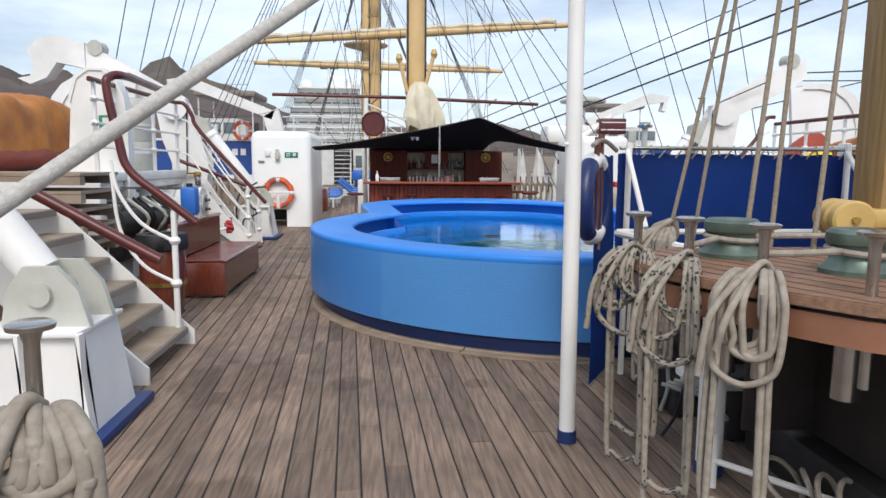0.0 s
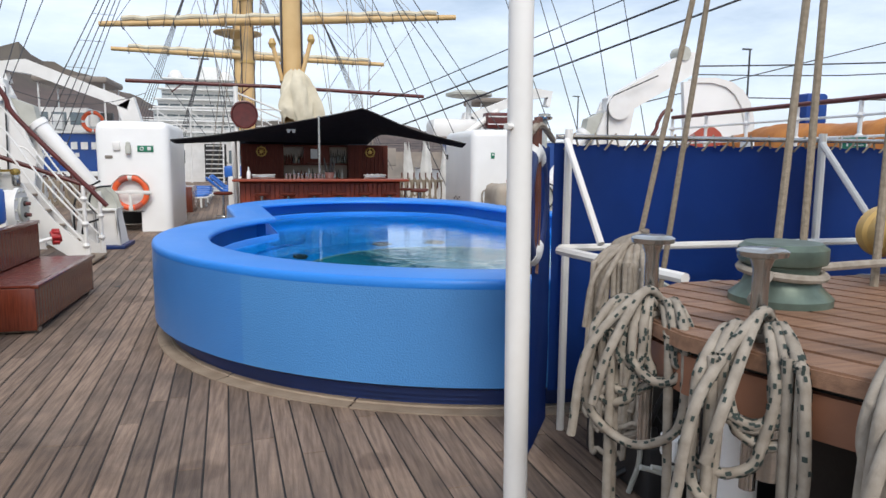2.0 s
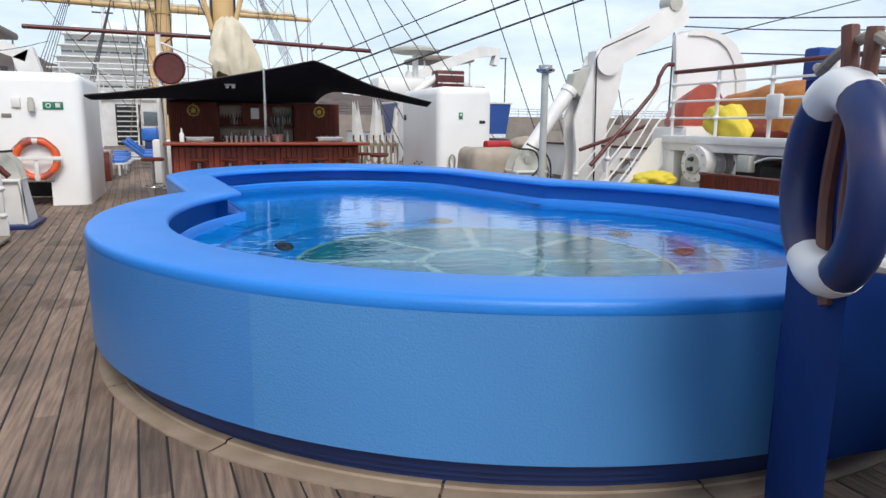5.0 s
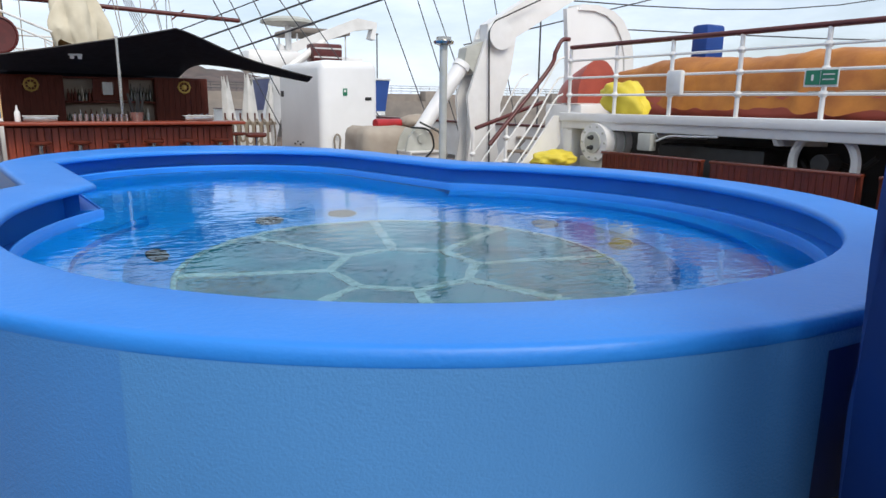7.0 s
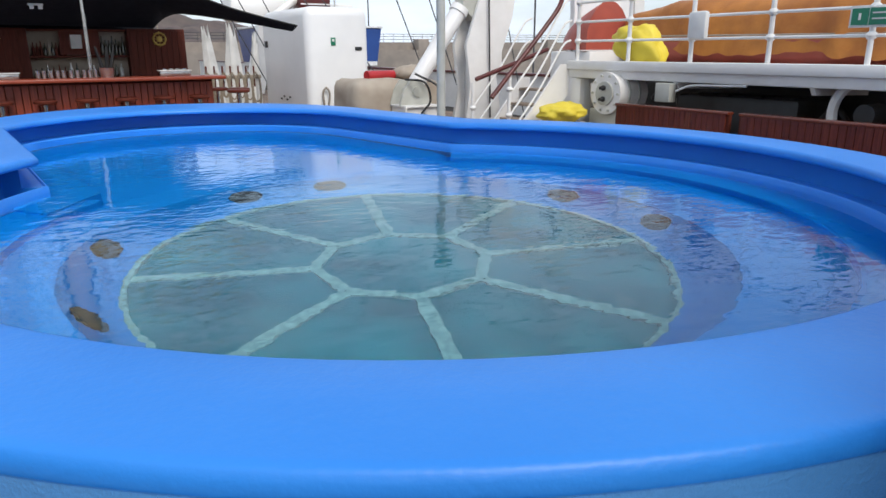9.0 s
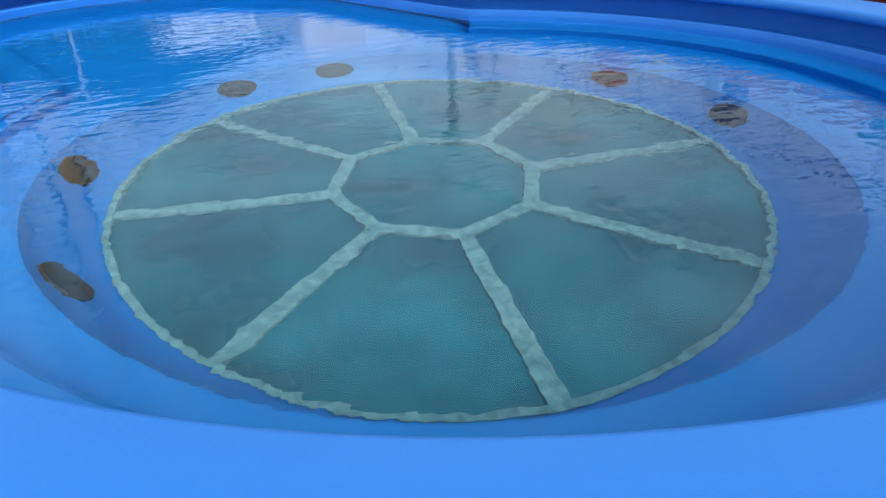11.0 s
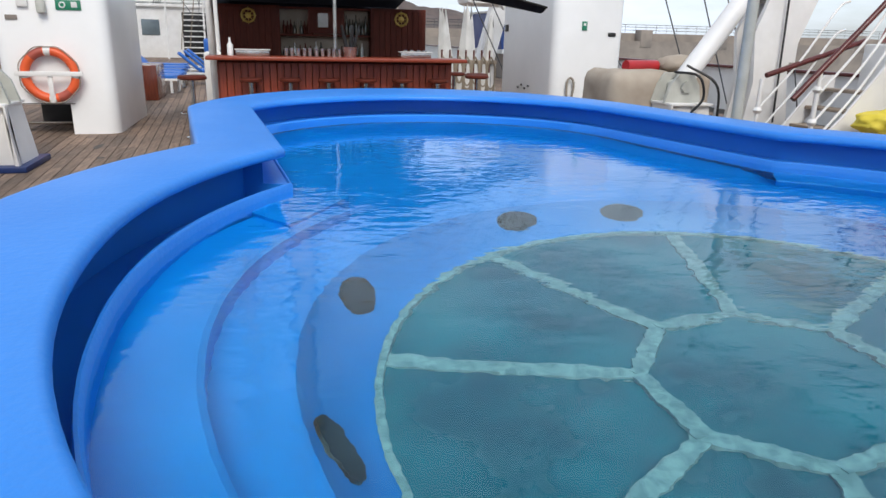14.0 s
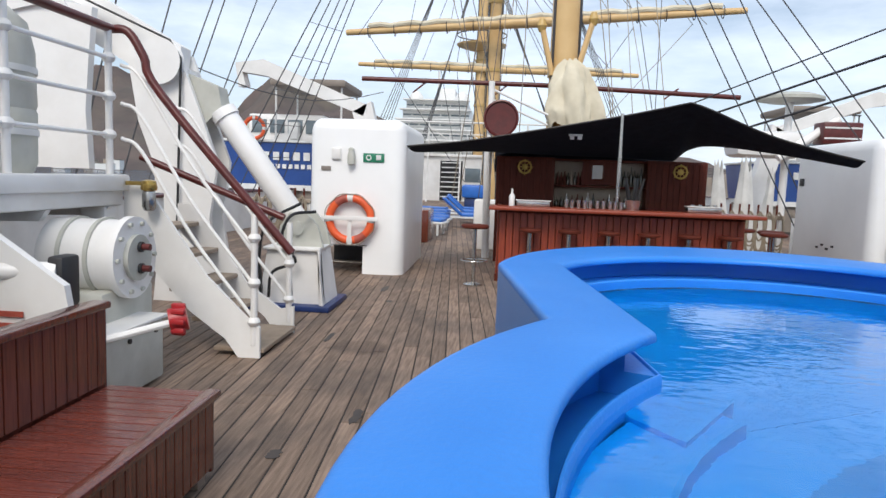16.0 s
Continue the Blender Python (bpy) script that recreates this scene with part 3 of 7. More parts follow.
part("glass_panel", prism(bmesh.new(), [pol(OCT, PH + 45 * k) for k in range(8)], 0.012, pose(0, 0, FZ)), M_TEAL, pool, "teal glass floor panel")


def rib(p, q, w, lift=0.0):
    p, q = Vector((*p, 0)), Vector((*q, 0))
    d = (q - p).normalized()
    s = Vector((-d.y, d.x, 0)) * w / 2
    bm = bmesh.new()
    n = 34
    L, Rr = [], []
    for k in range(n + 1):
        c = p.lerp(q, k / n)
        L.append(c + s * (1 + 0.22 * noise.noise(c * 26) + 0.18 * noise.noise(c * 61)))
        Rr.append(c - s * (1 + 0.22 * noise.noise(c * 27 + Vector((5, 0, 0))) + 0.18 * noise.noise(c * 63)))
    out = [(v.x, v.y) for v in L] + [(v.x, v.y) for v in reversed(Rr)]
    return prism(bm, out, 0.02, pose(0, 0, FZ + 0.008 + lift))


for k in range(8):
    a = PH + 45 * k
    part("rib", rib(pol(OCT - 0.02, a), pol(1.38, a), 0.072), M_RIB, pool, "pale sealant-edged rib")
    part("rib", rib(pol(OCT, a), pol(OCT, a + 45), 0.066, 0.003 + 0.001 * (k % 2)), M_RIB, pool, "pale sealant-edged rib")
part("rim_band", at(ring_band(GC, [(1.40, -0.155), (1.38, -0.153), (1.37, -0.156), (1.367, -0.19)], 0, 360, 96), OVAL), M_RIB, pool, "thin pale edge strip")
# repainted patch, and a flat dark strip for the shadowed gap on the outer wall
def wall_patch(a0, a1, z0, z1, lift, n=40):
    bm = ring_band(POOL_C, [(POOL_RO + lift, z0), (POOL_RO + lift, z1)], a0, a1, n)
    return bm


part("touched_up_patch", wall_patch(223, 285, 0.157, 0.742, 0.004), M_POOLTOUCH, pool, "paler repainted patch of wall", smooth=60)
part("dark_gap_strip", wall_patch(266.2, 269.6, 0.157, 0.69, 0.008, 6), M_NAVY, pool, "flat navy strip painted for the shadowed gap beside the canvas")
bm = bmesh.new()
vs = [bm.verts.new((*(OUTER[i] + (INNER[i] - OUTER[i]) * 1.06), 0.57)) for i in range(len(INNER))]
bm.faces.new(vs)
water = single("pool_water", bm, M_WATER, "clear rippled water filling the blue pool", "pool water", kind="structure", smooth=None)
if water.data.polygons[0].normal.z < 0:
    water.data.flip_normals()
water.visible_shadow = False

# pale margin planks round the pool
for k in range(13):
    a0 = 131 + (414 - 131) * k / 13
    a1 = 131 + (414 - 131) * (k + 1) / 13 - 0.25
    b = ring_band(POOL_C, [(2.64, -0.01), (2.64, 0.018), (2.735, 0.018), (2.74, 0.008), (2.835, 0.006), (2.835, -0.01)], a0, a1, 10)
    part("margin_plank", b, M_MARGIN, floor, "pale curved margin plank" if k == 0 else "")

# ---- bar ----
bar = thing("bar", "varnished wooden deck bar with a slatted front and long counter", "bar counter", (0, 0, 0))
part("counter_top", boxes(((1.86, 16.62, 1.035), (3.62, 0.62, 0.05)), bevel=0.015), M_BAR, bar, "polished red-brown counter top")
part("front_panel", boxes(((1.86, 16.72, 0.51), (3.34, 0.06, 0.98))), M_CAB, bar)
part("skirting", boxes(((1.86, 16.70, 0.05), (3.40, 0.10, 0.10))), M_CAB, bar)
part("side_panel", boxes(((0.20, 17.85, 0.51), (0.06, 2.2, 1.0))), M_BAR, bar)
part("side_panel", boxes(((3.52, 17.85, 0.51), (0.06, 2.2, 1.0))), M_BAR, bar)
for k in range(34):
    part("slat", boxes(((0.245 + k * 0.0979, 16.675, 0.54), (0.088, 0.03, 0.86)), bevel=0.006), M_BAR, bar, smooth=None)
for k in range(6):
    x = 0.62 + k * 0.53
    st = bmesh.new()
    tube(st, [(x, 16.50, 0.02), (x, 16.50, 0.72)], 0.035, 10)
    part("stool_post", st, M_STEEL, bar, "steel post of a fixed bar seat")
    part("stool_seat", lathe(bmesh.new(), [(0.05, 0.71), (0.15, 0.73), (0.155, 0.755), (0.14, 0.77)], (x, 16.46, 0), 20), M_CAB, bar, "round dark wooden seat")


def cabinet(x0, x1, emblem_x):
    c = thing("bar_cabinet", "dark panelled wooden back-bar cabinet with a brass ship wheel", "cabinet", group="back-bar cabinets")
    part("body", boxes((((x0 + x1) / 2, 19.1, 0.91), (x1 - x0, 0.36, 1.82)), bevel=0.012), M_CAB, c)
    n = int((x1 - x0) / 0.1)
    for k in range(n):
        w = (x1 - x0 - 0.08) / n
        part("panel_board", boxes(((x0 + 0.04 + (k + 0.5) * w, 18.915, 1.32), (w - 0.008, 0.02, 0.92)), bevel=0.004), M_CAB, c, smooth=None)
    wheel = part("ship_wheel", at(ring_mesh(0.105, 0.017, 28, 8), pose(emblem_x, 18.885, 1.645, 90, 0, 0)), M_GOLD, c, "brass ship wheel emblem")
    bm = lathe(bmesh.new(), [(0.05, 0), (0.05, 0.02), (0.03, 0.03), (0.0, 0.032)], n=14, m=pose(emblem_x, 18.895, 1.645, 90, 0, 0))
    for j in range(8):
        a = j * math.pi / 4
        tube(bm, [(emblem_x, 18.885, 1.645), (emblem_x + 0.135 * math.cos(a), 18.885, 1.645 + 0.135 * math.sin(a))], 0.006, 5)
    part("spokes", bm, M_GOLD, wheel)


cabinet(0.12, 1.11, 0.60)
cabinet(2.66, 3.64, 3.19)
shelf = thing("bottle_shelf", "open wooden back-bar shelf unit with pale backing", "shelf")
part("back_panel", boxes(((1.885, 19.26, 1.35), (1.55, 0.03, 0.90))), M_BEIGE, shelf)
for z in (0.97, 1.35, 1.79):
    part("board", boxes(((1.885, 19.12, z), (1.54, 0.26, 0.035)), bevel=0.005), M_CAB, shelf)
part("centre_panel", boxes(((1.90, 19.06, 1.58), (0.62, 0.03, 0.40))), M_CAB, shelf)
part("base", boxes(((1.885, 19.12, 0.48), (1.55, 0.28, 0.94))), M_CAB, shelf)
pic = thing("framed_notice", "small framed pale notice on the back bar", "picture")
part("frame", boxes(((1.84, 19.035, 1.60), (0.22, 0.02, 0.28)), bevel=0.005), M_MAHOG, pic)
part("sheet", boxes(((1.84, 19.022, 1.60), (0.17, 0.006, 0.23))), M_SIGNW, pic)
rb = random.Random(3)


def bottle(x, y, z, h, r, m):
    return single("bottle", lathe(bmesh.new(), [(r, 0), (r * 1.02, h * 0.04), (r, h * 0.58), (r * 0.4, h * 0.74), (r * 0.34, h * 0.97), (r * 0.38, h)], (x, y, z), 12), m,
                  "glass spirit bottle on the back bar", "bottle", group="back-bar bottles")


for k in range(9):
    bottle(1.18 + k * 0.058, 19.08, 1.369, rb.uniform(0.2, 0.27), 0.026, rb.choice((M_BOTTLE, M_BEIGE, M_CAB)))
for k in range(7):
    bottle(2.25 + k * 0.056, 19.08, 1.369, rb.uniform(0.24, 0.34), 0.028, M_BOTTLE)
for k in range(16):
    bottle(1.17 + k * 0.09, 19.08, 0.989, rb.uniform(0.14, 0.26), 0.03, rb.choice((M_BOTTLE, M_SIGNW, M_STEEL, M_CAB)))


def glassware(x, y):
    return single("tumbler", lathe(bmesh.new(), [(0.028, 0), (0.034, 0.11), (0.031, 0.11), (0.026, 0.01)], (x, y, 1.061), 12), M_STEEL,
                  "small glass tumbler upturned on the counter", "glass", group="counter glasses")


for k in range(10):
    glassware(1.12 + k * 0.085 + rb.uniform(-0.01, 0.01), 16.80)
for k in range(4):
    glassware(2.85 + k * 0.1, 16.82)
bottle(0.36, 16.78, 1.06, 0.24, 0.04, M_SIGNW)
for x in (0.66, 3.0):
    tray = thing("counter_tray", "pale steel tray standing on the bar counter", "tray")
    part("pan", boxes(((x, 16.82, 1.10), (0.46, 0.16, 0.075)), bevel=0.012), M_STEEL, tray)
    part("lip", boxes(((x, 16.82, 1.142), (0.49, 0.19, 0.01)), bevel=0.003), M_SIGNW, tray)
cooler = thing("ice_bucket", "steel ice bucket holding dark bottles on the counter", "bucket")
part("bucket", lathe(bmesh.new(), [(0.085, 1.06), (0.115, 1.20), (0.105, 1.20), (0.08, 1.08)], (2.02, 16.75, 0), 20), M_STEEL, cooler)
for k in range(5):
    a = k * 1.25
    part("bottle_neck", rod((2.02 + 0.05 * math.cos(a), 16.75 + 0.05 * math.sin(a), 1.15), (2.02 + 0.14 * math.cos(a), 16.75 + 0.1 * math.sin(a), 1.50), 0.03, 8, 0.012), M_BLACK, cooler)


def bar_stool(x, y):
    s = thing("bar_stool", "tall steel bar stool with a round wooden seat and foot ring", "bar stool", (x, y, 0), group="bar stools")
    part("seat", lathe(bmesh.new(), [(0.16, 0.76), (0.185, 0.775), (0.185, 0.80), (0.16, 0.815)], n=24), M_CAB, s)
    part("pole", rod((0, 0, 0.02), (0, 0, 0.77), 0.028, 10), M_STEEL, s)
    part("foot_ring", at(ring_mesh(0.17, 0.011, 28, 8), pose(0, 0, 0.33)), M_STEEL, s)
    part("base", lathe(bmesh.new(), [(0.13, 0), (0.13, 0.012), (0.035, 0.035)], n=24), M_STEEL, s)
    return s


st = bar_stool(-0.12, 16.2)
for x, y in ((4.0, 16.9), (4.15, 17.4), (3.85, 17.7)):
    copy_thing(st, pose(x, y, 0))

# ---- canopy over the bar ----
front = smooth_line([(-1.17, 16.85, 1.84), (-0.4, 16.85, 1.93), (0.4, 16.85, 2.07), (1.8, 16.82, 2.34), (2.75, 16.9, 2.56)], 5)[:-1] + \
    smooth_line([(2.75, 16.9, 2.56), (3.02, 16.88, 2.47), (3.8, 16.85, 2.15), (4.5, 16.82, 1.96), (5.06, 16.8, 1.835)], 5)
backl = smooth_line([(-0.9, 17.4, 1.90), (-0.1, 18.6, 1.93), (0.1, 19.5, 1.90), (1.6, 19.55, 1.87), (3.2, 19.4, 1.85)], 5)[:-1] + \
    smooth_line([(3.2, 19.4, 1.85), (3.42, 19.3, 2.04), (3.6, 18.4, 2.08), (4.1, 17.5, 2.0), (4.9, 17.0, 1.86)], 5)
bm = bmesh.new()
rows = []
for a, b in zip(front, backl):
    rows.append([bm.verts.new(a.lerp(b, k / 8) - Vector((0, 0, 0.10 * math.sin(math.pi * k / 8)))) for k in range(9)])
for a, b in zip(rows, rows[1:]):
    for k in range(8):
        bm.faces.new((a[k], a[k + 1], b[k + 1], b[k]))
geom = bmesh.ops.solidify(bm, geom=bm.faces[:], thickness=0.012)
awning = thing("shade_awning", "dark navy shade-net awning stretched over the bar", "awning")
part("cloth", bm, M_SHADE, awning, smooth=50)
part("back_valance", sheet(Vector((0.08, 19.56, 0)), Vector((3.2, 19.46, 0)), 1.55, 1.90, 0.02, 20, 3), M_SHADE, awning, smooth=60)
part("hem", tube(bmesh.new(), front, 0.014, 6), M_BLACK, awning)
part("pole", rod((1.82, 16.82, 1.06), (1.82, 16.82, 2.38), 0.026, 10), M_STEEL, awning, "thin grey awning pole")
part("pole", rod((-0.02, 19.4, 0), (-0.05, 19.4, 2.05), 0.07, 10), M_WHITE, awning, "white awning pole")
lamp = thing("awning_lamp", "small twin spotlight under the awning", "lamp")
part("bar", boxes(((1.25, 17.3, 2.10), (0.2, 0.04, 0.03))), M_SIGNW, lamp)
part("head", boxes(((1.2, 17.28, 2.06), (0.06, 0.05, 0.05)), ((1.31, 17.28, 2.06), (0.06, 0.05, 0.05))), M_SIGNW, lamp)


# ---- deck lockers ----
def locker(x0, x1, mirror):
    c = thing("deck_locker", "tall rounded white deck housing", "deck locker", group="deck lockers")
    bm = bmesh.new()
    w = x1 - x0
    if not mirror:
        out = [(x0, 0.40), (x0 + w * 0.58, 0.40), (x0 + w * 0.58, 0.0), (x1, 0.0), (x1, 2.2), (x0, 2.2)]
    else:
        out = [(x0, 0.0), (x1, 0.0), (x1, 2.16), (x0, 2.16)]
    prism(bm, out, 2.5, upright(16.7, 2.5))
    top = [e for e in bm.edges if max(v.co.z for v in e.verts) > 2.0 and min(v.co.z for v in e.verts) > 2.0]
    side = [e for e in bm.edges if abs(e.verts[0].co.z - e.verts[1].co.z) > 1.5]
    bmesh.ops.bevel(bm, geom=list(set(top + side)), offset=0.17, segments=6, affect="EDGES", profile=0.5)
    part("housing", bm, M_GELCOAT, c, smooth=50)
    return c


lk = locker(-2.53, -1.15, False)
tagged(lk, "tall rounded white deck housing with an orange lifebuoy on its front")
part("recess_back", boxes(((-2.1, 18.2, 0.2), (0.8, 0.05, 0.42))), M_DARK, lk)
part("recess_rail", rod((-2.5, 17.0, 0.12), (-1.75, 17.0, 0.12), 0.02, 6), M_STEEL, lk)
part("lower_seam", boxes(((-2.1, 16.693, 0.41), (0.86, 0.012, 0.012))), M_STEEL, lk)
part("safety_sign", boxes(((-1.60, 16.692, 1.655), (0.30, 0.012, 0.125)), bevel=0.002), M_GREEN, lk, "green safety sign with white pictograms")
bm = at(ring_mesh(0.032, 0.009, 20, 6), pose(-1.67, 16.684, 1.655, 90))
part("sign_symbol", bm, M_SIGNW, lk)
part("sign_symbol", boxes(((-1.53, 16.684, 1.66), (0.07, 0.004, 0.07)), bevel=0.001), M_SIGNW, lk)
part("number_plate", boxes(((-2.28, 16.692, 1.49), (0.14, 0.012, 0.06)), bevel=0.004), M_WALL, lk, "small brass-grey plate")
part("socket_box", boxes(((-2.13, 16.68, 1.70), (0.13, 0.04, 0.16)), bevel=0.01), M_WHITE, lk)
part("lamp_fitting", lathe(bmesh.new(), [(0.03, -0.13), (0.055, -0.11), (0.055, 0.02), (0.04, 0.06), (0.045, 0.10), (0.02, 0.12)], (-1.91, 16.645, 1.67), 14), M_GREYW, lk, "grey bulkhead lamp")
lk2 = locker(5.17, 6.36, True)
tagged(lk2, "tall rounded white deck housing with small vents")
part("safety_sign", boxes(((5.655, 16.692, 1.58), (0.085, 0.012, 0.13)), bevel=0.002), M_GREEN, lk2, "small green safety sign")
part("sign_symbol", boxes(((5.655, 16.684, 1.60), (0.04, 0.004, 0.04))), M_SIGNW, lk2)
part("number_plate", boxes(((6.13, 16.692, 1.46), (0.13, 0.012, 0.06)), bevel=0.004), M_DARK, lk2)
part("side_vent", boxes(((5.163, 18.9, 1.55), (0.012, 0.16, 0.12)), bevel=0.004), M_DARK, lk2)
for k in range(4):
    part("drain_hole", boxes(((5.163, 17.7 + 0.16 * k, 0.60 - 0.05 * (k % 2)), (0.012, 0.07, 0.03))), M_DARK, lk2)
part("hose_loop", tube(bmesh.new(), smooth_line([(5.42, 16.66, 0.50), (5.40, 16.64, 0.72), (5.46, 16.64, 0.80), (5.52, 16.64, 0.70), (5.50, 16.66, 0.46)], 5), 0.018, 7), M_ROPE, lk2)


def lifebuoy(m, R, r, body, bands, label, band_w=0.24, where=(0, 90, 180, 270), line_on=True):
    b = thing("lifebuoy", label, "lifebuoy")
    b.matrix_world = m
    part("ring", ring_mesh(R, r, 48, 14), body, b)
    for deg in where:
        a = radians(deg)
        part("band", ring_mesh(R, r * 1.03, 10, 14, a - band_w, a + band_w), bands, b, "white band")
    if not line_on:
        return b
    line = [(1.0 * (R + r * 0.9) * math.cos(t), (R + r * 0.9) * math.sin(t), 0.02 + r * 0.5) for t in np.linspace(0, 2 * math.pi, 48, endpoint=False)]
    part("grab_line", tube(bmesh.new(), [(x * (1 + 0.05 * math.sin(4 * i * 2 * math.pi / 48) ** 2), y * (1 + 0.05 * math.sin(4 * i * 2 * math.pi / 48) ** 2), z) for i, (x, y, z) in enumerate(line)],
                           0.008, 6, closed=True), M_ROPE, b)
    return b


buoy = lifebuoy(pose(-1.90, 16.62, 0.785, 90), 0.30, 0.058, M_ORANGE, M_SIGNW, "orange lifebuoy with white bands hung on the white housing", 0.13)
part("lettering_bar", ring_mesh(0.30, 0.059, 12, 14, radians(100), radians(132)), M_REDHULL, buoy)
part("lettering_bar", ring_mesh(0.30, 0.059, 12, 14, radians(285), radians(315)), M_REDHULL, buoy)
br = thing("lifebuoy_bracket", "white steel bracket holding the lifebuoy", "bracket")
part("arm", boxes(((-1.90, 16.55, 0.80), (0.80, 0.02, 0.06)), bevel=0.004), M_WHITE, br)
part("stem", boxes(((-1.90, 16.57, 0.62), (0.06, 0.02, 0.38)), bevel=0.004), M_WHITE, br)
part("standoff", boxes(((-2.2, 16.64, 0.80), (0.03, 0.16, 0.03)), ((-1.6, 16.64, 0.80), (0.03, 0.16, 0.03))), M_WHITE, br)


# ---- boat platforms with rails ----
def post(parent, x, y, z0, z1, knobs):
    p = part("post", rod((x, y, z0), (x, y, z1), 0.026, 10), M_WHITE, parent)
    for z in knobs:
        part("knob", lathe(bmesh.new(), [(0.01, z - 0.045), (0.04, z - 0.025), (0.05, z), (0.04, z + 0.025), (0.01, z + 0.045)], (x, y, 0), 12), M_WHITE, p)
    return p


def platform(name, xin, xout, y0, y1, top, side):
    s = thing(name, "white steel boat platform with a raised edge", "platform", kind="structure")
    part("slab", boxes((((xin + xout) / 2, (y0 + y1) / 2, top - 0.10), (abs(xout - xin), y1 - y0, 0.20)), bevel=0.02), M_WHITE, s)
    part("kerb", boxes(((xin, (y0 + y1) / 2, top - 0.03), (0.10, y1 - y0 + 0.02, 0.12)), bevel=0.02), M_WHITE, s)
    for k in range(5):
        y = y0 + 0.2 + k * (y1 - y0 - 0.4) / 4
        part("bracket", prism(bmesh.new(), [(xin, top - 0.2), (xin - side * 0.05, top - 0.27), (xin - side * 1.0, top - 0.30), (xin - side * 1.0, top - 0.2)], 0.05, upright(y, 0.05)), M_WHITE, s)
    part("pillar", boxes(((xin - side * 0.12, y1 - 0.12, (top - 0.2) / 2), (0.2, 0.2, top - 0.2)), bevel=0.02), M_WHITE, s)
    part("pillar", boxes(((xin - side * 0.12, y0 + 0.12, (top - 0.2) / 2), (0.2, 0.2, top - 0.2)), bevel=0.02), M_WHITE, s)
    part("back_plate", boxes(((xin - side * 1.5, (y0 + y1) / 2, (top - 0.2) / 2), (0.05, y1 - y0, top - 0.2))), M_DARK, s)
    return s


def rail(x, y0, y1, z0, z1, ys, label):
    r = thing("platform_rail", label, "railing")
    hs = [z0 + (z1 - z0) * f for f in (0.30, 0.56, 0.82)]
    for y in ys:
        post(r, x, y, z0, z1, hs)
    for z in hs:
        part("bar", rod((x, y0, z), (x, y1, z), 0.016, 8), M_WHITE, r)
    part("handrail", tube(bmesh.new(), [(x, y0, z1 + 0.02), (x, y1, z1 + 0.02)], 0.032, 10), M_MAROON, r, "maroon painted handrail")
    return r


platform("platform_port", -2.66, -5.7, 8.9, 12.1, 1.33, 1)
platform("platform_starboard", 7.45, 10.4, 5.5, 12.6, 1.25, -1)
rail(-2.72, 8.9, 12.06, 1.33, 2.40, (9.0, 9.98, 10.95, 12.02), "white ball-jointed stanchion rail with a maroon handrail on the port platform")
rail(7.50, 5.5, 12.5, 1.25, 2.20, (12.5, 11.56, 10.6, 9.62, 8.62, 7.6, 6.6), "white ball-jointed stanchion rail with a maroon handrail on the starboard platform")


def stair(x_top, x_foot, y0, y1, top, handrails=True):
    """A short steel stair across the ship: from the platform at x_top down to x_foot."""
    s = thing("steel_stair", "white steel stair with curved stringers, ball-jointed rails and maroon handrails", "stairs")
    d = 1 if x_foot > x_top else -1
    run = abs(x_foot - x_top)
    for y in (y0, y1 - 0.03):
        e = 0.0 if y == y0 else -0.2
        out = [(x_top, top - 0.02 + e), (x_top + d * 0.15, top - 0.02 + e), (x_foot - d * 0.42, 0.62 + e), (x_foot - d * 0.12, 0.33 + e * 0.6), (x_foot, 0.24), (x_foot, 0.0), (x_foot - d * 0.17, 0.0), (x_foot - d * 0.27, 0.14),
               (x_foot - d * 0.55, 0.34), (x_top, top - 0.44)]
        bm = prism(bmesh.new(), out, 0.03, upright(y, 0.03))
        part("stringer", bm, M_WHITE, s)
    n = 6
    for k in range(n):
        f = (k + 0.5) / n
        part("tread", boxes(((x_top + d * run * f, (y0 + y1) / 2, max(0.05, top * (1 - f) - 0.28)), (0.22, y1 - y0 - 0.07, 0.035)), bevel=0.005), M_MARGIN, s, "pale wooden tread")
    for y in (y0 + 0.015, y1 - 0.015):
        near_side = y < (y0 + y1) / 2
        post(s, x_foot - d * 0.05, y, 0.1, 1.10 if near_side else 0.98, (0.28, 0.58, 0.92) if near_side else (0.30, 0.62))
        for dz in (0.30, 0.56, 0.84) if near_side else (0.30, 0.62):
            pts = smooth_line([(x_top - d * 0.02, y, top + dz), (x_top + d * 0.14, y, top + dz - 0.10), (x_top + d * run * 0.5, y, top * 0.5 + dz - 0.06), (x_foot - d * 0.05, y, dz + 0.0)], 5)
            part("bar", tube(bmesh.new(), pts, 0.014, 7), M_WHITE, s)
        if handrails:
            pts = [(x_top - d * 0.34, y, top + 0.18), (x_foot - d * 0.10, y, 1.02)] if not near_side else smooth_line([(x_top - d * 0.1, y, top + 1.10), (x_top + d * 0.04, y, top + 1.08), (x_top + d * 0.16, y, top + 0.90), (x_top + d * 0.30, y, top + 0.62), (x_foot + d * 0.24, y, 0.82)], 5)
            part("handrail", tube(bmesh.new(), pts, 0.032, 10), M_MAROON, s, "maroon painted handrail")
    return s


stair(-2.66, -1.60, 12.1, 13.0, 1.33)
stair(7.45, 6.38, 12.6, 13.5, 1.25)

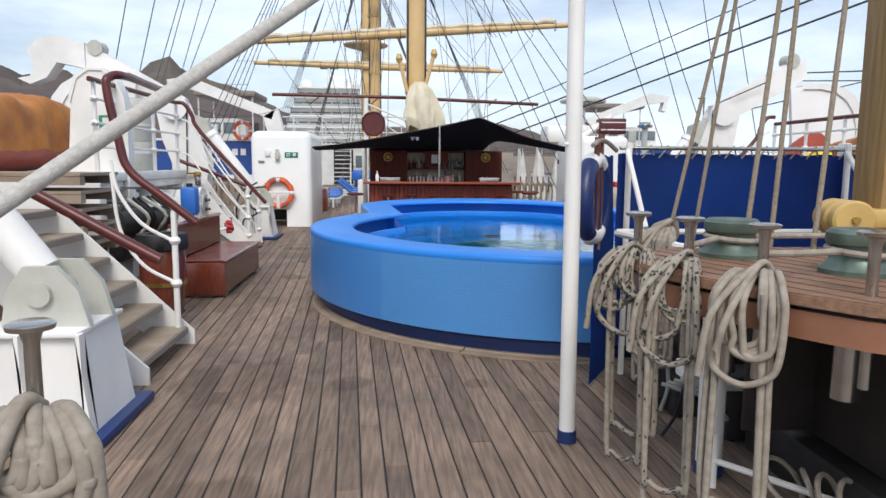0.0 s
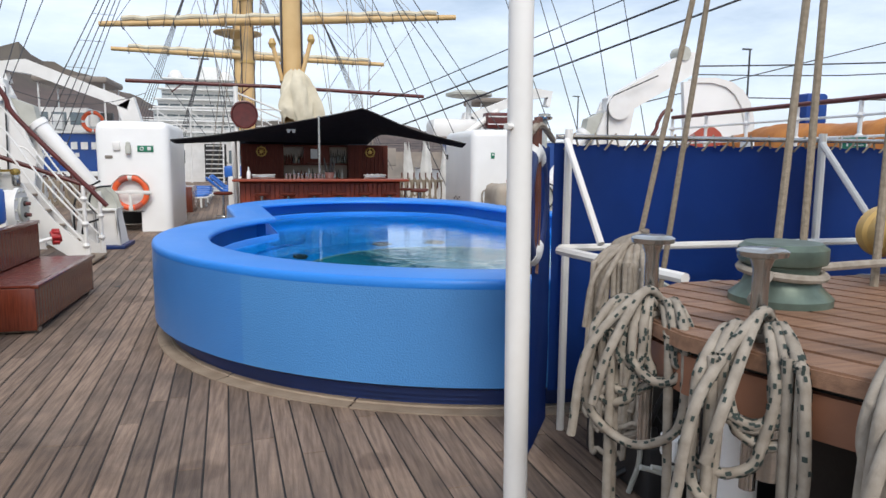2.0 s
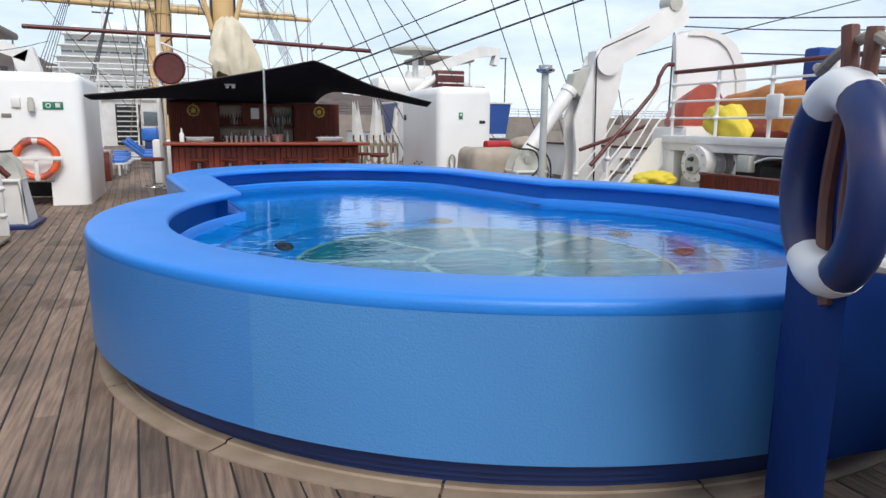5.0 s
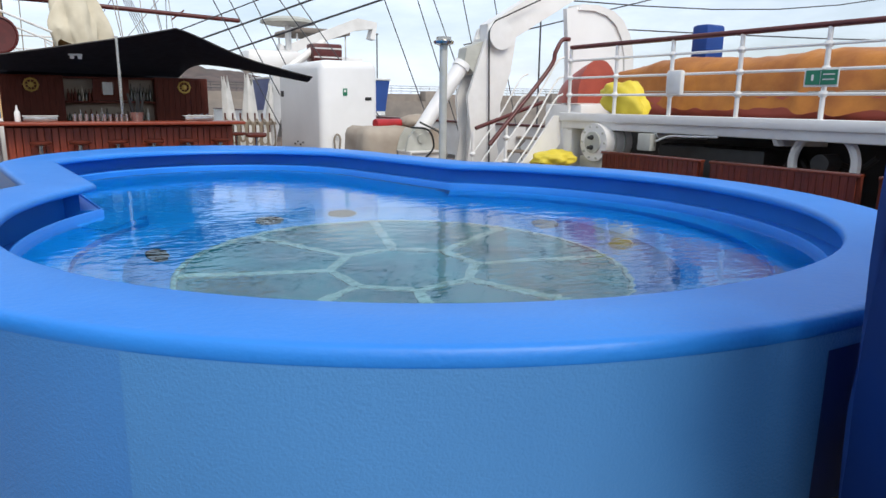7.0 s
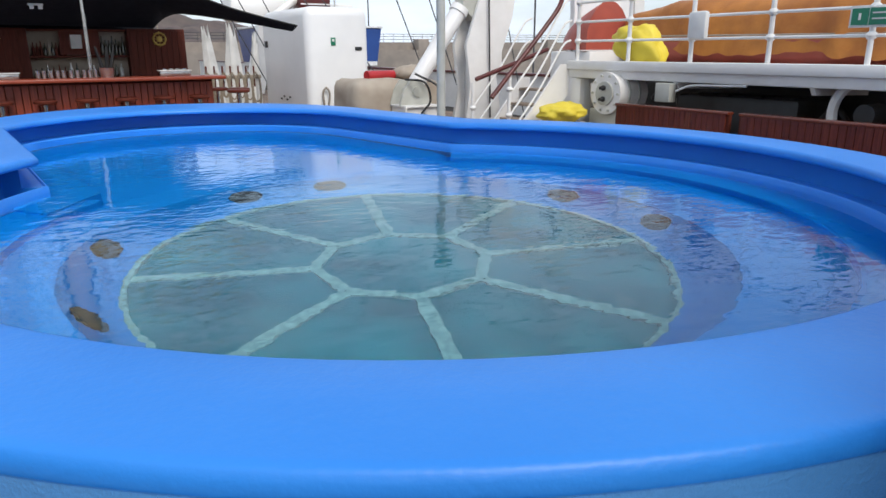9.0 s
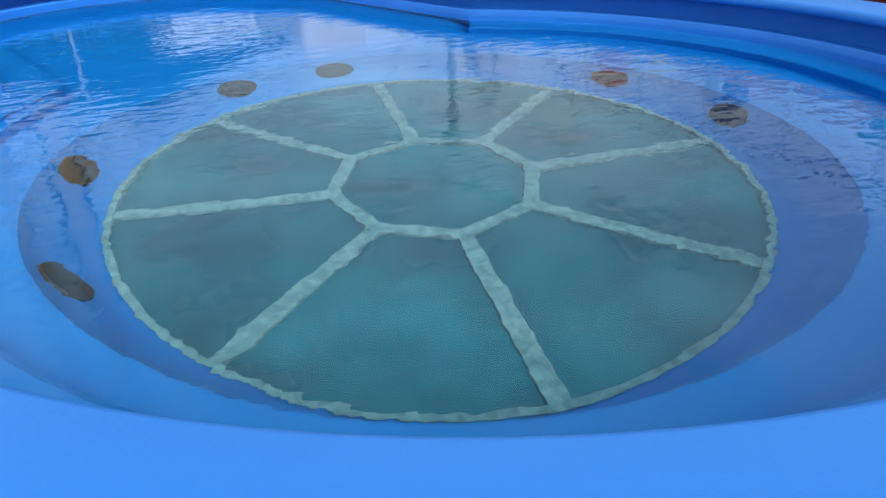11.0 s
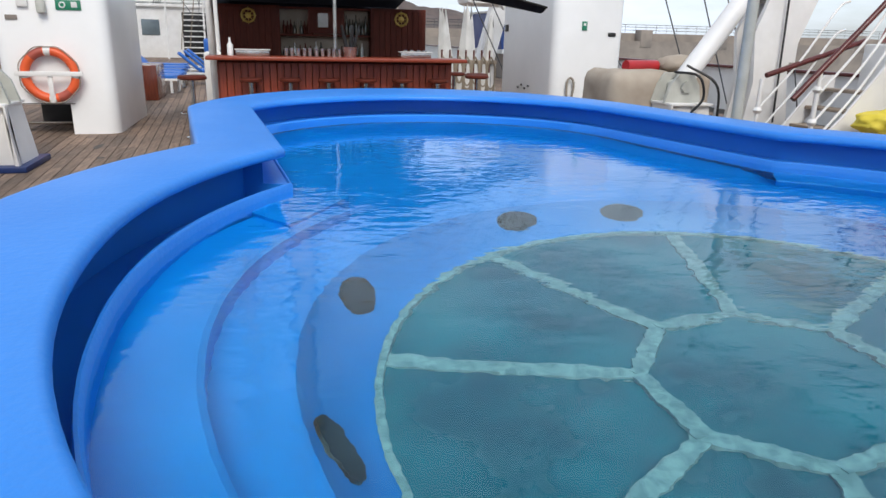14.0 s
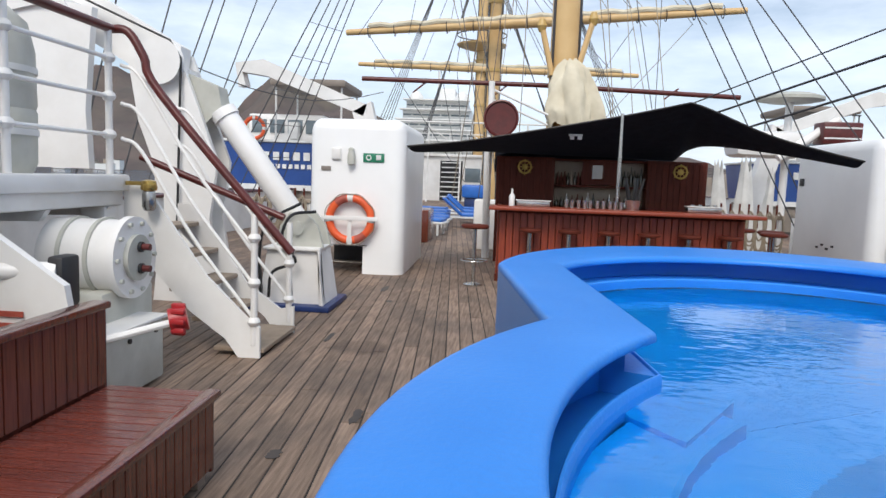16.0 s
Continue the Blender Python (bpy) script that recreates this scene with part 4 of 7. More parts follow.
# aft port stair with wooden treads
seen = set(bpy.data.objects)
s2 = thing("aft_stair", "steep stair with worn wooden treads, white rails and a maroon handrail", "stairs")
for k in range(6):
    x, z = -1.36 - 0.21 * k, 0.15 + 0.205 * k
    part("tread", boxes(((x, 6.12, z), (0.30, 1.08, 0.045)), bevel=0.006), M_MARGIN, s2, "worn wooden tread")
    part("tread_nosing", boxes(((x + 0.155, 6.12, z - 0.012), (0.012, 1.08, 0.05))), M_WALL, s2)
for y in (5.56, 6.70):
    out = [(-1.16, 0.0), (-1.16, 0.12), (-2.5, 1.42), (-2.75, 1.42), (-2.75, 1.15), (-1.48, 0.0)]
    part("stringer", prism(bmesh.new(), out, 0.03, upright(y, 0.03)), M_WHITE, s2)
post(s2, -1.27, 6.62, 0.10, 1.18, (0.56, 0.93))
for dz in (0.0, 0.36):
    part("bar", tube(bmesh.new(), smooth_line([(-1.27, 6.62, 0.56 + dz), (-1.55, 6.64, 0.72 + dz), (-1.75, 6.7, 1.02 + dz * 0.9), (-1.82, 6.75, 1.5 + dz * 0.3)], 5), 0.016, 7), M_WHITE, s2)
part("handrail", tube(bmesh.new(), smooth_line([(-1.08, 6.62, 1.08), (-1.35, 6.62, 1.30), (-1.62, 6.62, 1.53), (-1.70, 6.63, 1.80), (-1.78, 6.65, 2.20), (-1.77, 6.7, 2.30), (-1.74, 7.0, 2.34),
     (-2.1, 9.0, 2.42)], 5), 0.036, 10), M_MAROON, s2, "bent maroon painted handrail")
part("handrail", tube(bmesh.new(), smooth_line([(-1.02, 5.5, 0.92), (-1.2, 5.5, 1.02), (-1.9, 5.5, 1.42)], 5), 0.04, 10), M_MAROON, s2, "maroon painted handrail")
settle(seen, PORT_AFT)
pal = thing("pallet_stack", "stack of weathered wooden pallets and planks under the boat", "pallets")
for k in range(5):
    z = 1.36 - 0.17 * k
    part("board", boxes(((-3.3, 7.8, z), (2.2, 0.9, 0.03)), ((-3.3, 7.4, z - 0.06), (2.2, 0.1, 0.08)), ((-3.3, 8.15, z - 0.06), (2.2, 0.1, 0.08))), M_MARGIN, pal)
part("leg", boxes(((-2.4, 7.8, 0.29), (0.1, 0.9, 0.58)), ((-4.2, 7.8, 0.29), (0.1, 0.9, 0.58))), M_DARK, pal)


# ---- boat davits ----
def davit(x_off, y, d, label, with_arm=True, top=True):
    """One davit: foot on the inboard side, ram, column and arm reaching outboard. d: +1 inboard is +x."""
    t = thing("boat_davit", label, "davit", group="boat davits")

    def X(x):
        return x_off + d * x

    foot = [(X(0.0), 0.0), (X(-0.10), 0.62), (X(-0.62), 0.62), (X(-0.72), 0.0)]
    part("foot", prism(bmesh.new(), foot, 0.58, upright(y - 0.29, 0.58)), M_WHITE, t)
    for x in (-0.03, -0.36, -0.68):
        part("rib", prism(bmesh.new(), [(X(x - 0.012), 0.0), (X(x - 0.02 * (1 if x > -0.2 else 1)), 0.64), (X(x - 0.045), 0.64), (X(x + 0.03), 0.0)], 0.07, upright(y - 0.36, 0.07)), M_WHITE, t)
    part("top_plate", boxes(((X(-0.36), y - 0.01, 0.635), (0.58, 0.66, 0.03)), bevel=0.006), M_WHITE, t)
    part("base_plate", boxes(((X(-0.36), y, 0.03), (0.86, 0.84, 0.06)), bevel=0.01), M_NAVY, t, "dark blue painted base plate")
    for dy in (-0.16, 0.16):
        part("lug", prism(bmesh.new(), [(X(-0.06), 0.64), (X(-0.12), 0.86), (X(-0.24), 1.0), (X(-0.42), 1.0), (X(-0.52), 0.86), (X(-0.56), 0.64)], 0.05, upright(y + dy - 0.025, 0.05)), M_GREYW, t, "grey pivot lug")
    part("pin", rod((X(-0.33), y - 0.22, 0.84), (X(-0.33), y + 0.22, 0.84), 0.07, 16), M_GREYW, t)
    a, b = Vector((X(-0.36), y, 0.86)), Vector((X(-1.30), y, 2.14))
    part("ram", rod(a.lerp(b, 0.06), a.lerp(b, 0.90), 0.125, 20), M_WHITE, t)
    part("ram_collar", rod(a.lerp(b, 0.86), a.lerp(b, 0.92), 0.145, 20), M_WHITE, t)
    part("ram_rod", rod(a.lerp(b, 0.9), b, 0.07, 14), M_GREYW, t)
    if y > 10:
        part("hose", tube(bmesh.new(), smooth_line([(X(-0.14), y - 0.2, 1.02), (X(-0.34), y - 0.42, 0.98), (X(-0.42), y - 0.44, 0.72), (X(-0.28), y - 0.42, 0.52), (X(-0.52), y - 0.42, 0.40), (X(-0.56), y - 0.42, 0.14)], 5), 0.016, 7), M_BLACK, t, "black hydraulic hose")
        part("hose", tube(bmesh.new(), smooth_line([(X(-0.3), y - 0.2, 1.1), (X(-0.58), y - 0.42, 0.90), (X(-0.66), y - 0.42, 0.55), (X(-0.64), y - 0.42, 0.12)], 5), 0.016, 7), M_BLACK, t, "black hydraulic hose")
    col = [(X(-1.15), 0.0), (X(-1.28), 0.9), (X(-1.20), 1.5), (X(-1.42), 2.1), (X(-1.62), 2.62), (X(-1.86), 2.72), (X(-2.15), 2.5), (X(-2.05), 1.9), (X(-1.75), 1.1), (X(-1.85), 0.5), (X(-1.9), 0.0)]
    for dy in (-0.20, 0.14):
        part("column_plate", prism(bmesh.new(), col, 0.06, upright(y + dy, 0.06)), M_WHITE, t)
    part("column_web", boxes(((X(-1.6), y, 0.6), (0.4, 0.3, 1.2)), ((X(-1.72), y, 1.8), (0.36, 0.3, 1.3))), M_WHITE, t)
    part("ram_bracket", prism(bmesh.new(), [(X(-1.22), 2.28), (X(-1.18), 2.06), (X(-1.40), 1.86), (X(-1.62), 2.16), (X(-1.58), 2.42)], 0.24, upright(y - 0.12, 0.24)), M_GREYW, t, "grey ram bracket")
    part("sheave", lathe(bmesh.new(), [(0.21, -0.05), (0.235, -0.05), (0.2, 0.0), (0.235, 0.05), (0.21, 0.05)], n=24, m=pose(X(-1.78), y - 0.25, 2.50, 90)), M_WHITE, t)
    part("fall_wire", tube(bmesh.new(), [(X(-2.6), y - 0.25, 3.12), (X(-1.68), y - 0.25, 2.72), (X(-1.56), y - 0.25, 2.54), (X(-1.62), y - 0.25, 0.4)], 0.013, 6), M_BLACK, t)
    arm = [(X(-1.62), 2.68), (X(-1.66), 2.32), (X(-2.1), 2.44), (X(-3.55), 3.24), (X(-3.50), 3.62), (X(-3.3), 3.62)]
    part("arm", prism(bmesh.new(), arm, 0.24, upright(y - 0.12, 0.24)), M_WHITE, t)
    part("arm_sheave", lathe(bmesh.new(), [(0.11, -0.15), (0.14, -0.15), (0.12, 0.0), (0.14, 0.15), (0.11, 0.15)], n=20, m=pose(X(-3.22), y, 3.58, 90)), M_GREYW, t)
    hook = [(X(-3.4), 3.66), (X(-3.4), 3.2), (X(-3.9), 3.3), (X(-4.1), 3.02), (X(-4.4), 2.9), (X(-4.62), 3.0), (X(-4.4), 3.05), (X(-4.3), 3.25), (X(-4.45), 3.5), (X(-4.2), 3.75), (X(-3.8), 3.78)]
    if d > 0:
        part("hook_head", prism(bmesh.new(), hook, 0.34, upright(y - 0.17, 0.34)), M_WHITE, t)
    return t


davit(-1.58, 14.3, 1, "white hydraulic boat davit on a blue base plate with grey pivot")
davit(5.52, 14.3, -1, "white hydraulic boat davit beside the starboard stair")
seen = set(bpy.data.objects)
davit(-1.03, 4.86, 1, "white davit foot and ram with grey pivot on blue plate")
settle(seen, Matrix.Translation((-0.06, 0, 0)) @ PORT_AFT)
guard = [(0.0, 0.0), (1.44, 0.0), (1.47, 0.5), (1.42, 0.95), (1.32, 1.24), (1.15, 1.46), (0.92, 1.60), (0.58, 1.67), (0.2, 1.66), (-0.06, 1.62), (-0.02, 1.2), (0.03, 0.6)]
for x, dd, lab in ((8.64, 1, "white curved davit arm end with a pale grey face on starboard"), (-4.05, -1, "white curved davit arm end over the port boat")):
    g = thing("curved_davit", lab, "davit", group="curved davits")
    part("face", prism(bmesh.new(), [(x + dd * a, 1.38 + b) for a, b in guard], 0.10, upright(13.9, 0.1)), M_GELCOAT if dd > 0 else M_WHITE, g)
    part("rim", prism(bmesh.new(), [(x + dd * (a * 1.07 + 0.02), 1.38 + b * 1.03) for a, b in guard[1:9]] + [(x + dd * a * 0.93, 1.38 + b * 0.97) for a, b in reversed(guard[1:9])], 0.34, upright(13.86, 0.3)), M_WHITE, g)


fin = [(-3.30, 0.0), (-2.62, 0.0), (-2.60, 1.9), (-2.63, 2.25), (-2.72, 2.48), (-2.86, 2.60), (-3.02, 2.60), (-3.16, 2.50), (-3.25, 2.2), (-3.32, 1.4)]
fp = thing("davit_post", "white rounded davit post plate with a green safety sign", "davit post")
part("plate", prism(bmesh.new(), fin, 0.10, upright(9.60, 0.10)), M_WHITE, fp)
part("edge_flange", prism(bmesh.new(), [(x + (0.03 if x > -2.95 else -0.03), z + (0.03 if z > 1 else 0)) for x, z in fin[1:9]] + [(x, z) for x, z in reversed(fin[1:9])], 0.2, upright(9.58, 0.2)), M_WHITE, fp)
part("safety_sign", boxes(((-2.83, 9.585, 1.93), (0.17, 0.012, 0.25)), bevel=0.002), M_GREEN, fp, "green safety sign with white pictograms")
for z, w, h in ((1.99, 0.08, 0.07), (1.87, 0.10, 0.05)):
    part("sign_symbol", boxes(((-2.83, 9.576, z), (w, 0.006, h))), M_SIGNW, fp)


# ---- covered boats ----
def covered_boat(cx, y0, y1, z0, h, w, label):
    b = thing("covered_boat", label, "boat")
    n = 90
    rows, hull_rows = [], []
    bm, bh = bmesh.new(), bmesh.new()
    for i in range(n + 1):
        f = i / n
        y = y0 + (y1 - y0) * f
        taper = (math.sin(math.pi * min(1, max(0.0, 0.06 + 0.88 * f))) ** 0.35)
        ww = w * (0.55 + 0.45 * taper) / 2
        hh = h * (0.78 + 0.22 * taper) * (1 + 0.05 * math.sin(f * 17))
        line = []
        for k in range(13):
            a = math.pi * k / 12
            side = abs(math.cos(a)) ** 0.5
            nx = noise.noise(Vector((f * 9, k * 0.6, cx))) + side * (0.9 * noise.noise(Vector((f * 34, k * 0.22, cx + 3))) + 0.5 * abs(noise.noise(Vector((f * 70, k * 0.5, cx + 7))))) - 0.35 * math.exp(-((f * 7) % 1 - 0.5) ** 2 * 120)
            line.append(bm.verts.new((cx - ww * 1.02 * math.copysign(abs(math.cos(a)) ** 0.45, math.cos(a)) + 0.04 * nx, y, z0 + hh * (0.12 + 0.88 * abs(math.sin(a)) ** 0.5) + 0.05 * nx - (0.12 * hh if k in (0, 12) else 0))))
        rows.append(line)
        hull_rows.append([bh.verts.new((cx - ww * math.cos(math.pi * k / 8), y, z0 + 0.16 - 0.55 * math.sin(math.pi * k / 8) * taper)) for k in range(9)])
    for rs, m_ in ((rows, bm), (hull_rows, bh)):
        for a, c in zip(rs, rs[1:]):
            for k in range(len(a) - 1):
                m_.faces.new((a[k], a[k + 1], c[k + 1], c[k]))
        m_.faces.new(rs[0])
        m_.faces.new(rs[-1][::-1])
    part("cover", bm, M_TARP, b, "wrinkled orange tarpaulin", smooth=70)
    part("hull", bh, M_REDHULL, b, smooth=60)
    line = tube(bmesh.new(), [(cx - w * 0.515, y0 + 0.3, z0 + h * 0.34), (cx - w * 0.52, (y0 + y1) / 2, z0 + h * 0.30), (cx - w * 0.515, y1 - 0.3, z0 + h * 0.34)], 0.012, 6)
    part("lashing", line, M_ROPE, b)
    return b


covered_boat(9.45, 6.0, 12.9, 1.36, 0.72, 1.75, "boat under a wrinkled orange tarpaulin on the starboard platform")
covered_boat(-4.75, 5.2, 12.2, 1.62, 0.78, 1.6, "boat under a wrinkled orange tarpaulin on the port platform")
cr = thing("boat_cradle", "white steel boat cradle under the port boat", "cradle")
for y in (6.2, 9.5, 11.6):
    part("chock", boxes(((-4.75, y, 0.85), (0.9, 0.12, 0.50)), ((-4.75, y, 0.3), (0.15, 0.15, 0.6)), bevel=0.01), M_WHITE, cr)
cr2 = thing("boat_cradle", "white steel boat cradle under the starboard boat", "cradle")
for y in (7.2, 9.5, 11.6):
    part("chock", boxes(((9.45, y, 1.30), (1.2, 0.12, 0.12)), bevel=0.01), M_WHITE, cr2)
bow = bmesh.new()
rings = []
for i in range(9):
    f = i / 8
    w, zt = 0.42 * (1 - f ** 2.2) + 0.02, 1.5 + 0.62 * (1 - f) ** 0.6
    y = 13.0 + 1.0 * f
    rings.append([bow.verts.new((8.55 - w * math.cos(a), y, 1.42 + (zt - 1.42) * max(0.0, math.sin(a)) ** 0.8)) for a in [math.pi * k / 10 for k in range(11)]])
for a, b in zip(rings, rings[1:]):
    for k in range(10):
        bow.faces.new((a[k], a[k + 1], b[k + 1], b[k]))
bow.faces.new(rings[0])
single("upturned_dinghy", bow, M_REDHULL, "faded red upturned dinghy resting ahead of the platform", "dinghy", smooth=60)
single("dinghy_rest", boxes(((8.5, 13.4, 0.7), (0.7, 0.9, 1.4)), bevel=0.03), M_WHITE, "white steel stand under the dinghy", "stand")

cn = thing("liferaft_canister", "white ribbed life-raft canister standing on the port platform", "canister")
part("body", lathe(bmesh.new(), [(0.30, 1.33), (0.34, 1.42), (0.345, 1.75), (0.335, 1.77), (0.345, 1.80), (0.34, 2.15), (0.30, 2.33), (0.20, 2.42), (0.0, 2.44)], (-3.22, 11.35, 0), 28), M_GREYW, cn)
for z in (1.60, 2.0):
    part("strap", lathe(bmesh.new(), [(0.346, z), (0.352, z), (0.352, z + 0.04), (0.346, z + 0.04)], (-3.22, 11.35, 0), 28), M_SIGNW, cn)
lh = thing("platform_lamp", "caged amber platform lamp under the rail corner", "lamp")
part("glass", lathe(bmesh.new(), [(0.035, 0), (0.05, 0.03), (0.05, 0.12), (0.04, 0.15)], (-2.42, 12.02, 1.10), 14), M_STEEL, lh)
part("cap", lathe(bmesh.new(), [(0.055, 0.15), (0.06, 0.17), (0.05, 0.22), (0.02, 0.23)], (-2.42, 12.02, 1.10), 14), M_BRASS, lh)
part("bracket", boxes(((-2.5, 12.03, 1.30), (0.2, 0.03, 0.03))), M_BRASS, lh)
# loose things on the starboard platform
bm = bmesh.new()
bmesh.ops.create_icosphere(bm, subdivisions=4, radius=1)
for v in bm.verts:
    v.co = Vector((v.co.x * 0.25, v.co.y * (0.38 - 0.14 * v.co.z), v.co.z * 0.25)) * (1 + 0.26 * noise.noise(v.co * 1.7) + 0.10 * abs(noise.noise(v.co * 5.5)))
single("yellow_bag", at(bm, pose(7.80, 11.66, 1.49, 20, 0, 0)), M_YELLOW, "bulging yellow bag leaning on the platform rail", "bag", smooth=70)
bm = bmesh.new()
bmesh.ops.create_icosphere(bm, subdivisions=4, radius=1)
for v in bm.verts:
    v.co = Vector((v.co.x * 0.32, v.co.y * 0.28, v.co.z * 0.13)) * (1 + 0.28 * noise.noise(v.co * 2.0) + 0.12 * abs(noise.noise(v.co * 6.0)))
single("yellow_bag", at(bm, pose(7.0, 12.2, 0.62)), M_YELLOW, "low yellow cloth bundle by the starboard stair", "bag", smooth=70)
single("bundle_stand", boxes(((7.0, 12.2, 0.25), (0.5, 0.45, 0.5)), bevel=0.02), M_WHITE, "white box under the yellow bundle", "box")
single("blue_cloth", boxes(((9.7, 11.85, 2.36), (0.42, 0.3, 0.52)), bevel=0.05), M_CANVAS, "blue cloth bundle hung above the orange cover", "cloth")
bx = thing("rail_box", "pale plastic box fixed on the platform rail", "box")
part("case", boxes(((7.44, 10.48, 1.68), (0.08, 0.24, 0.30)), bevel=0.03), M_SIGNW, bx)
sg = thing("safety_sign", "green and white safety sign tied on the rail", "sign")
part("board", boxes(((7.465, 8.64, 1.70), (0.012, 0.36, 0.19)), bevel=0.002), M_SIGNW, sg)
part("field", boxes(((7.455, 8.725, 1.70), (0.006, 0.15, 0.145)), ((7.455, 8.555, 1.70), (0.006, 0.17, 0.145))), M_GREEN, sg)
part("text_bar", boxes(((7.449, 8.555, 1.73), (0.004, 0.12, 0.012)), ((7.449, 8.555, 1.68), (0.004, 0.12, 0.012))), M_SIGNW, sg)
part("arrow", boxes(((7.449, 8.725, 1.70), (0.004, 0.022, 0.06))), M_SIGNW, sg)


# ---- under the platforms ----
def winch(x, y, z, d, label):
    w = thing("boat_winch", label, "winch")
    part("drum", rod((x, y, z), (x - d * 0.5, y, z), 0.24, 24), M_WHITE, w)
    part("flange", rod((x + d * 0.02, y, z), (x - d * 0.03, y, z), 0.265, 28), M_WHITE, w)
    part("hub", rod((x + d * 0.02, y, z), (x + d * 0.05, y, z), 0.15, 24), M_GREYW, w)
    for k in range(10):
        a = k * math.pi / 5
        part("flange_bolt", rod((x + d * 0.02, y + 0.225 * math.cos(a), z + 0.225 * math.sin(a)), (x + d * 0.04, y + 0.225 * math.cos(a), z + 0.225 * math.sin(a)), 0.016, 6), M_GREYW, w)
    for h in (0.07, -0.07):
        part("bolt", rod((x + d * 0.03, y, z + h), (x + d * 0.12, y, z + h), 0.022, 12), M_MAROON if d > 0 else M_DARK, w)
        part("collar", rod((x + d * 0.05, y, z + h), (x + d * 0.07, y, z + h), 0.034, 12), M_DARK, w)
    for k in (0.16, 0.34):
        part("drum_rib", rod((x - d * k, y, z), (x - d * (k + 0.025), y, z), 0.255, 28), M_GREYW, w)
    part("bed", boxes(((x - d * 0.3, y + 0.05, (z - 0.2) / 2), (0.5, 0.62, z - 0.2)), bevel=0.03), M_GREYW, w)
    return w


winch(-2.18, 11.35, 0.84, 1, "white painted boat winch with red end bolts under the platform")
winch(7.32, 11.72, 0.88, -1, "white painted boat winch under the starboard platform")
mb = thing("machinery_box", "white steel machinery box with a red valve wheel", "machinery")
part("case", boxes(((-2.35, 10.9, 0.22), (0.60, 1.20, 0.40)), bevel=0.02), M_GREYW, mb)
part("case_lid", boxes(((-2.35, 10.9, 0.435), (0.64, 1.25, 0.025)), bevel=0.008), M_WHITE, mb)
part("drain_cap", rod((-2.05, 10.62, 0.20), (-1.99, 10.62, 0.20), 0.07, 16), M_DARK, mb)
for k in range(4):
    part("case_bolt", rod((-2.05, 10.42 + 0.32 * k, 0.36), (-2.035, 10.42 + 0.32 * k, 0.36), 0.016, 6), M_DARK, mb)
part("lever", rod((-2.10, 10.75, 0.42), (-1.72, 10.95, 0.52), 0.022, 8), M_WHITE, mb)
valve = part("valve", rod((-1.75, 10.98, 0.52), (-1.66, 11.02, 0.54), 0.075, 16), M_RED, mb, "red ribbed valve wheel")
for k in range(8):
    a = k * math.pi / 4
    part("grip", boxes(((-1.705 - 0.03 * math.cos(a), 11.0 + 0.075 * math.cos(a), 0.53 + 0.08 * math.sin(a)), (0.085, 0.035, 0.035)), bevel=0.012), M_RED, valve)
part("rod", rod((-2.9, 10.3, 0.86), (-2.15, 10.55, 0.86), 0.05, 12), M_WHITE, mb)
part("rod_end", boxes(((-2.15, 10.6, 0.80), (0.09, 0.16, 0.28)), bevel=0.02), M_DARK, mb)
part("support_plate", prism(bmesh.new(), [(-2.7, 0.2), (-1.95, 0.2), (-2.05, 0.8), (-2.5, 1.1), (-2.8, 1.1)], 0.05, upright(10.45, 0.05)), M_WHITE, mb)
part("notice_bar", boxes(((-2.42, 10.44, 0.64), (0.30, 0.006, 0.03)), ((-2.40, 10.44, 0.58), (0.22, 0.006, 0.025))), M_REDHULL, mb, "two lines of red print")
tk = thing("blue_canister", "blue plastic canister hung under the port platform", "canister")
part("tank", boxes(((-1.80, 9.42, 1.00), (0.20, 0.2, 0.36)), bevel=0.05), M_CHAIRBLUE, tk)
part("hanger", boxes(((-2.2, 9.42, 1.16), (0.86, 0.03, 0.03))), M_STEEL, tk)
part("cap", rod((-1.80, 9.42, 1.17), (-1.80, 9.42, 1.22), 0.04, 12), M_BLACK, tk)
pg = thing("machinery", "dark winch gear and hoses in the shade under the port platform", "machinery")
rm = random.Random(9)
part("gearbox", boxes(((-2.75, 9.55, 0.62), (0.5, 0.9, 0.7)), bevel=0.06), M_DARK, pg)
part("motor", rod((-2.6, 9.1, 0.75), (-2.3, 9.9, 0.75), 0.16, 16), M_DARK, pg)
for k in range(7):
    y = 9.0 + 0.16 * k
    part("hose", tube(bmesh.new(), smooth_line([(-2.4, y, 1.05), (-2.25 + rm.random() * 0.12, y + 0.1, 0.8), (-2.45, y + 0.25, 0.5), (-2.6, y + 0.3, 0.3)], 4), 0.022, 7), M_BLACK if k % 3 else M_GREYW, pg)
md = thing("machinery", "dark winch machinery and hoses in the shade under the platform", "machinery")
rm = random.Random(12)
for k in range(9):
    y = 8.2 + 0.42 * k
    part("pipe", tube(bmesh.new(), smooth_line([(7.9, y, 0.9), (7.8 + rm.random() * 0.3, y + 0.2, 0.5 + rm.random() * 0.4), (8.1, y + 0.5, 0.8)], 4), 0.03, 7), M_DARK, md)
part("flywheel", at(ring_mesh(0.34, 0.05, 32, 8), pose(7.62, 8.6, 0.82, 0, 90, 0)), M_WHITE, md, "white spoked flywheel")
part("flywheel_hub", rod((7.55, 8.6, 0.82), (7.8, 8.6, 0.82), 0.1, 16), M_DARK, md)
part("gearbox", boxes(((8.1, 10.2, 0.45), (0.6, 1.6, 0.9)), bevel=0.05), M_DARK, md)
jb = thing("junction_box", "grey electrical junction box with cables under the platform", "junction box")
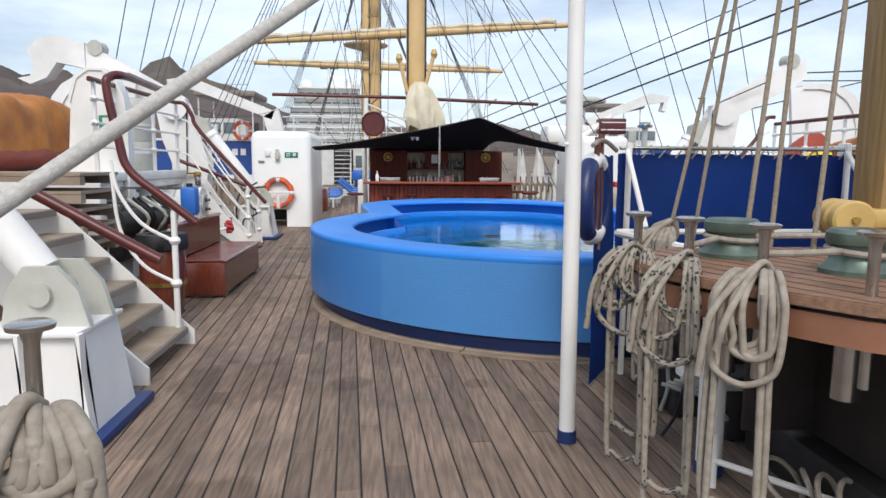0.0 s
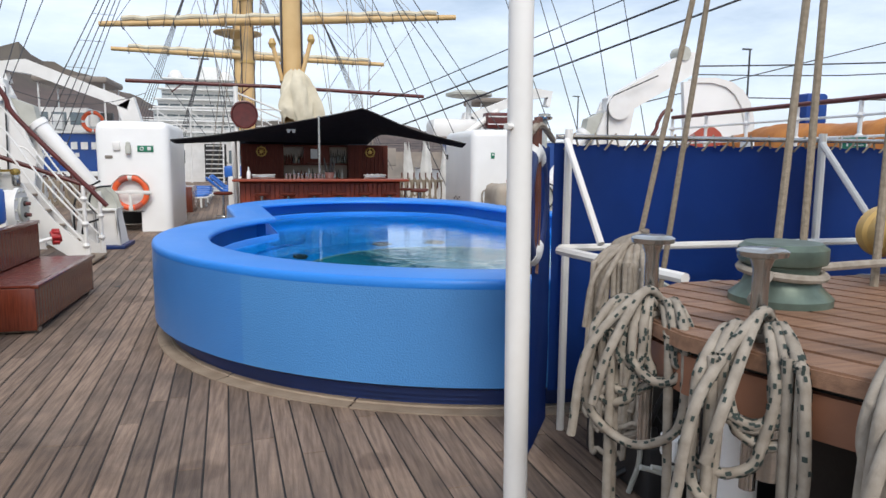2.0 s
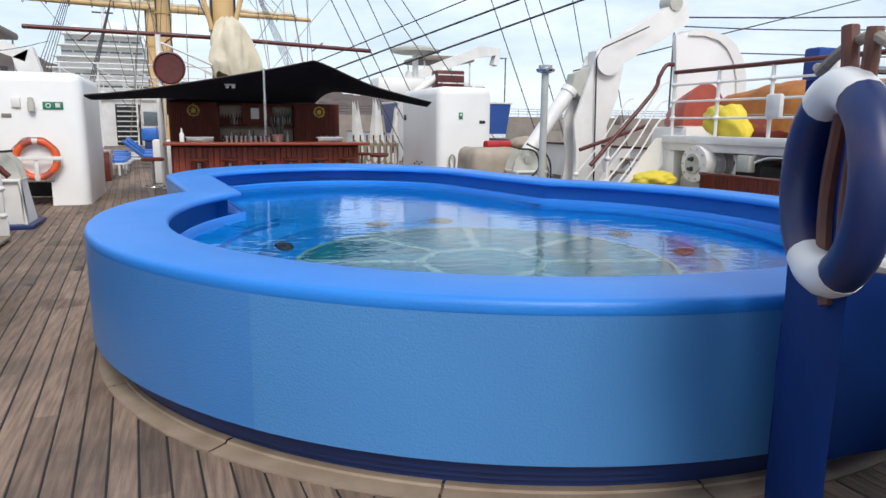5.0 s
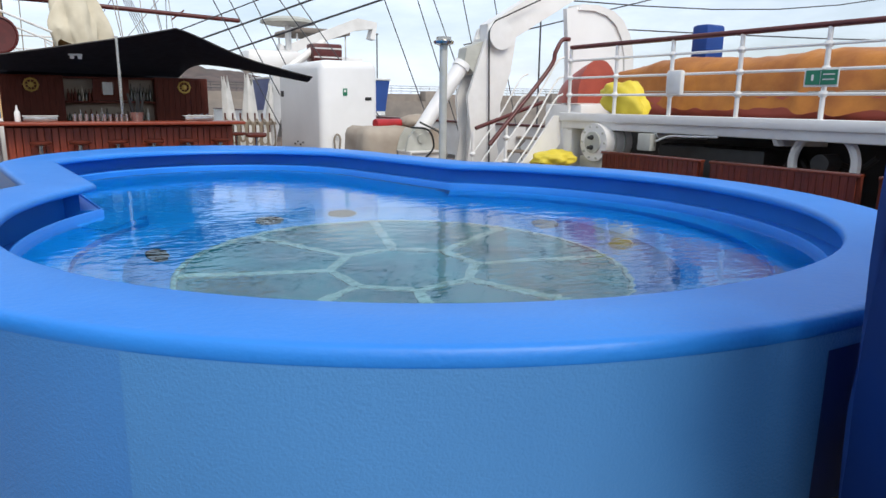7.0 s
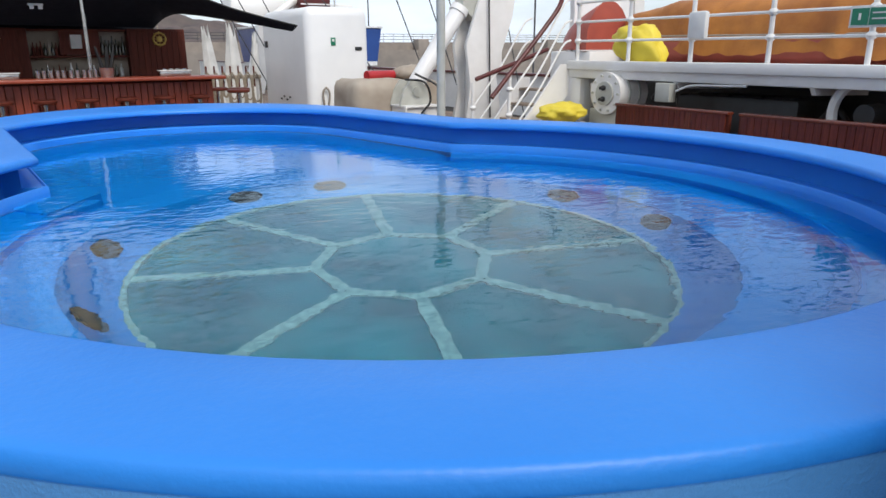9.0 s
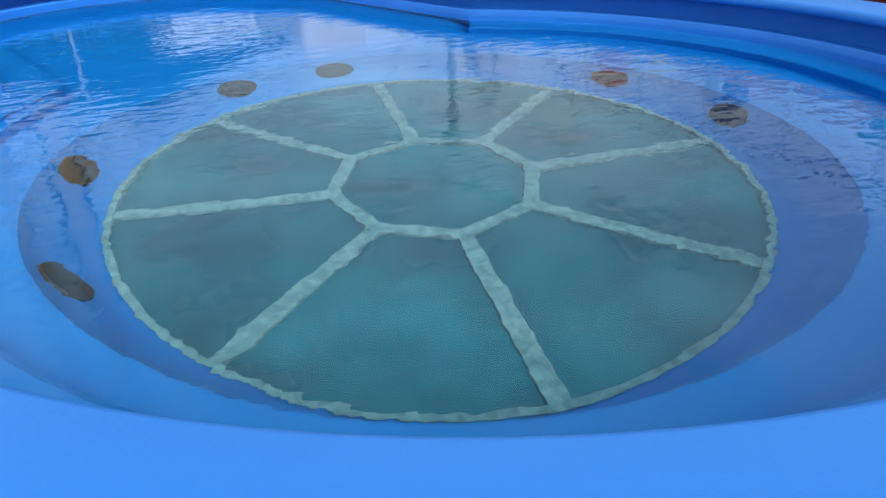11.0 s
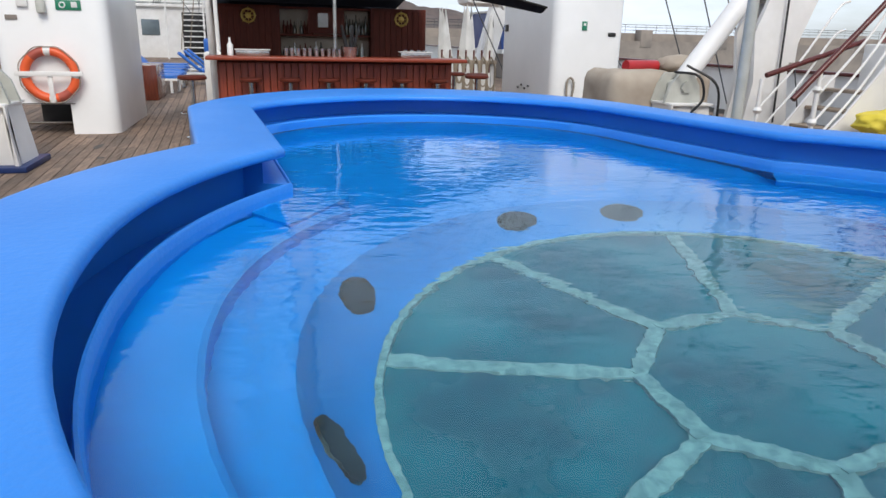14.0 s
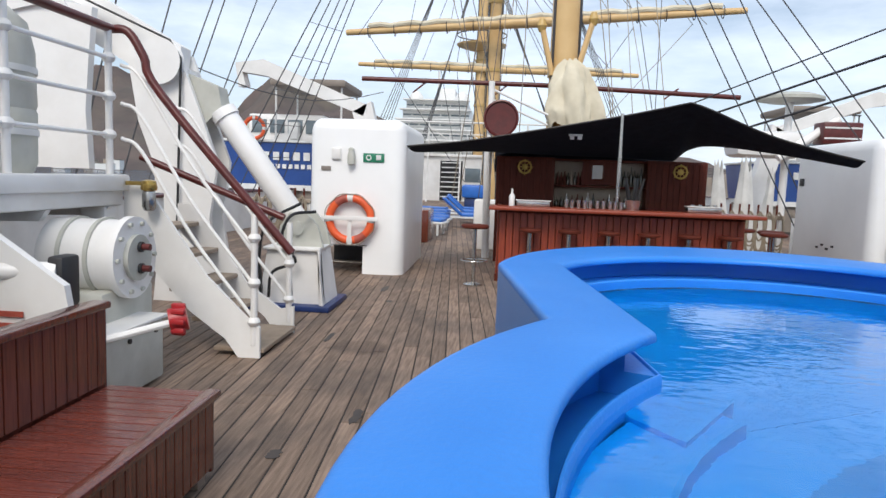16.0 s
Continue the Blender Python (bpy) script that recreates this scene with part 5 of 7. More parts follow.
part("case", boxes(((7.42, 10.85, 0.93), (0.12, 0.22, 0.22)), bevel=0.012), M_GREYW, jb)
part("cable", tube(bmesh.new(), smooth_line([(7.42, 10.7, 0.95), (7.44, 10.5, 1.02), (7.46, 10.2, 1.03), (7.46, 9.8, 1.04)], 4), 0.014, 6), M_SIGNW, jb)


# ---- benches ----
def bench(x_front, y0, y1, d, label):
    """Slatted mahogany bench; d: +1 when the seat faces +x."""
    b = thing("deck_bench", label, "bench", group="deck benches")
    xb = x_front - d * 0.56
    part("front_panel", boxes(((x_front - d * 0.05, (y0 + y1) / 2, 0.21), (0.03, y1 - y0 - 0.06, 0.34))), M_CAB, b)
    n = int((y1 - y0) / 0.075)
    w = (y1 - y0 - 0.06) / n
    for k in range(n):
        y = y0 + 0.03 + (k + 0.5) * w
        for nm, c, s in (("front_slat", (x_front - d * 0.028, y, 0.215), (0.02, w - 0.006, 0.33)), ("seat_slat", ((x_front + xb) / 2 + d * 0.02, y, 0.405), (0.50, w - 0.005, 0.022)),
                         ("back_slat", (xb + d * 0.03, y, 0.60), (0.02, w - 0.006, 0.35))):
            part(nm, boxes((c, s), bevel=0.003), M_MAHOGT if nm == "seat_slat" else M_MAHOG, b, smooth=None)
    part("seat_edge", boxes(((x_front - d * 0.02, (y0 + y1) / 2, 0.402), (0.07, y1 - y0, 0.035)), bevel=0.01), M_MAHOG, b)
    part("back_cap", boxes(((xb + d * 0.0, (y0 + y1) / 2, 0.79), (0.10, y1 - y0, 0.035)), bevel=0.01), M_MAHOG, b)
    part("back_board", boxes(((xb, (y0 + y1) / 2, 0.40), (0.04, y1 - y0, 0.76))), M_CAB, b)
    for y in (y0 + 0.02, y1 - 0.02):
        part("end_panel", boxes((((x_front + xb) / 2, y, 0.21), (0.52, 0.03, 0.36)), bevel=0.004), M_MAHOG, b)
    for y in (y0 + 0.12, y1 - 0.12):
        part("foot", boxes((((x_front + xb) / 2, y, 0.02), (0.5, 0.08, 0.04))), M_MARGIN, b)
    return b


b1 = bench(-1.09, 8.22, 10.12, 1, "varnished mahogany slatted bench beside the port walkway")
for y0, y1 in ((9.62, 11.2), (7.86, 9.5), (5.6, 7.7)):
    bench(6.44, y0, y1, -1, "varnished mahogany slatted bench facing the pool")
bin_ = thing("barrel_bin", "wooden barrel waste bin with a black bag over its rim", "waste bin")
bm = lathe(bmesh.new(), [(0.17, 0.02), (0.20, 0.2), (0.215, 0.42), (0.21, 0.6), (0.195, 0.74)], (-1.50, 7.42, 0), 28)
part("barrel", bm, M_MAHOG, bin_)
part("hoop", lathe(bmesh.new(), [(0.214, 0.30), (0.219, 0.30), (0.222, 0.34), (0.214, 0.34)], (-1.50, 7.42, 0), 28), M_BRASS, bin_)
bm = lathe(bmesh.new(), [(0.215, 0.64), (0.235, 0.66), (0.235, 0.74), (0.225, 0.80), (0.15, 0.80), (0.14, 0.74)], (-1.50, 7.42, 0), 40)
for v in bm.verts:
    v.co += Vector((noise.noise(v.co * 20), noise.noise(v.co * 21 + Vector((5, 0, 0))), 0)) * 0.015
part("bag", bm, M_BLACK, bin_, "crumpled black plastic bag")
part("foot", boxes(((-1.50, 7.42, 0.01), (0.30, 0.30, 0.02))), M_DARK, bin_)

# steel vent post past the pool
vp = thing("vent_post", "slim grey steel vent post with a mushroom cap", "vent post")
part("tube", rod((4.88, 11.82, 0), (4.88, 11.82, 2.10), 0.048, 14), M_GREYW, vp)
part("cap", lathe(bmesh.new(), [(0.05, 2.08), (0.115, 2.10), (0.125, 2.13), (0.09, 2.15), (0.09, 2.18), (0.02, 2.19)], (4.88, 11.82, 0), 20), M_STEEL, vp)
part("flange", lathe(bmesh.new(), [(0.10, 0), (0.10, 0.015), (0.055, 0.03)], (4.88, 11.82, 0), 20), M_GREYW, vp)

# beige covered chest, with coiled gear on top
ch = thing("covered_chest", "deck chest under a crumpled beige canvas cover", "chest")
bm = bmesh.new()
box(bm, (5.75, 14.9, 0.5), (1.45, 0.9, 1.0), 0.12)
bmesh.ops.subdivide_edges(bm, edges=[e for e in bm.edges if e.calc_length() > 0.3], cuts=8, use_grid_fill=True)
for v in bm.verts:
    v.co += Vector((1, 1, 1)) * 0.045 * noise.noise(v.co * 3.3)
    v.co.z = max(v.co.z, 0.0)
part("cover", bm, M_BEIGE, ch, smooth=70)
rl = single("red_float", rod((5.35, 14.75, 1.06), (5.85, 14.85, 1.06), 0.075, 12), M_RED, "red cylinder float lying on the canvas cover", "float")
bm = bmesh.new()
bmesh.ops.create_icosphere(bm, subdivisions=3, radius=1)
for v in bm.verts:
    v.co = Vector((v.co.x * 0.3, v.co.y * 0.25, v.co.z * 0.13)) * (1 + 0.2 * noise.noise(v.co * 3))
single("canvas_bundle", at(bm, pose(6.15, 14.8, 1.08)), M_BEIGE, "crumpled brown canvas bundle on the covered chest", "bundle", smooth=70)

# ---- canvas screen with its frame, ring lifebuoy at the corner ----
seen = set(bpy.data.objects)
sc = thing("canvas_screen", "taut bright blue canvas screen laced to a white steel frame", "screen")
C0, C1 = Vector((2.18, 5.30, 0)), Vector((6.9, 5.16, 0))
ax = (C1 - C0).normalized()


part("canvas", sheet(C0, C1, 0.22, 1.64, 0.015, 60, 10), M_CANVAS, sc, smooth=60)
flap = sheet(Vector((2.165, 5.285, 0)), Vector((1.89, 4.845, 0)), 0.06, 1.62, 0.008, 8, 10)
for v in flap.verts:
    f = min(1.0, max(0.0, (v.co.y - 4.815) / 0.47)) * max(0.0, v.co.z - 0.95) / 0.7
    v.co += Vector((-0.17, -0.295, 0)) * f * 0.35
part("side_canvas", flap, M_CANVAS, sc, smooth=60)
for k in range(4):
    p = C0 + ax * (0.06 + 1.55 * k)
    part("frame_post", rod((p.x, p.y - 0.05, 0.0), (p.x, p.y - 0.05, 1.72), 0.022, 8), M_WHITE, sc)
    part("frame_brace", rod((p.x - 0.02, p.y - 0.07, 1.66), (p.x - 0.05, p.y - 0.55, 1.15), 0.018, 8), M_WHITE, sc)
part("frame_bar", rod((2.09, 4.99, 1.10), (C1.x, 4.86, 1.11), 0.02, 8), M_WHITE, sc)
part("frame_bar", rod((C0.x, C0.y - 0.03, 1.68), (C1.x, C1.y - 0.03, 1.68), 0.014, 8), M_STEEL, sc)
part("frame_bar", rod((2.09, 4.99, 1.09), (2.26, 4.18, 1.08), 0.024, 8), M_WHITE, sc)
for k in range(40):
    p = C0 + ax * (0.08 + 0.117 * k)
    part("lacing", tube(bmesh.new(), [(p.x - 0.03, p.y - 0.012, 1.61), (p.x - 0.005, p.y - 0.035, 1.655), (p.x + 0.02, p.y - 0.035, 1.70), (p.x + 0.05, p.y - 0.015, 1.63)], 0.006, 5), M_ROPE, sc)
settle(seen, SCREEN_SPOT)
ringm = Matrix.Translation((2.03, 5.02, 1.27)) @ Vector((-0.86, 0.50, 0.0)).to_track_quat("Z", "Y").to_matrix().to_4x4()
lifebuoy(ringm, 0.246, 0.056, M_BLUERING, M_GELCOAT, "chipped navy and white ring lifebuoy hung at the screen corner", 0.52, (90, 270), False)
seen = set(bpy.data.objects)
hb = thing("ring_holder", "maroon wooden strips holding the ring lifebuoy", "holder")
part("strip", tube(bmesh.new(), smooth_line([(1.96, 4.98, 1.76), (1.95, 4.96, 1.60), (1.97, 5.0, 1.30), (1.96, 4.98, 1.10), (1.94, 4.94, 0.98)], 5), 0.022, 8), M_STRIP, hb)
part("strip", tube(bmesh.new(), smooth_line([(1.90, 4.86, 1.74), (1.90, 4.87, 1.55), (1.92, 4.9, 1.30), (1.90, 4.87, 1.06)], 5), 0.02, 8), M_STRIP, hb)
part("knot", tube(bmesh.new(), smooth_line([(1.84, 4.76, 1.68), (1.92, 4.88, 1.72), (2.02, 5.04, 1.71), (2.14, 5.22, 1.66)], 4), 0.016, 7), M_ROPE, hb)

settle(seen, SCREEN_SPOT)

# white awning stanchion
seen = set(bpy.data.objects)
pl = thing("stanchion_pole", "white painted steel stanchion with a blue foot", "pole")
P0, P1 = Vector((1.492, 4.15, 0.0)), Vector((1.487, 4.19, 2.4))
dirp = (P1 - P0).normalized()
part("tube", rod(P0, P0 + dirp * 6.0, 0.043, 16), M_WHITE, pl)
part("foot", rod(P0, P0 + dirp * 0.07, 0.052, 16), M_NAVY, pl)
part("stud", rod(P0 + dirp * 1.72, P0 + dirp * 1.72 + Vector((-0.06, -0.03, 0)), 0.012, 8), M_WHITE, pl)

# ---- belaying table round the mast foot ----
TZ = 1.18
table_out = [(1.93, 3.88), (1.72, 3.74), (1.565, 3.52), (1.56, 3.29), (1.655, 3.01), (1.755, 2.80), (1.94, 2.52), (2.2, 2.30), (2.8, 2.05), (3.6, 2.0), (4.2, 2.5), (4.2, 3.88)]
tb = thing("belaying_table", "heavy teak belaying table on white legs", "table")


def shrink(poly, d):
    c = Vector((2.95, 3.1))
    return [tuple(Vector(p) + (c - Vector(p)).normalized() * d) for p in poly]


part("edge_board", prism(bmesh.new(), shrink(table_out, 0.014), 0.098, pose(0, 0, TZ - 0.158)), M_TABLEEDGE, tb, "terracotta varnished edge board")
# near-black layer: dark board joints, and a painted shadow line above the edge board
part("sub_top", prism(bmesh.new(), shrink(table_out, 0.035), 0.02, pose(0, 0, TZ - 0.061)), M_CAULK, tb)
bdir = Vector((0.40, -0.917, 0)).normalized()
bnor = Vector((0.917, 0.40, 0)).normalized()
start = min(Vector((*p, 0)).dot(bnor) for p in table_out)
for k in range(24):
    d0, d1 = start + 0.012 + 0.098 * k, start + 0.012 + 0.098 * (k + 1) - 0.007
    if k == 0:
        d0 = start - 0.1
    bm = prism(bmesh.new(), table_out, 0.042, pose(0, 0, TZ - 0.042))
    bmesh.ops.bisect_plane(bm, geom=bm.verts[:] + bm.edges[:] + bm.faces[:], plane_co=bnor * d0, plane_no=-bnor, clear_outer=True)
    bmesh.ops.bisect_plane(bm, geom=bm.verts[:] + bm.edges[:] + bm.faces[:], plane_co=bnor * d1, plane_no=bnor, clear_outer=True)
    if len(bm.verts) < 4:
        bm.free()
        continue
    bmesh.ops.holes_fill(bm, edges=[e for e in bm.edges if e.is_boundary], sides=0)
    bmesh.ops.bevel(bm, geom=[e for e in bm.edges if all(v.co.z > TZ - 0.001 for v in e.verts)], offset=0.006, segments=2, affect="EDGES")
    part("board", bm, M_TABLE, tb, smooth=30)
for x, y in ((2.09, 3.74), (2.62, 2.55), (3.9, 3.7), (3.9, 2.6)):
    leg = part("leg", rod((x, y, 0.0), (x, y, TZ - 0.16), 0.062, 16), M_WHITE, tb)
    part("leg_foot", rod((x, y, 0.0), (x, y, 0.06), 0.07, 16), M_NAVY, leg)
mach = thing("deck_machinery", "machinery housing in shade-darkened grey under the belaying table", "machinery")
part("housing", boxes(((3.25, 2.95, 0.62), (1.5, 1.5, 0.72)), bevel=0.03), M_PANEL, mach, "brown-grey steel housing with the table's shade in its colour")
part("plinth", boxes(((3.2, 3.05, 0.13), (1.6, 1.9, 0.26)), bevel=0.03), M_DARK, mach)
part("spindle_case", rod((2.27, 3.06, 0.66), (2.27, 3.06, TZ - 0.165), 0.05, 14), M_STEEL, mach)
part("spindle_case", rod((2.04, 3.55, 0.62), (2.04, 3.55, TZ - 0.165), 0.05, 14), M_STEEL, mach)
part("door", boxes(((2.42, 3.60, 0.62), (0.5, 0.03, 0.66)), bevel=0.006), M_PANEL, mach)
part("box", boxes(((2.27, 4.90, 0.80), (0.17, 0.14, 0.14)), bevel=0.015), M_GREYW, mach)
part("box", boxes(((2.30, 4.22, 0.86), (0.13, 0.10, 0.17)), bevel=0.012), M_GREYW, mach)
# dark block added to fill the shadowed space below the reels
part("dark_filler_block", boxes(((2.80, 4.74, 0.14), (1.2, 0.62, 0.28)), bevel=0.03), M_DARK, mach)
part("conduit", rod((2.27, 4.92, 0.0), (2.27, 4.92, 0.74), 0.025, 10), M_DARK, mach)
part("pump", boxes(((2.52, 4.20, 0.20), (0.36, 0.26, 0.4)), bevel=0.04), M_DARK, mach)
rcl = random.Random(17)
for k in range(16):
    x, y, z = 2.12 + 0.62 * rcl.random(), 4.12 + 0.55 * rcl.random(), 0.30 + 0.46 * rcl.random()
    w = rcl.uniform(0.05, 0.13)
    part("valve_body", boxes(((x, y, z), (w, rcl.uniform(0.05, 0.12), rcl.uniform(0.05, 0.14))), bevel=0.012), rcl.choice((M_GREYW, M_WHITE, M_DARK, M_DARK, M_PANEL)), mach)
    part("pipe", tube(bmesh.new(), smooth_line([(x, y, z), (x + rcl.uniform(-0.1, 0.1), y - 0.05, z - 0.12), (x + rcl.uniform(-0.2, 0.2), y + rcl.uniform(-0.1, 0.1), z * 0.35), (x + rcl.uniform(-0.2, 0.2), y, 0.02)], 4), rcl.uniform(0.009, 0.02), 7), rcl.choice((M_GREYW, M_DARK, M_BLACK, M_STEEL)), mach)
for k in range(4):
    part("pipe", tube(bmesh.new(), smooth_line([(2.05, 4.25 - 0.08 * k, 0.30 + 0.04 * k), (2.3, 4.2 - 0.08 * k, 0.24 + 0.05 * k), (2.8, 4.1 - 0.08 * k, 0.28 + 0.05 * k)], 5), 0.012, 8), M_GREYW, mach)
rk = thing("rope_rack", "low white rack of loosely coiled rope under the table", "rope rack")
part("rack_bar", rod((2.02, 3.55, 0.16), (2.95, 2.35, 0.16), 0.016, 8), M_WHITE, rk)
part("rack_bar", rod((2.02, 3.55, 0.02), (2.02, 3.55, 0.30), 0.016, 8), M_WHITE, rk)
rrk = random.Random(6)
for k in range(11):
    f = 0.18 + 0.075 * k
    cc = Vector((2.02, 3.55, 0)).lerp(Vector((2.95, 2.35, 0)), f)
    rw = rrk.uniform(0.07, 0.12)
    part("coil", at(ring_mesh(rw, 0.012, 22, 6), pose(cc.x + rrk.uniform(-0.05, 0.05), cc.y + rrk.uniform(-0.05, 0.05), 0.16, rrk.uniform(30, 80), rrk.uniform(-25, 25), rrk.uniform(0, 90))), M_ROPE, rk)
for k in range(5):
    part("reel_flange", rod((2.45 + 0.30 * k, 4.80, 0.78), (2.47 + 0.30 * k, 4.80, 0.78), 0.20, 24), M_GREYW, mach)
    part("reel_core", rod((2.47 + 0.30 * k, 4.80, 0.78), (2.75 + 0.30 * k, 4.80, 0.78), 0.15, 20), M_ROPE, mach)
part("reel_stand", boxes(((3.1, 4.80, 0.30), (1.6, 0.3, 0.6)), bevel=0.02), M_DARK, mach)


def belaying_pin(x, y, z0, z1):
    return single("belaying_pin", lathe(bmesh.new(), [(0.018, z0), (0.018, z1 - 0.05), (0.026, z1 - 0.025), (0.052, z1 - 0.018), (0.055, z1 - 0.006), (0.045, z1)], (x, y, 0), 18), M_STEEL,
                  "polished steel belaying pin through the table", "belaying pin", group="belaying pins")


PINS = ((1.595, 3.485), (1.70, 3.215), (1.837, 2.925))
for x, y in PINS:
    belaying_pin(x, y, 0.80, 1.397)
belaying_pin(2.03, 2.64, 0.86, 1.40)


def strand(parent, pts, r, flecked=False, seed=0):
    line = smooth_line(pts, 7)
    part("strand", tube(bmesh.new(), line, r, 8), M_ROPE, parent, smooth=80)
    if flecked:
        bm = bmesh.new()
        rr = random.Random(seed)
        for i in range(1, len(line) - 2, 1):
            d = (line[i + 1] - line[i]).normalized()
            for j in range(2):
                a = rr.random() * 6.28
                u = d.orthogonal().normalized()
                v = d.cross(u)
                nrm = u * math.cos(a) + v * math.sin(a)
                c = line[i].lerp(line[i + 1], rr.random()) + nrm * (r * 0.99)
                w = d.cross(nrm)
                f = [c + d * 0.006 * sx + w * 0.0032 * sy + nrm * 0.0012 for sx, sy in ((-1, -1), (1, -1), (1, 1), (-1, 1))]
                bm.faces.new([bm.verts.new(p) for p in f])
        tagged(part("fleck_yarn", bm, M_FLECK, parent, "dark tracer flecks", smooth=None), kind="stuff")


def hank(px, py, ztop, zlow, n, spread, out, r, flecked, seed, label, reach=0.13, ends=2, drop=(0.17, 0.14), big=0.38):
    """Loops of rope hung on a belaying pin; 'out' points from the pin over the table edge."""
    t = thing("rope_hank", label, "rope", group="rope hanks")
    rr = random.Random(seed)
    o = Vector(out).normalized()
    side = Vector((-o.y, o.x, 0))
    b0 = Vector((px, py, 0))
    up = Vector((0, 0, 1))
    for k in range(n):
        if k < 2:
            w, low = spread * (0.75 + 0.25 * k), zlow + 0.12 * k
        elif k == 2:
            w, low = spread * 1.22, ztop - (ztop - zlow) * big
        else:
            w, low = spread * (0.45 + 0.50 * rr.random()), ztop - (ztop - zlow) * (drop[0] + drop[1] * rr.random())
        sh = side * (rr.random() - 0.5) * spread * (0.15 if k == 2 else 0.5)
        far = o * (reach + (0.045 if k == 2 else 0.035 * rr.random()))
        z = ztop - 0.03 * rr.random()
        l_, r_ = side * w * 0.5 + sh, -side * w * 0.5 + sh
        ta, tb_ = side * rr.uniform(-0.02, 0.02), side * rr.uniform(-0.02, 0.02)
        bow = w * 0.5
        pts = [b0 + side * 0.022 + up * (z - 0.03), b0 + o * reach * 0.5 + l_ * 0.6 + up * (z + 0.012), b0 + far * 0.92 + l_ * 0.95 + up * (z - 0.045), b0 + far + l_ * 1.04 + up * (z - 0.12)]
        pts += [b0 + far + l_ * 1.04 + ta + up * (low + bow)]
        pts += [b0 + far + sh + side * bow * math.cos(a) + ta + up * (low + bow - bow * math.sin(a)) for a in (0.7, 1.57, 2.44)]
        pts += [b0 + far + r_ * 1.04 + tb_ + up * (low + bow)]
        pts += [b0 + far + r_ * 1.04 + up * (z - 0.12), b0 + far * 0.92 + r_ * 0.95 + up * (z - 0.05), b0 + o * reach * 0.5 + r_ * 0.6 + up * (z + 0.008), b0 - side * 0.022 + up * (z - 0.04)]
        strand(t, pts, r, flecked, seed * 31 + k)
    for k in range(ends):
        e = -side * (0.05 + 0.05 * k) + o * (reach + 0.075)
        strand(t, [b0 + side * 0.03 + up * ztop, b0 + o * 0.07 + up * (ztop + 0.03), b0 + e + up * (ztop - 0.12), b0 + e * 1.05 - side * 0.03 + up * (ztop - 0.26 - 0.1 * k)], r, flecked, seed + k)
    turns = [Vector((px + 0.036 * math.cos(a), py + 0.036 * math.sin(a), ztop - 0.02 - 0.05 * a / 12.6)) for a in np.linspace(0, 12.6, 26)]
    strand(t, turns[::2], r, False)
    return t


hank(1.595, 3.485, 1.222, 0.26, 7, 0.18, (-0.72, -0.69, 0), 0.0120, True, 5, "flecked off-white rope coiled in long loops on a belaying pin", 0.09)
hank(1.70, 3.215, 1.222, 0.16, 7, 0.155, (-0.62, -0.785, 0), 0.0122, True, 9, "flecked off-white rope hank hanging from the table edge", 0.165)
hank(1.837, 2.925, 1.222, 0.22, 8, 0.17, (-0.62, -0.785, 0), 0.0125, False, 13, "plain grey-white rope hank hanging from the table edge", 0.185)
hk = hank(2.19, 4.62, 1.20, 0.22, 15, 0.17, (-0.7, -0.7, 0), 0.0125, False, 21, "thin tan rope hank knotted below a running line", drop=(0.66, 0.26), big=0.85)
for a in range(3):
    strand(hk, [(2.20, 4.58, 1.26), (2.12, 4.58 + 0.04 * a, 1.20), (2.14, 4.63, 1.10), (2.24, 4.62, 1.14), (2.22, 4.58, 1.28)], 0.018)


def winch_head(x, y):
    c = thing("winch_head", "green weathered bronze winch drum with a rope turn", "winch", group="winch heads")
    part("drum", lathe(bmesh.new(), [(0.135, TZ), (0.135, TZ + 0.02), (0.105, TZ + 0.05), (0.092, TZ + 0.085), (0.10, TZ + 0.115), (0.112, TZ + 0.12)], (x, y, 0), 28), M_BRONZE, c)
    part("cap", lathe(bmesh.new(), [(0.112, TZ + 0.12), (0.116, TZ + 0.128), (0.116, TZ + 0.165), (0.10, TZ + 0.18), (0.0, TZ + 0.182)], (x, y, 0), 28), M_BRONZE, c)
    part("rope_turn", at(ring_mesh(0.108, 0.013, 28, 8), pose(x, y, TZ + 0.092, 4, 3, 0)), M_ROPE, c)
    return c


winch_head(2.04, 3.55)
winch_head(2.29, 3.07)
single("hauling_line", tube(bmesh.new(), smooth_line([(1.70, 3.235, 1.27), (1.8, 3.34, 1.27), (1.94, 3.48, 1.275)], 5), 0.014, 8), M_ROPE, "off-white line led from a winch to its pin", "rope")
single("hauling_line", tube(bmesh.new(), smooth_line([(1.86, 2.95, 1.28), (2.0, 2.98, 1.275), (2.19, 3.03, 1.275)], 5), 0.014, 8), M_ROPE, "off-white line led from a winch to its pin", "rope")
single("hauling_line", tube(bmesh.new(), smooth_line([(2.14, 3.56, 1.275), (2.4, 3.62, 1.27), (2.75, 3.7, 1.26)], 5), 0.014, 8), M_ROPE, "off-white line led along the table", "rope")

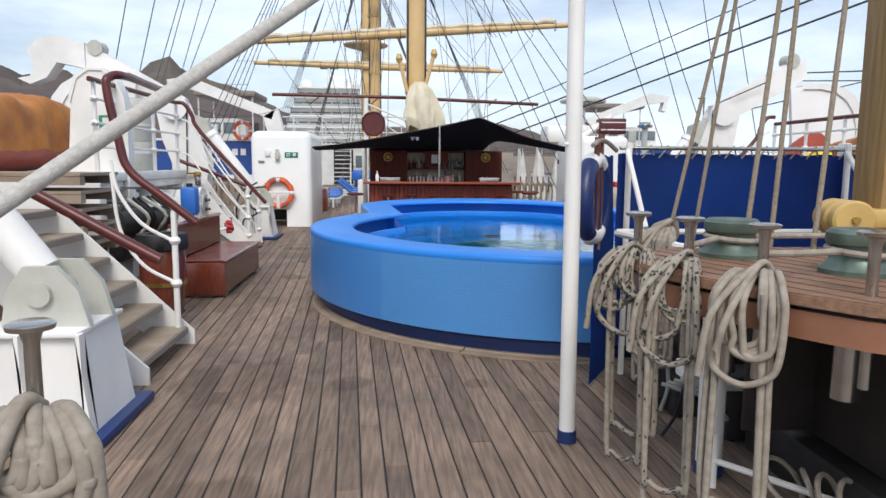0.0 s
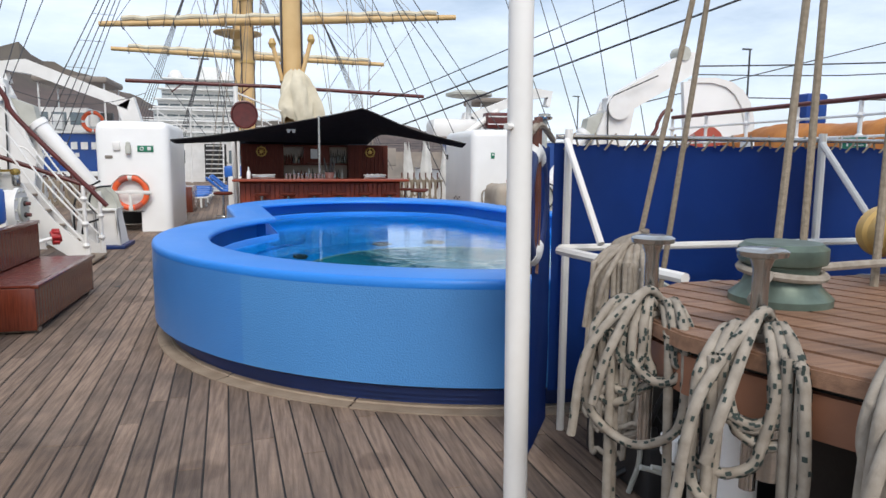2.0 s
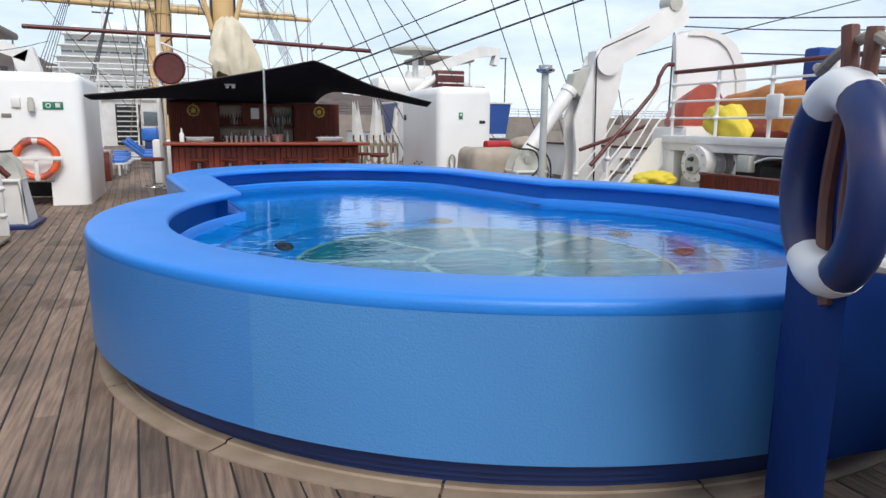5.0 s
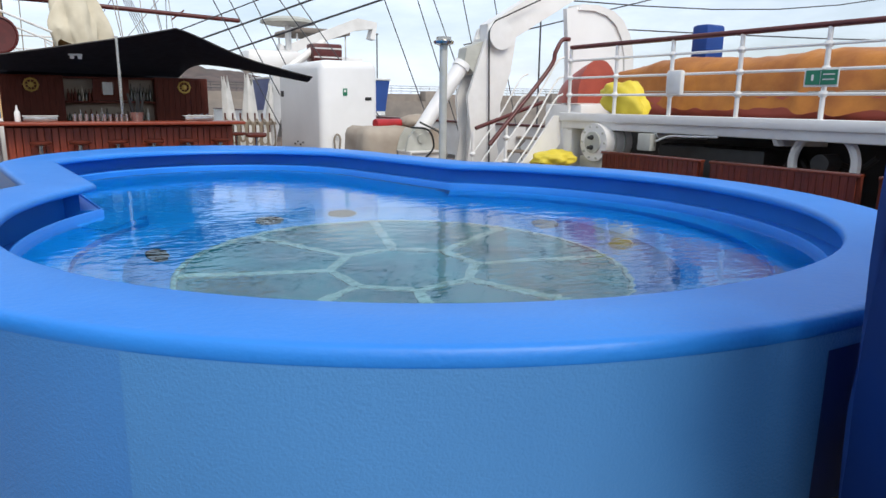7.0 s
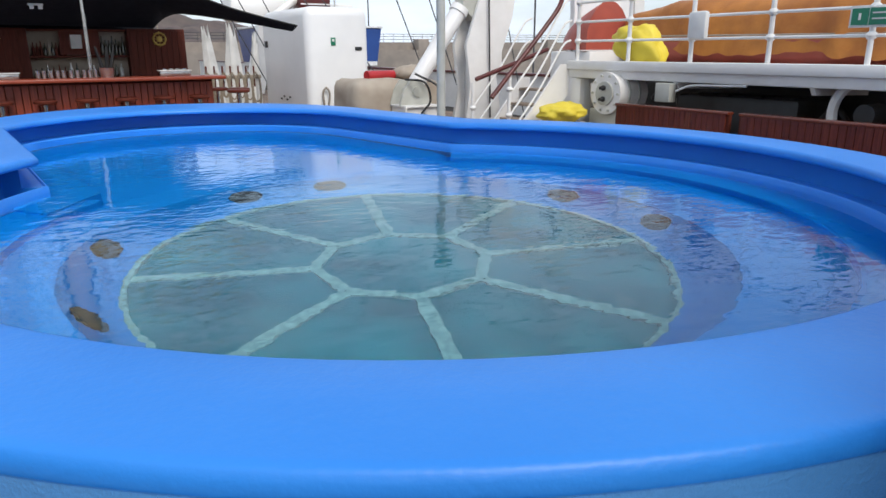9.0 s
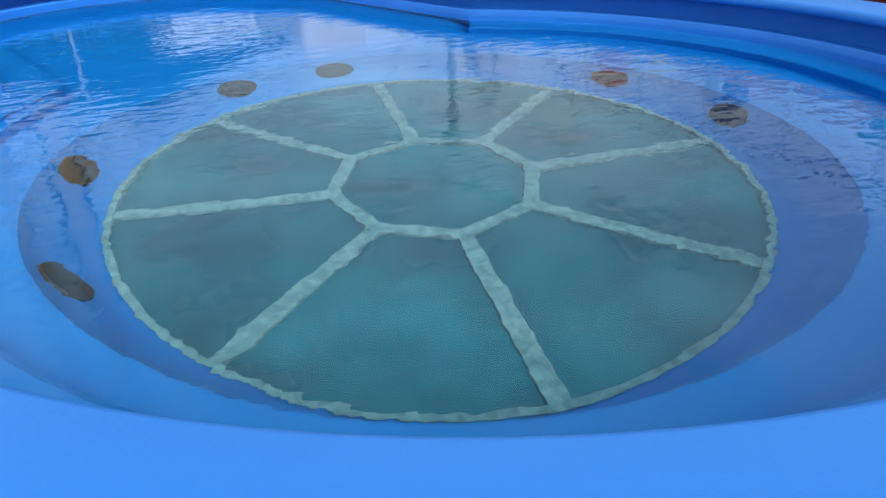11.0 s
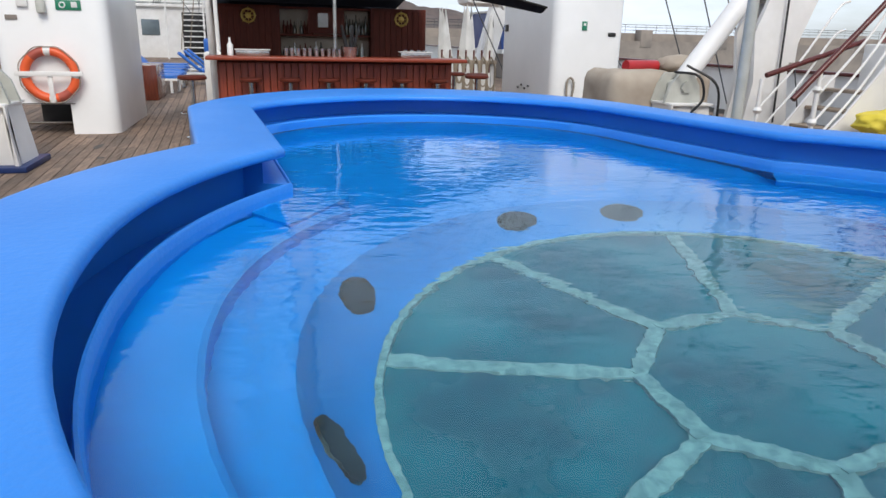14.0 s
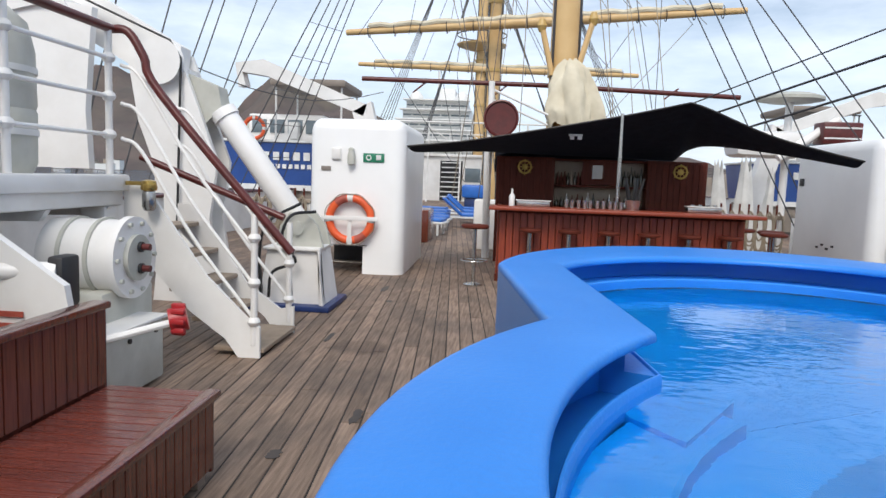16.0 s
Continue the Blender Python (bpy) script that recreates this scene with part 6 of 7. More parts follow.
mz = thing("mizzen_mast", "buff painted mizzen mast foot rising through the table", "mast")
part("mast", rod((3.44, 3.98, 0), (3.47, 4.08, 16), 0.33, 32), M_SPAR, mz)
part("plank_casing", boxes(((2.89, 3.83, 5.15), (0.09, 0.22, 7.7)), bevel=0.02), M_CASING, mz, "tan wooden casing")
blk = thing("sheave_block", "buff painted block with three large sheave cheeks", "pulley block")
for k in range(3):
    part("cheek", lathe(bmesh.new(), [(0.0, -0.03), (0.084, -0.03), (0.096, -0.018), (0.096, 0.018), (0.084, 0.03), (0.0, 0.03)], n=32, m=pose(2.67 + 0.02 * k, 3.66 + 0.095 * k, 1.345, 90, 0, -11.5)), M_BUFF, blk)
part("sheave", rod((2.67, 3.66, 1.345), (2.71, 3.85, 1.345), 0.085, 24), M_BUFF, blk)
part("axle", rod((2.662, 3.615, 1.345), (2.715, 3.90, 1.345), 0.018, 12), M_BRASS, blk)
part("strap", boxes(((2.90, 3.75, 1.345), (0.42, 0.12, 0.10)), bevel=0.02), M_BUFF, blk)
part("strap", boxes(((2.92, 3.74, 1.24), (0.07, 0.07, 0.13))), M_BUFF, blk)

RUN = (((2.20, 4.60, 1.20), (0.20, 0.03, 1.0)), ((2.34, 4.64, 0.95), (0.13, 0.02, 1.0)), ((2.25, 3.83, 1.15), (0.12, 0.08, 1.0)), ((2.42, 3.9, 1.15), (0.10, 0.10, 1.0)),
       ((2.50, 3.68, 1.15), (0.12, 0.10, 1.0)))
for (p, d) in RUN:
    single("running_line", rod(p, Vector(p) + Vector(d) * 6.5, 0.0125, 8), M_TAN, "tan running rope led up from the table", "rope", group="running lines")

settle(seen, TABLE_SPOT)
single("slanting_rope", rod((-0.70, 1.61, 0.81), (3.2, 6.47, 4.9), 0.022, 12), M_GREYROPE, "thick pale grey rope stretched slanting beside the davit", "rope")
seen = set(bpy.data.objects)
# rope and pin on the port side of the start, and the slanting rope
belaying_pin(-0.25, 2.30, 0.80, 1.23)
single("pin_block", lathe(bmesh.new(), [(0.06, 0.0), (0.06, 0.90), (0.05, 0.93)], (-0.25, 2.34, 0), 20), M_TABLE, "round wooden bollard under the steel pin", "bollard")
hank(-0.27, 2.30, 1.02, 0.30, 13, 0.22, (0.25, -0.95, 0), 0.020, False, 33, "thick grey-white rope hank on a steel pin", 0.09)
settle(seen, PORT_AFT)

# ---- masts, yards, boom, rigging ----
def mast(x, y, r, h, label):
    m = thing("mast", label, "mast", group="masts")
    part("lower_mast", rod((x, y, 0), (x + 0.05, y, h), r, 28, r * 0.72), M_SPAR, m)
    for z in (3.6, 6.4, 9.5):
        part("band", rod((x + 0.004, y, z), (x + 0.004, y, z + 0.14), r * 1.06, 28), M_BUFF, m)
    part("conduit", rod((x + r * 0.95, y - r * 0.35, 0.3), (x + r * 0.9, y - r * 0.35, h), 0.035, 8), M_WIRE, m)
    part("conduit", rod((x - r * 0.8, y - r * 0.6, 0.3), (x - r * 0.7, y - r * 0.55, h), 0.03, 8), M_WIRE, m)
    return m


m1 = mast(1.42, 22.0, 0.31, 26, "stout buff painted steel mast behind the bar")
m2 = mast(-0.30, 40.0, 0.36, 30, "tall buff painted mast further forward")
m3 = mast(-1.40, 56.0, 0.40, 30, "distant buff painted foremast")
part("top_platform", lathe(bmesh.new(), [(0.5, 10.2), (1.7, 10.55), (1.75, 10.65), (0.5, 10.7)], (-1.40, 56.0, 0), 20), M_SPAR, m3)
part("top_rail", at(ring_mesh(1.75, 0.04, 24, 6), pose(-1.40, 56, 11.3)), M_WIRE, m3)
for sx, sz in ((-0.5, 4.6), (0.55, 4.75)):
    part("block_tackle", rod((1.42 + sx, 21.75, sz), (1.42 + sx * 0.5, 21.7, sz - 1.0), 0.06, 8), M_SPAR, m1)
    part("block", lathe(bmesh.new(), [(0.06, sz - 0.12), (0.11, sz), (0.06, sz + 0.14)], (1.42 + sx, 21.75, 0), 12), M_BUFF, m1)


def yard(a, b, r, label):
    y = thing("yard", label, "yard", group="yards")
    a, b = Vector(a), Vector(b)
    n = 12
    part("spar", tube(bmesh.new(), [a.lerp(b, 0), a.lerp(b, 0.5)], r * 0.55, 14, r), M_SPAR, y)
    part("spar", tube(bmesh.new(), [a.lerp(b, 0.5), a.lerp(b, 1)], r, 14, r * 0.55), M_SPAR, y)
    sail = bmesh.new()
    pts = [a.lerp(b, 0.06 + 0.88 * k / 30) + Vector((0, -r * 0.3, r * 0.95 + 0.05 * math.sin(k * 2.2))) for k in range(31)]
    tube(sail, pts, r * 0.55, 8)
    part("furled_sail", sail, M_SAIL, y, "cream furled sail lashed on the yard")
    for k in range(14):
        p = a.lerp(b, 0.06 + 0.068 * k)
        part("gasket", at(ring_mesh(r * 1.15, 0.02, 12, 5), Matrix.Translation(p) @ (b - a).to_track_quat("Z", "Y").to_matrix().to_4x4()), M_WIRE, y)
    return y


yard((-7.1, 38.9, 7.85), (10.5, 38.3, 9.0), 0.24, "long buff yard with a furled sail")
yard((-7.0, 38.9, 10.2), (9.2, 38.5, 11.2), 0.22, "upper buff yard with a furled sail")
yard((-10.0, 55.6, 9.1), (9.4, 55.6, 8.75), 0.26, "distant buff yard with a furled sail")
bo = thing("boom", "long thin maroon boom slung across the ship", "boom")
part("spar", tube(bmesh.new(), [(-3.09, 23.05, 3.62), (1.0, 23.1, 3.58), (5.46, 23.1, 3.42)], 0.055, 10), M_MAROON, bo)
for k in range(4):
    part("strut", rod((-1.6 + 1.9 * k, 23.1, 3.58), (-1.9 + 1.9 * k, 23.1, 3.34), 0.02, 6), M_MAROON, bo)

def crease(x):
    """Triangle wave, 0 to 1, for sharp cloth folds."""
    return abs((x / math.pi) % 2 - 1)


bm = bmesh.new()
g = []
for i in range(97):
    a = 2 * math.pi * i / 96
    col = []
    for j in range(22):
        f = j / 21
        fold = 0.80 + 0.34 * crease(5 * a + 2.6 * f) + 0.26 * crease(3 * a - 4.2 * f + 1.0) + 0.22 * noise.noise(Vector((2.6 * math.cos(a), 2.6 * math.sin(a), f * 4)))
        rr = np.interp(f, [0, 0.2, 0.45, 0.7, 0.88, 1.0], [0.44, 0.50, 0.46, 0.36, 0.26, 0.10]) * fold
        low = (0.45 * noise.noise(Vector((1.6 * math.cos(a), 1.6 * math.sin(a), 7.7))) - 0.25 * crease(4 * a)) * (1 - f) ** 2
        col.append(bm.verts.new((1.66 + rr * math.cos(a) * 1.05 - 0.10 * f, 21.6 + rr * math.sin(a) * 0.7, 2.55 + 1.33 * f + low + 0.05 * crease(6 * a) * f)))
    g.append(col)
for a, b in zip(g, g[1:]):
    for j in range(21):
        bm.faces.new((a[j], b[j], b[j + 1], a[j + 1]))
single("furled_staysail", bm, M_SAIL, "cream staysail bundled and tied against the mast", "sail", smooth=24)

rg = random.Random(5)


def line_(p, q, r, mat=None, sag=0.0):
    p, q = Vector(p), Vector(q)
    pts = [p.lerp(q, k / 8) - Vector((0, 0, sag * math.sin(math.pi * k / 8))) for k in range(9)] if sag else [p, q]
    return single("rigging_line", tube(bmesh.new(), pts, r, 5), mat or M_WIRE, "taut wire and rope rigging line", "rigging", group="rigging lines")


def shrouds(mx, my, top, xs, y0, dy, n, r, rat):
    foot = []
    for k in range(n):
        f = Vector((xs, y0 + dy * k, 0.95))
        foot.append(f)
        line_(f, (mx, my, top + 0.4 * k), r)
    if rat:
        b = bmesh.new()
        for j in range(18):
            z = 0.05 + 0.045 * j
            a = foot[0].lerp(Vector((mx, my, top)), z)
            c = foot[-1].lerp(Vector((mx, my, top + 0.4 * (n - 1))), z)
            tube(b, [a, c], 0.006, 4)
        single("ratlines", b, M_WIRE, "rope ratlines across the shrouds", "rigging")


shrouds(1.42, 22, 15, -4.9, 19.2, 0.85, 5, 0.012, True)
shrouds(-0.30, 40, 17, 6.8, 36.6, 1.0, 5, 0.016, True)
shrouds(-0.30, 40, 17, -6.2, 36.6, 1.0, 5, 0.016, True)
shrouds(-1.4, 56, 17, 5.2, 53.0, 1.2, 4, 0.03, False)
shrouds(-1.4, 56, 17, -6.0, 53.0, 1.2, 4, 0.03, False)
for k in range(16):
    s = rg.choice((-1, 1))
    line_((1.42 + s * rg.uniform(0.6, 2.6), 22 + rg.uniform(-1.5, 1.0), 1.0), (1.42 + s * rg.uniform(0.1, 4.5), 22.6 + rg.uniform(0, 14), rg.uniform(9, 15)), 0.010, M_TAN if k % 3 else M_WIRE)
for k in range(18):
    x = rg.uniform(-7, 9)
    line_((x, 38.6, 8.0 + 0.05 * x), (x * 0.35 - 0.2 + rg.uniform(-1.5, 1.5), 40 + rg.uniform(-2, 2), rg.choice((1.2, 15.0))), 0.014, M_TAN if k % 2 else M_WIRE)
for k in range(10):
    x = rg.uniform(-9, 8)
    line_((x, 55.6, 9.0), (x * 0.3 - 1.4, 56, rg.choice((1.5, 16.0))), 0.02)
# stays and backstays
for p, q, r in (((2.89, 21.79, 2.3), (13.31, 0.36, 6.5), 0.020),
                ((3.73, 20.11, 2.2), (13.28, 1.59, 6.2), 0.020),
                ((2.41, 20.92, 2.4), (12.0, 10.49, 6.5), 0.013),
                ((8.22, 16.22, 0), (6.03, 19.64, 11.0), 0.011),
                ((8.9, 16.42, 0), (5.85, 19.3, 11.0), 0.011),
                ((8.68, 15.95, 0), (8.44, 20.0, 11.0), 0.011),
                ((9.97, 16.76, 0), (8.55, 18.67, 11.0), 0.011),
                ((7.9, 16.69, 0), (4.42, 18.89, 11.0), 0.011),
                ((-5.9, 17.6, 0.92), (-4.2, 19.9, 11.0), 0.013),
                ((-6.05, 18.74, 1), (-3.94, 21.98, 11.0), 0.013),
                ((-6, 19.17, 1), (-4.11, 22.63, 11.0), 0.013),
                ((-5.89, 20.01, 1), (-4.46, 25.35, 11.0), 0.013),
                ((-5.81, 19.65, 1), (-4.68, 28.37, 11.0), 0.013),
                ((-5.9, 16.4, 0.92), (-4.4, 18.2, 11.0), 0.013),
                ((5.52, 18.83, 0), (0.69, 23.14, 12.0), 0.012),
                ((5.96, 19.06, 0), (0.85, 22.61, 12.0), 0.012),
                ((6.51, 19.33, 0), (1.43, 22.21, 12.0), 0.012),
                ((7.91, 18.95, 0), (0.12, 22.77, 12.0), 0.012),
                ((8.18, 18.73, 0), (0.88, 23.08, 12.0), 0.012)):
    line_(p, q, r)
line_((8.8, 14.3, 3.35), (24, 9.0, 4.7), 0.015, None, 0.4)
line_((8.8, 14.3, 3.2), (22, 12.0, 5.0), 0.012, None, 0.6)
line_((7.2, 15.0, 2.4), (24, 14.0, 6.6), 0.012)
line_((10.0, 14.0, 2.75), (22, 6.0, 2.9), 0.012, None, 0.25)
line_((-4.2, 14.0, 3.0), (-2.4, 22.0, 3.2), 0.008, None, 0.5)

# ---- things forward of the bar ----
cv = thing("cowl_vent", "white ventilator with an oval maroon mouth on a white post", "ventilator")
part("post", rod((-0.05, 21.0, 0), (-0.05, 21.0, 3.35), 0.06, 12), M_WHITE, cv)
part("mouth", lathe(bmesh.new(), [(0.31, -0.03), (0.35, 0.0), (0.35, 0.06), (0.32, 0.07), (0.30, 0.03), (0.02, 0.02)], n=28, m=pose(0.16, 20.95, 2.62, 90) @ Matrix.Diagonal((1, 1.05, 1, 1))), M_MAROON, cv)
part("brace", rod((-0.05, 21.0, 3.2), (1.1, 21.3, 2.75), 0.025, 8), M_WHITE, cv)
part("brace", rod((-0.05, 21.0, 3.0), (1.1, 21.3, 2.55), 0.02, 8), M_WHITE, cv)
part("pedestal", boxes(((-0.05, 21.0, 0.5), (0.5, 0.5, 1.0)), bevel=0.04), M_WHITE, cv)


def fife(x, y, n, label):
    f = thing("fife_rail", label, "fife rail", group="fife rails")
    part("rail", boxes(((x, y, 0.92), (n * 0.16 + 0.1, 0.14, 0.07)), bevel=0.01), M_BEIGE, f)
    for s in (-1, 1):
        part("post", boxes(((x + s * n * 0.08, y, 0.45), (0.09, 0.09, 0.9)), bevel=0.01), M_WHITE, f)
    rr = random.Random(int(x * 10))
    for k in range(n):
        px = x - n * 0.08 + 0.16 * (k + 0.5)
        part("pin", rod((px, y, 0.72), (px, y, 1.14), 0.018, 8), M_CAB, f)
        for j in range(4):
            w = 0.05 + 0.03 * rr.random()
            lo = 0.25 + 0.3 * rr.random()
            part("rope_loop", tube(bmesh.new(), smooth_line([(px, y - 0.1, 1.02), (px + w, y - 0.13, 0.85), (px + w, y - 0.14, lo + 0.1), (px, y - 0.14, lo), (px - w, y - 0.14, lo + 0.1), (px - w, y - 0.13, 0.85), (px, y - 0.1, 1.02)], 4), 0.016, 5), M_TAN, f)
    return f


fife(4.6, 19.6, 7, "fife rail crowded with coiled ropes beside the bar")
fife(6.3, 20.6, 6, "fife rail crowded with coiled ropes forward of the locker")
fife(-3.6, 18.8, 6, "fife rail crowded with coiled ropes on the port side")
for k, (x, y, h, w) in enumerate(((4.75, 21.6, 2.0, 0.26), (5.25, 21.8, 2.1, 0.32), (5.75, 22.0, 1.9, 0.2))):
    b = bmesh.new()
    gg = []
    levels = [q / 9 for q in range(10)]
    for i in range(41):
        a = 2 * math.pi * i / 40
        gg.append([b.verts.new((x + 0.8 * w * (1.1 - 0.75 * f) * (0.8 + 0.4 * crease(5 * a + k + 2 * f)) * math.cos(a) + 0.12 * (k - 1) * f, y + w * 0.7 * (1.1 - 0.5 * f) * math.sin(a),
                                h * f * (0.82 + 0.18 * crease(3 * a)))) for f in levels])
    for p, q in zip(gg, gg[1:]):
        for j in range(9):
            b.faces.new((p[j], q[j], q[j + 1], p[j + 1]))
    single("covered_winch", b, M_SAILW, "winch under a white tied canvas cover", "winch cover", group="covered winches", smooth=26)


def lounger(x, y, rz):
    s = thing("sun_lounger", "white sun lounger with a folded blue mattress", "sun lounger", (x, y, 0), group="sun loungers", rz=rz)
    part("frame", boxes(((0, 0, 0.30), (0.62, 1.9, 0.05)), bevel=0.01), M_SIGNW, s)
    for i in (-1, 1):
        for j in (-1, 1):
            part("leg", boxes(((0.27 * i, 0.8 * j, 0.14), (0.05, 0.05, 0.28))), M_SIGNW, s)
    part("mattress", boxes(((0, -0.3, 0.37), (0.56, 1.2, 0.09)), bevel=0.03), M_CHAIRBLUE, s)
    back = part("backrest", at(boxes(((0, 0.35, 0), (0.56, 0.7, 0.08)), bevel=0.03), pose(0, 0.3, 0.36, 42)), M_CHAIRBLUE, s)
    return s


l0 = lounger(-2.0, 24.0, 80)
for x, y, rz in ((-2.0, 25.2, 85), (-2.1, 26.6, 80), (-2.2, 28.2, 82), (-2.4, 30.0, 80), (-0.55, 26.6, 100), (-0.6, 28.6, 98), (-0.7, 30.6, 100)):
    copy_thing(l0, pose(x, y, 0, 0, 0, rz))
single("wooden_locker", boxes(((-1.55, 22.3, 0.35), (0.5, 1.2, 0.7)), bevel=0.02), M_MAHOG, "varnished wooden deck box beside the walkway", "box")
tub = thing("blue_tub", "round blue deck tub on a dark stand", "tub")
part("tub", boxes(((-0.75, 33.5, 0.9), (0.9, 0.9, 0.5)), bevel=0.08), M_CHAIRBLUE, tub)
part("stand", boxes(((-0.75, 33.5, 0.32), (0.7, 0.7, 0.66)), bevel=0.03), M_NAVY, tub)

# forward deckhouse with its stair
dh = thing("deckhouse", "white forward deckhouse with dark openings, rails and a central stair", "deckhouse", kind="structure")
part("wall", boxes(((-1.2, 47.4, 1.3), (13, 0.3, 2.6))), M_WHITE, dh)
part("upper_deck", boxes(((-1.2, 49.4, 2.66), (13.6, 4.6, 0.16)), bevel=0.03), M_WHITE, dh)
for k in range(7):
    x = -6.6 + 1.75 * k
    if abs(x + 2.6) > 0.7:
        part("window", boxes(((x, 47.23, 1.55), (0.9, 0.04, 0.8)), bevel=0.02), M_WINDOW, dh)
part("stair_opening", boxes(((-2.6, 47.23, 1.2), (1.3, 0.05, 2.3))), M_DARK, dh)
for k in range(8):
    part("step", boxes(((-2.6, 46.3 + 0.13 * k, 0.28 + 0.28 * k), (1.1, 0.24, 0.06))), M_SIGNW, dh)
b = bmesh.new()
for z in (3.1, 3.5, 3.9):
    tube(b, [(-7.8, 47.2, z), (5.4, 47.2, z)], 0.03, 6)
for k in range(14):
    tube(b, [(-7.8 + 1.01 * k, 47.2, 2.7), (-7.8 + 1.01 * k, 47.2, 3.95)], 0.03, 6)
part("railing", b, M_WHITE, dh)
b = bmesh.new()
for k in range(6):
    x = -5.6 + 1.8 * k
    tube(b, [(x, 45.0, 0.0), (x + 0.05, 45.0, 4.4)], 0.05, 6)
    tube(b, [(x, 45.0, 4.2), (x + 1.6, 45.0, 3.1)], 0.035, 6)
tube(b, [(-5.8, 45, 4.4), (4.0, 45, 4.4)], 0.05, 6)
tube(b, [(-5.8, 45, 3.1), (4.0, 45, 3.1)], 0.04, 6)
part("awning_frame", b, M_WHITE, dh)


# moored tenders either side
def tender(cx, cy, d, label):
    t = thing("tender_boat", label, "boat", group="tenders")
    b = bmesh.new()
    prism(b, [(cx - 2.1, 1.0), (cx + 2.1, 1.0), (cx + 2.3, 2.25), (cx - 2.3, 2.25)], 4.0, upright(cy, 4.0))
    part("hull", b, M_HULLBLUE, t, "deep blue hull")
    part("gunwale", boxes(((cx, cy + 2, 2.30), (4.7, 4.1, 0.08)), bevel=0.02), M_SIGNW, t)
    part("boot_stripe", boxes(((cx, cy + 2, 0.93), (4.16, 4.02, 0.16))), M_SIGNW, t)
    part("cabin", boxes(((cx - d * 0.4, cy + 2.2, 2.75), (2.4, 2.4, 0.85)), bevel=0.06), M_WHITE, t)
    for k in range(4):
        part("window", boxes(((cx - d * 0.4 - 0.85 + 0.57 * k, cy + 0.98, 2.80), (0.46, 0.03, 0.42)), bevel=0.01), M_WINDOW, t)
    part("roof", boxes(((cx + d * 0.5, cy + 1.4, 4.05), (2.3, 2.6, 0.22)), bevel=0.08), M_WALL, t, "grey canopy roof")
    for i in (-1, 1):
        for j in (0, 1):
            part("roof_post", rod((cx + d * 0.5 + i * 1.0, cy + 0.3 + j * 2.2, 2.3), (cx + d * 0.5 + i * 1.0, cy + 0.3 + j * 2.2, 4.0), 0.03, 6), M_SIGNW, t)
    part("hull_line", boxes(((cx, cy + 2, 0.45), (4.0, 3.8, 0.9))), M_WALL, t)
    rr = random.Random(int(cx))
    for k in range(9):
        part("name_bar", boxes(((cx - 1.3 + 0.31 * k, cy - 0.035, 1.86), (0.17 + 0.05 * rr.random(), 0.03, 0.24))), M_SIGNW, t)
    for k in range(7):
        part("name_bar", boxes(((cx - 0.5 + 0.19 * k, cy - 0.035, 1.56), (0.12, 0.03, 0.13))), M_SIGNW, t)
    for k in range(7):
        part("deck_gear", boxes(((cx - 1.6 + 0.5 * k, cy + 0.5 + rr.random(), 2.55 + 0.3 * rr.random()), (0.25 + 0.2 * rr.random(), 0.3, 0.3 + 0.3 * rr.random())), bevel=0.03), rr.choice((M_DARK, M_SIGNW, M_RED, M_GREYW)), t)
    arm = [(cx + d * 2.6, 3.3), (cx + d * 2.5, 3.0), (cx - d * 0.2, 4.0), (cx - d * 0.9, 4.1), (cx - d * 0.8, 3.75), (cx - d * 1.0, 3.7), (cx - d * 1.1, 4.35), (cx - d * 0.3, 4.45)]
    part("davit_arm", prism(bmesh.new(), arm, 0.4, upright(cy - 1.4, 0.4)), M_WHITE, t)
    part("davit_leg", prism(bmesh.new(), [(cx + d * 2.7, 3.4), (cx + d * 2.2, 3.1), (cx + d * 3.0, 0.0), (cx + d * 3.6, 0.0)], 0.4, upright(cy - 1.4, 0.4)), M_WHITE, t)
    return t


tender(-6.1, 27.2, 1, "blue-hulled tender with grey canopy in its port davits")
tb2 = tender(11.2, 30.5, -1, "blue-hulled tender with grey canopy in its starboard davits")
for x, z in ((-7.1, 2.65), (-4.9, 2.65)):
    lifebuoy(pose(x, 27.05, z, 90), 0.30, 0.06, M_ORANGE, M_SIGNW, "orange lifebuoy on the rail of the moored tender", 0.13)
rf = thing("life_raft", "maroon life-raft box with white stripes on a stand", "life raft")
part("case", boxes(((8.6, 25.2, 2.85), (0.95, 0.6, 0.55)), bevel=0.05), M_MAROON, rf)
for z in (2.72, 2.98):
    part("stripe", boxes(((8.6, 24.89, z), (0.9, 0.012, 0.04))), M_SIGNW, rf)
part("stand", rod((8.6, 25.2, 0), (8.6, 25.2, 2.6), 0.08, 8), M_WHITE, rf)
part("arm", rod((7.2, 25.2, 2.2), (8.6, 25.2, 3.2), 0.12, 10), M_WHITE, rf)
lr = thing("radar_top", "flat grey canopy top on a white post", "canopy")
part("disc", lathe(bmesh.new(), [(0.6, 3.75), (0.85, 3.8), (0.85, 3.88), (0.55, 3.98)], (7.9, 26.5, 0), 24), M_GREYW, lr)
part("post", rod((7.9, 26.5, 0), (7.9, 26.5, 3.8), 0.10, 10), M_WHITE, lr)
part("boat_body", boxes(((7.3, 26.5, 2.6), (1.8, 1.2, 0.7)), bevel=0.2), M_GELCOAT, lr)


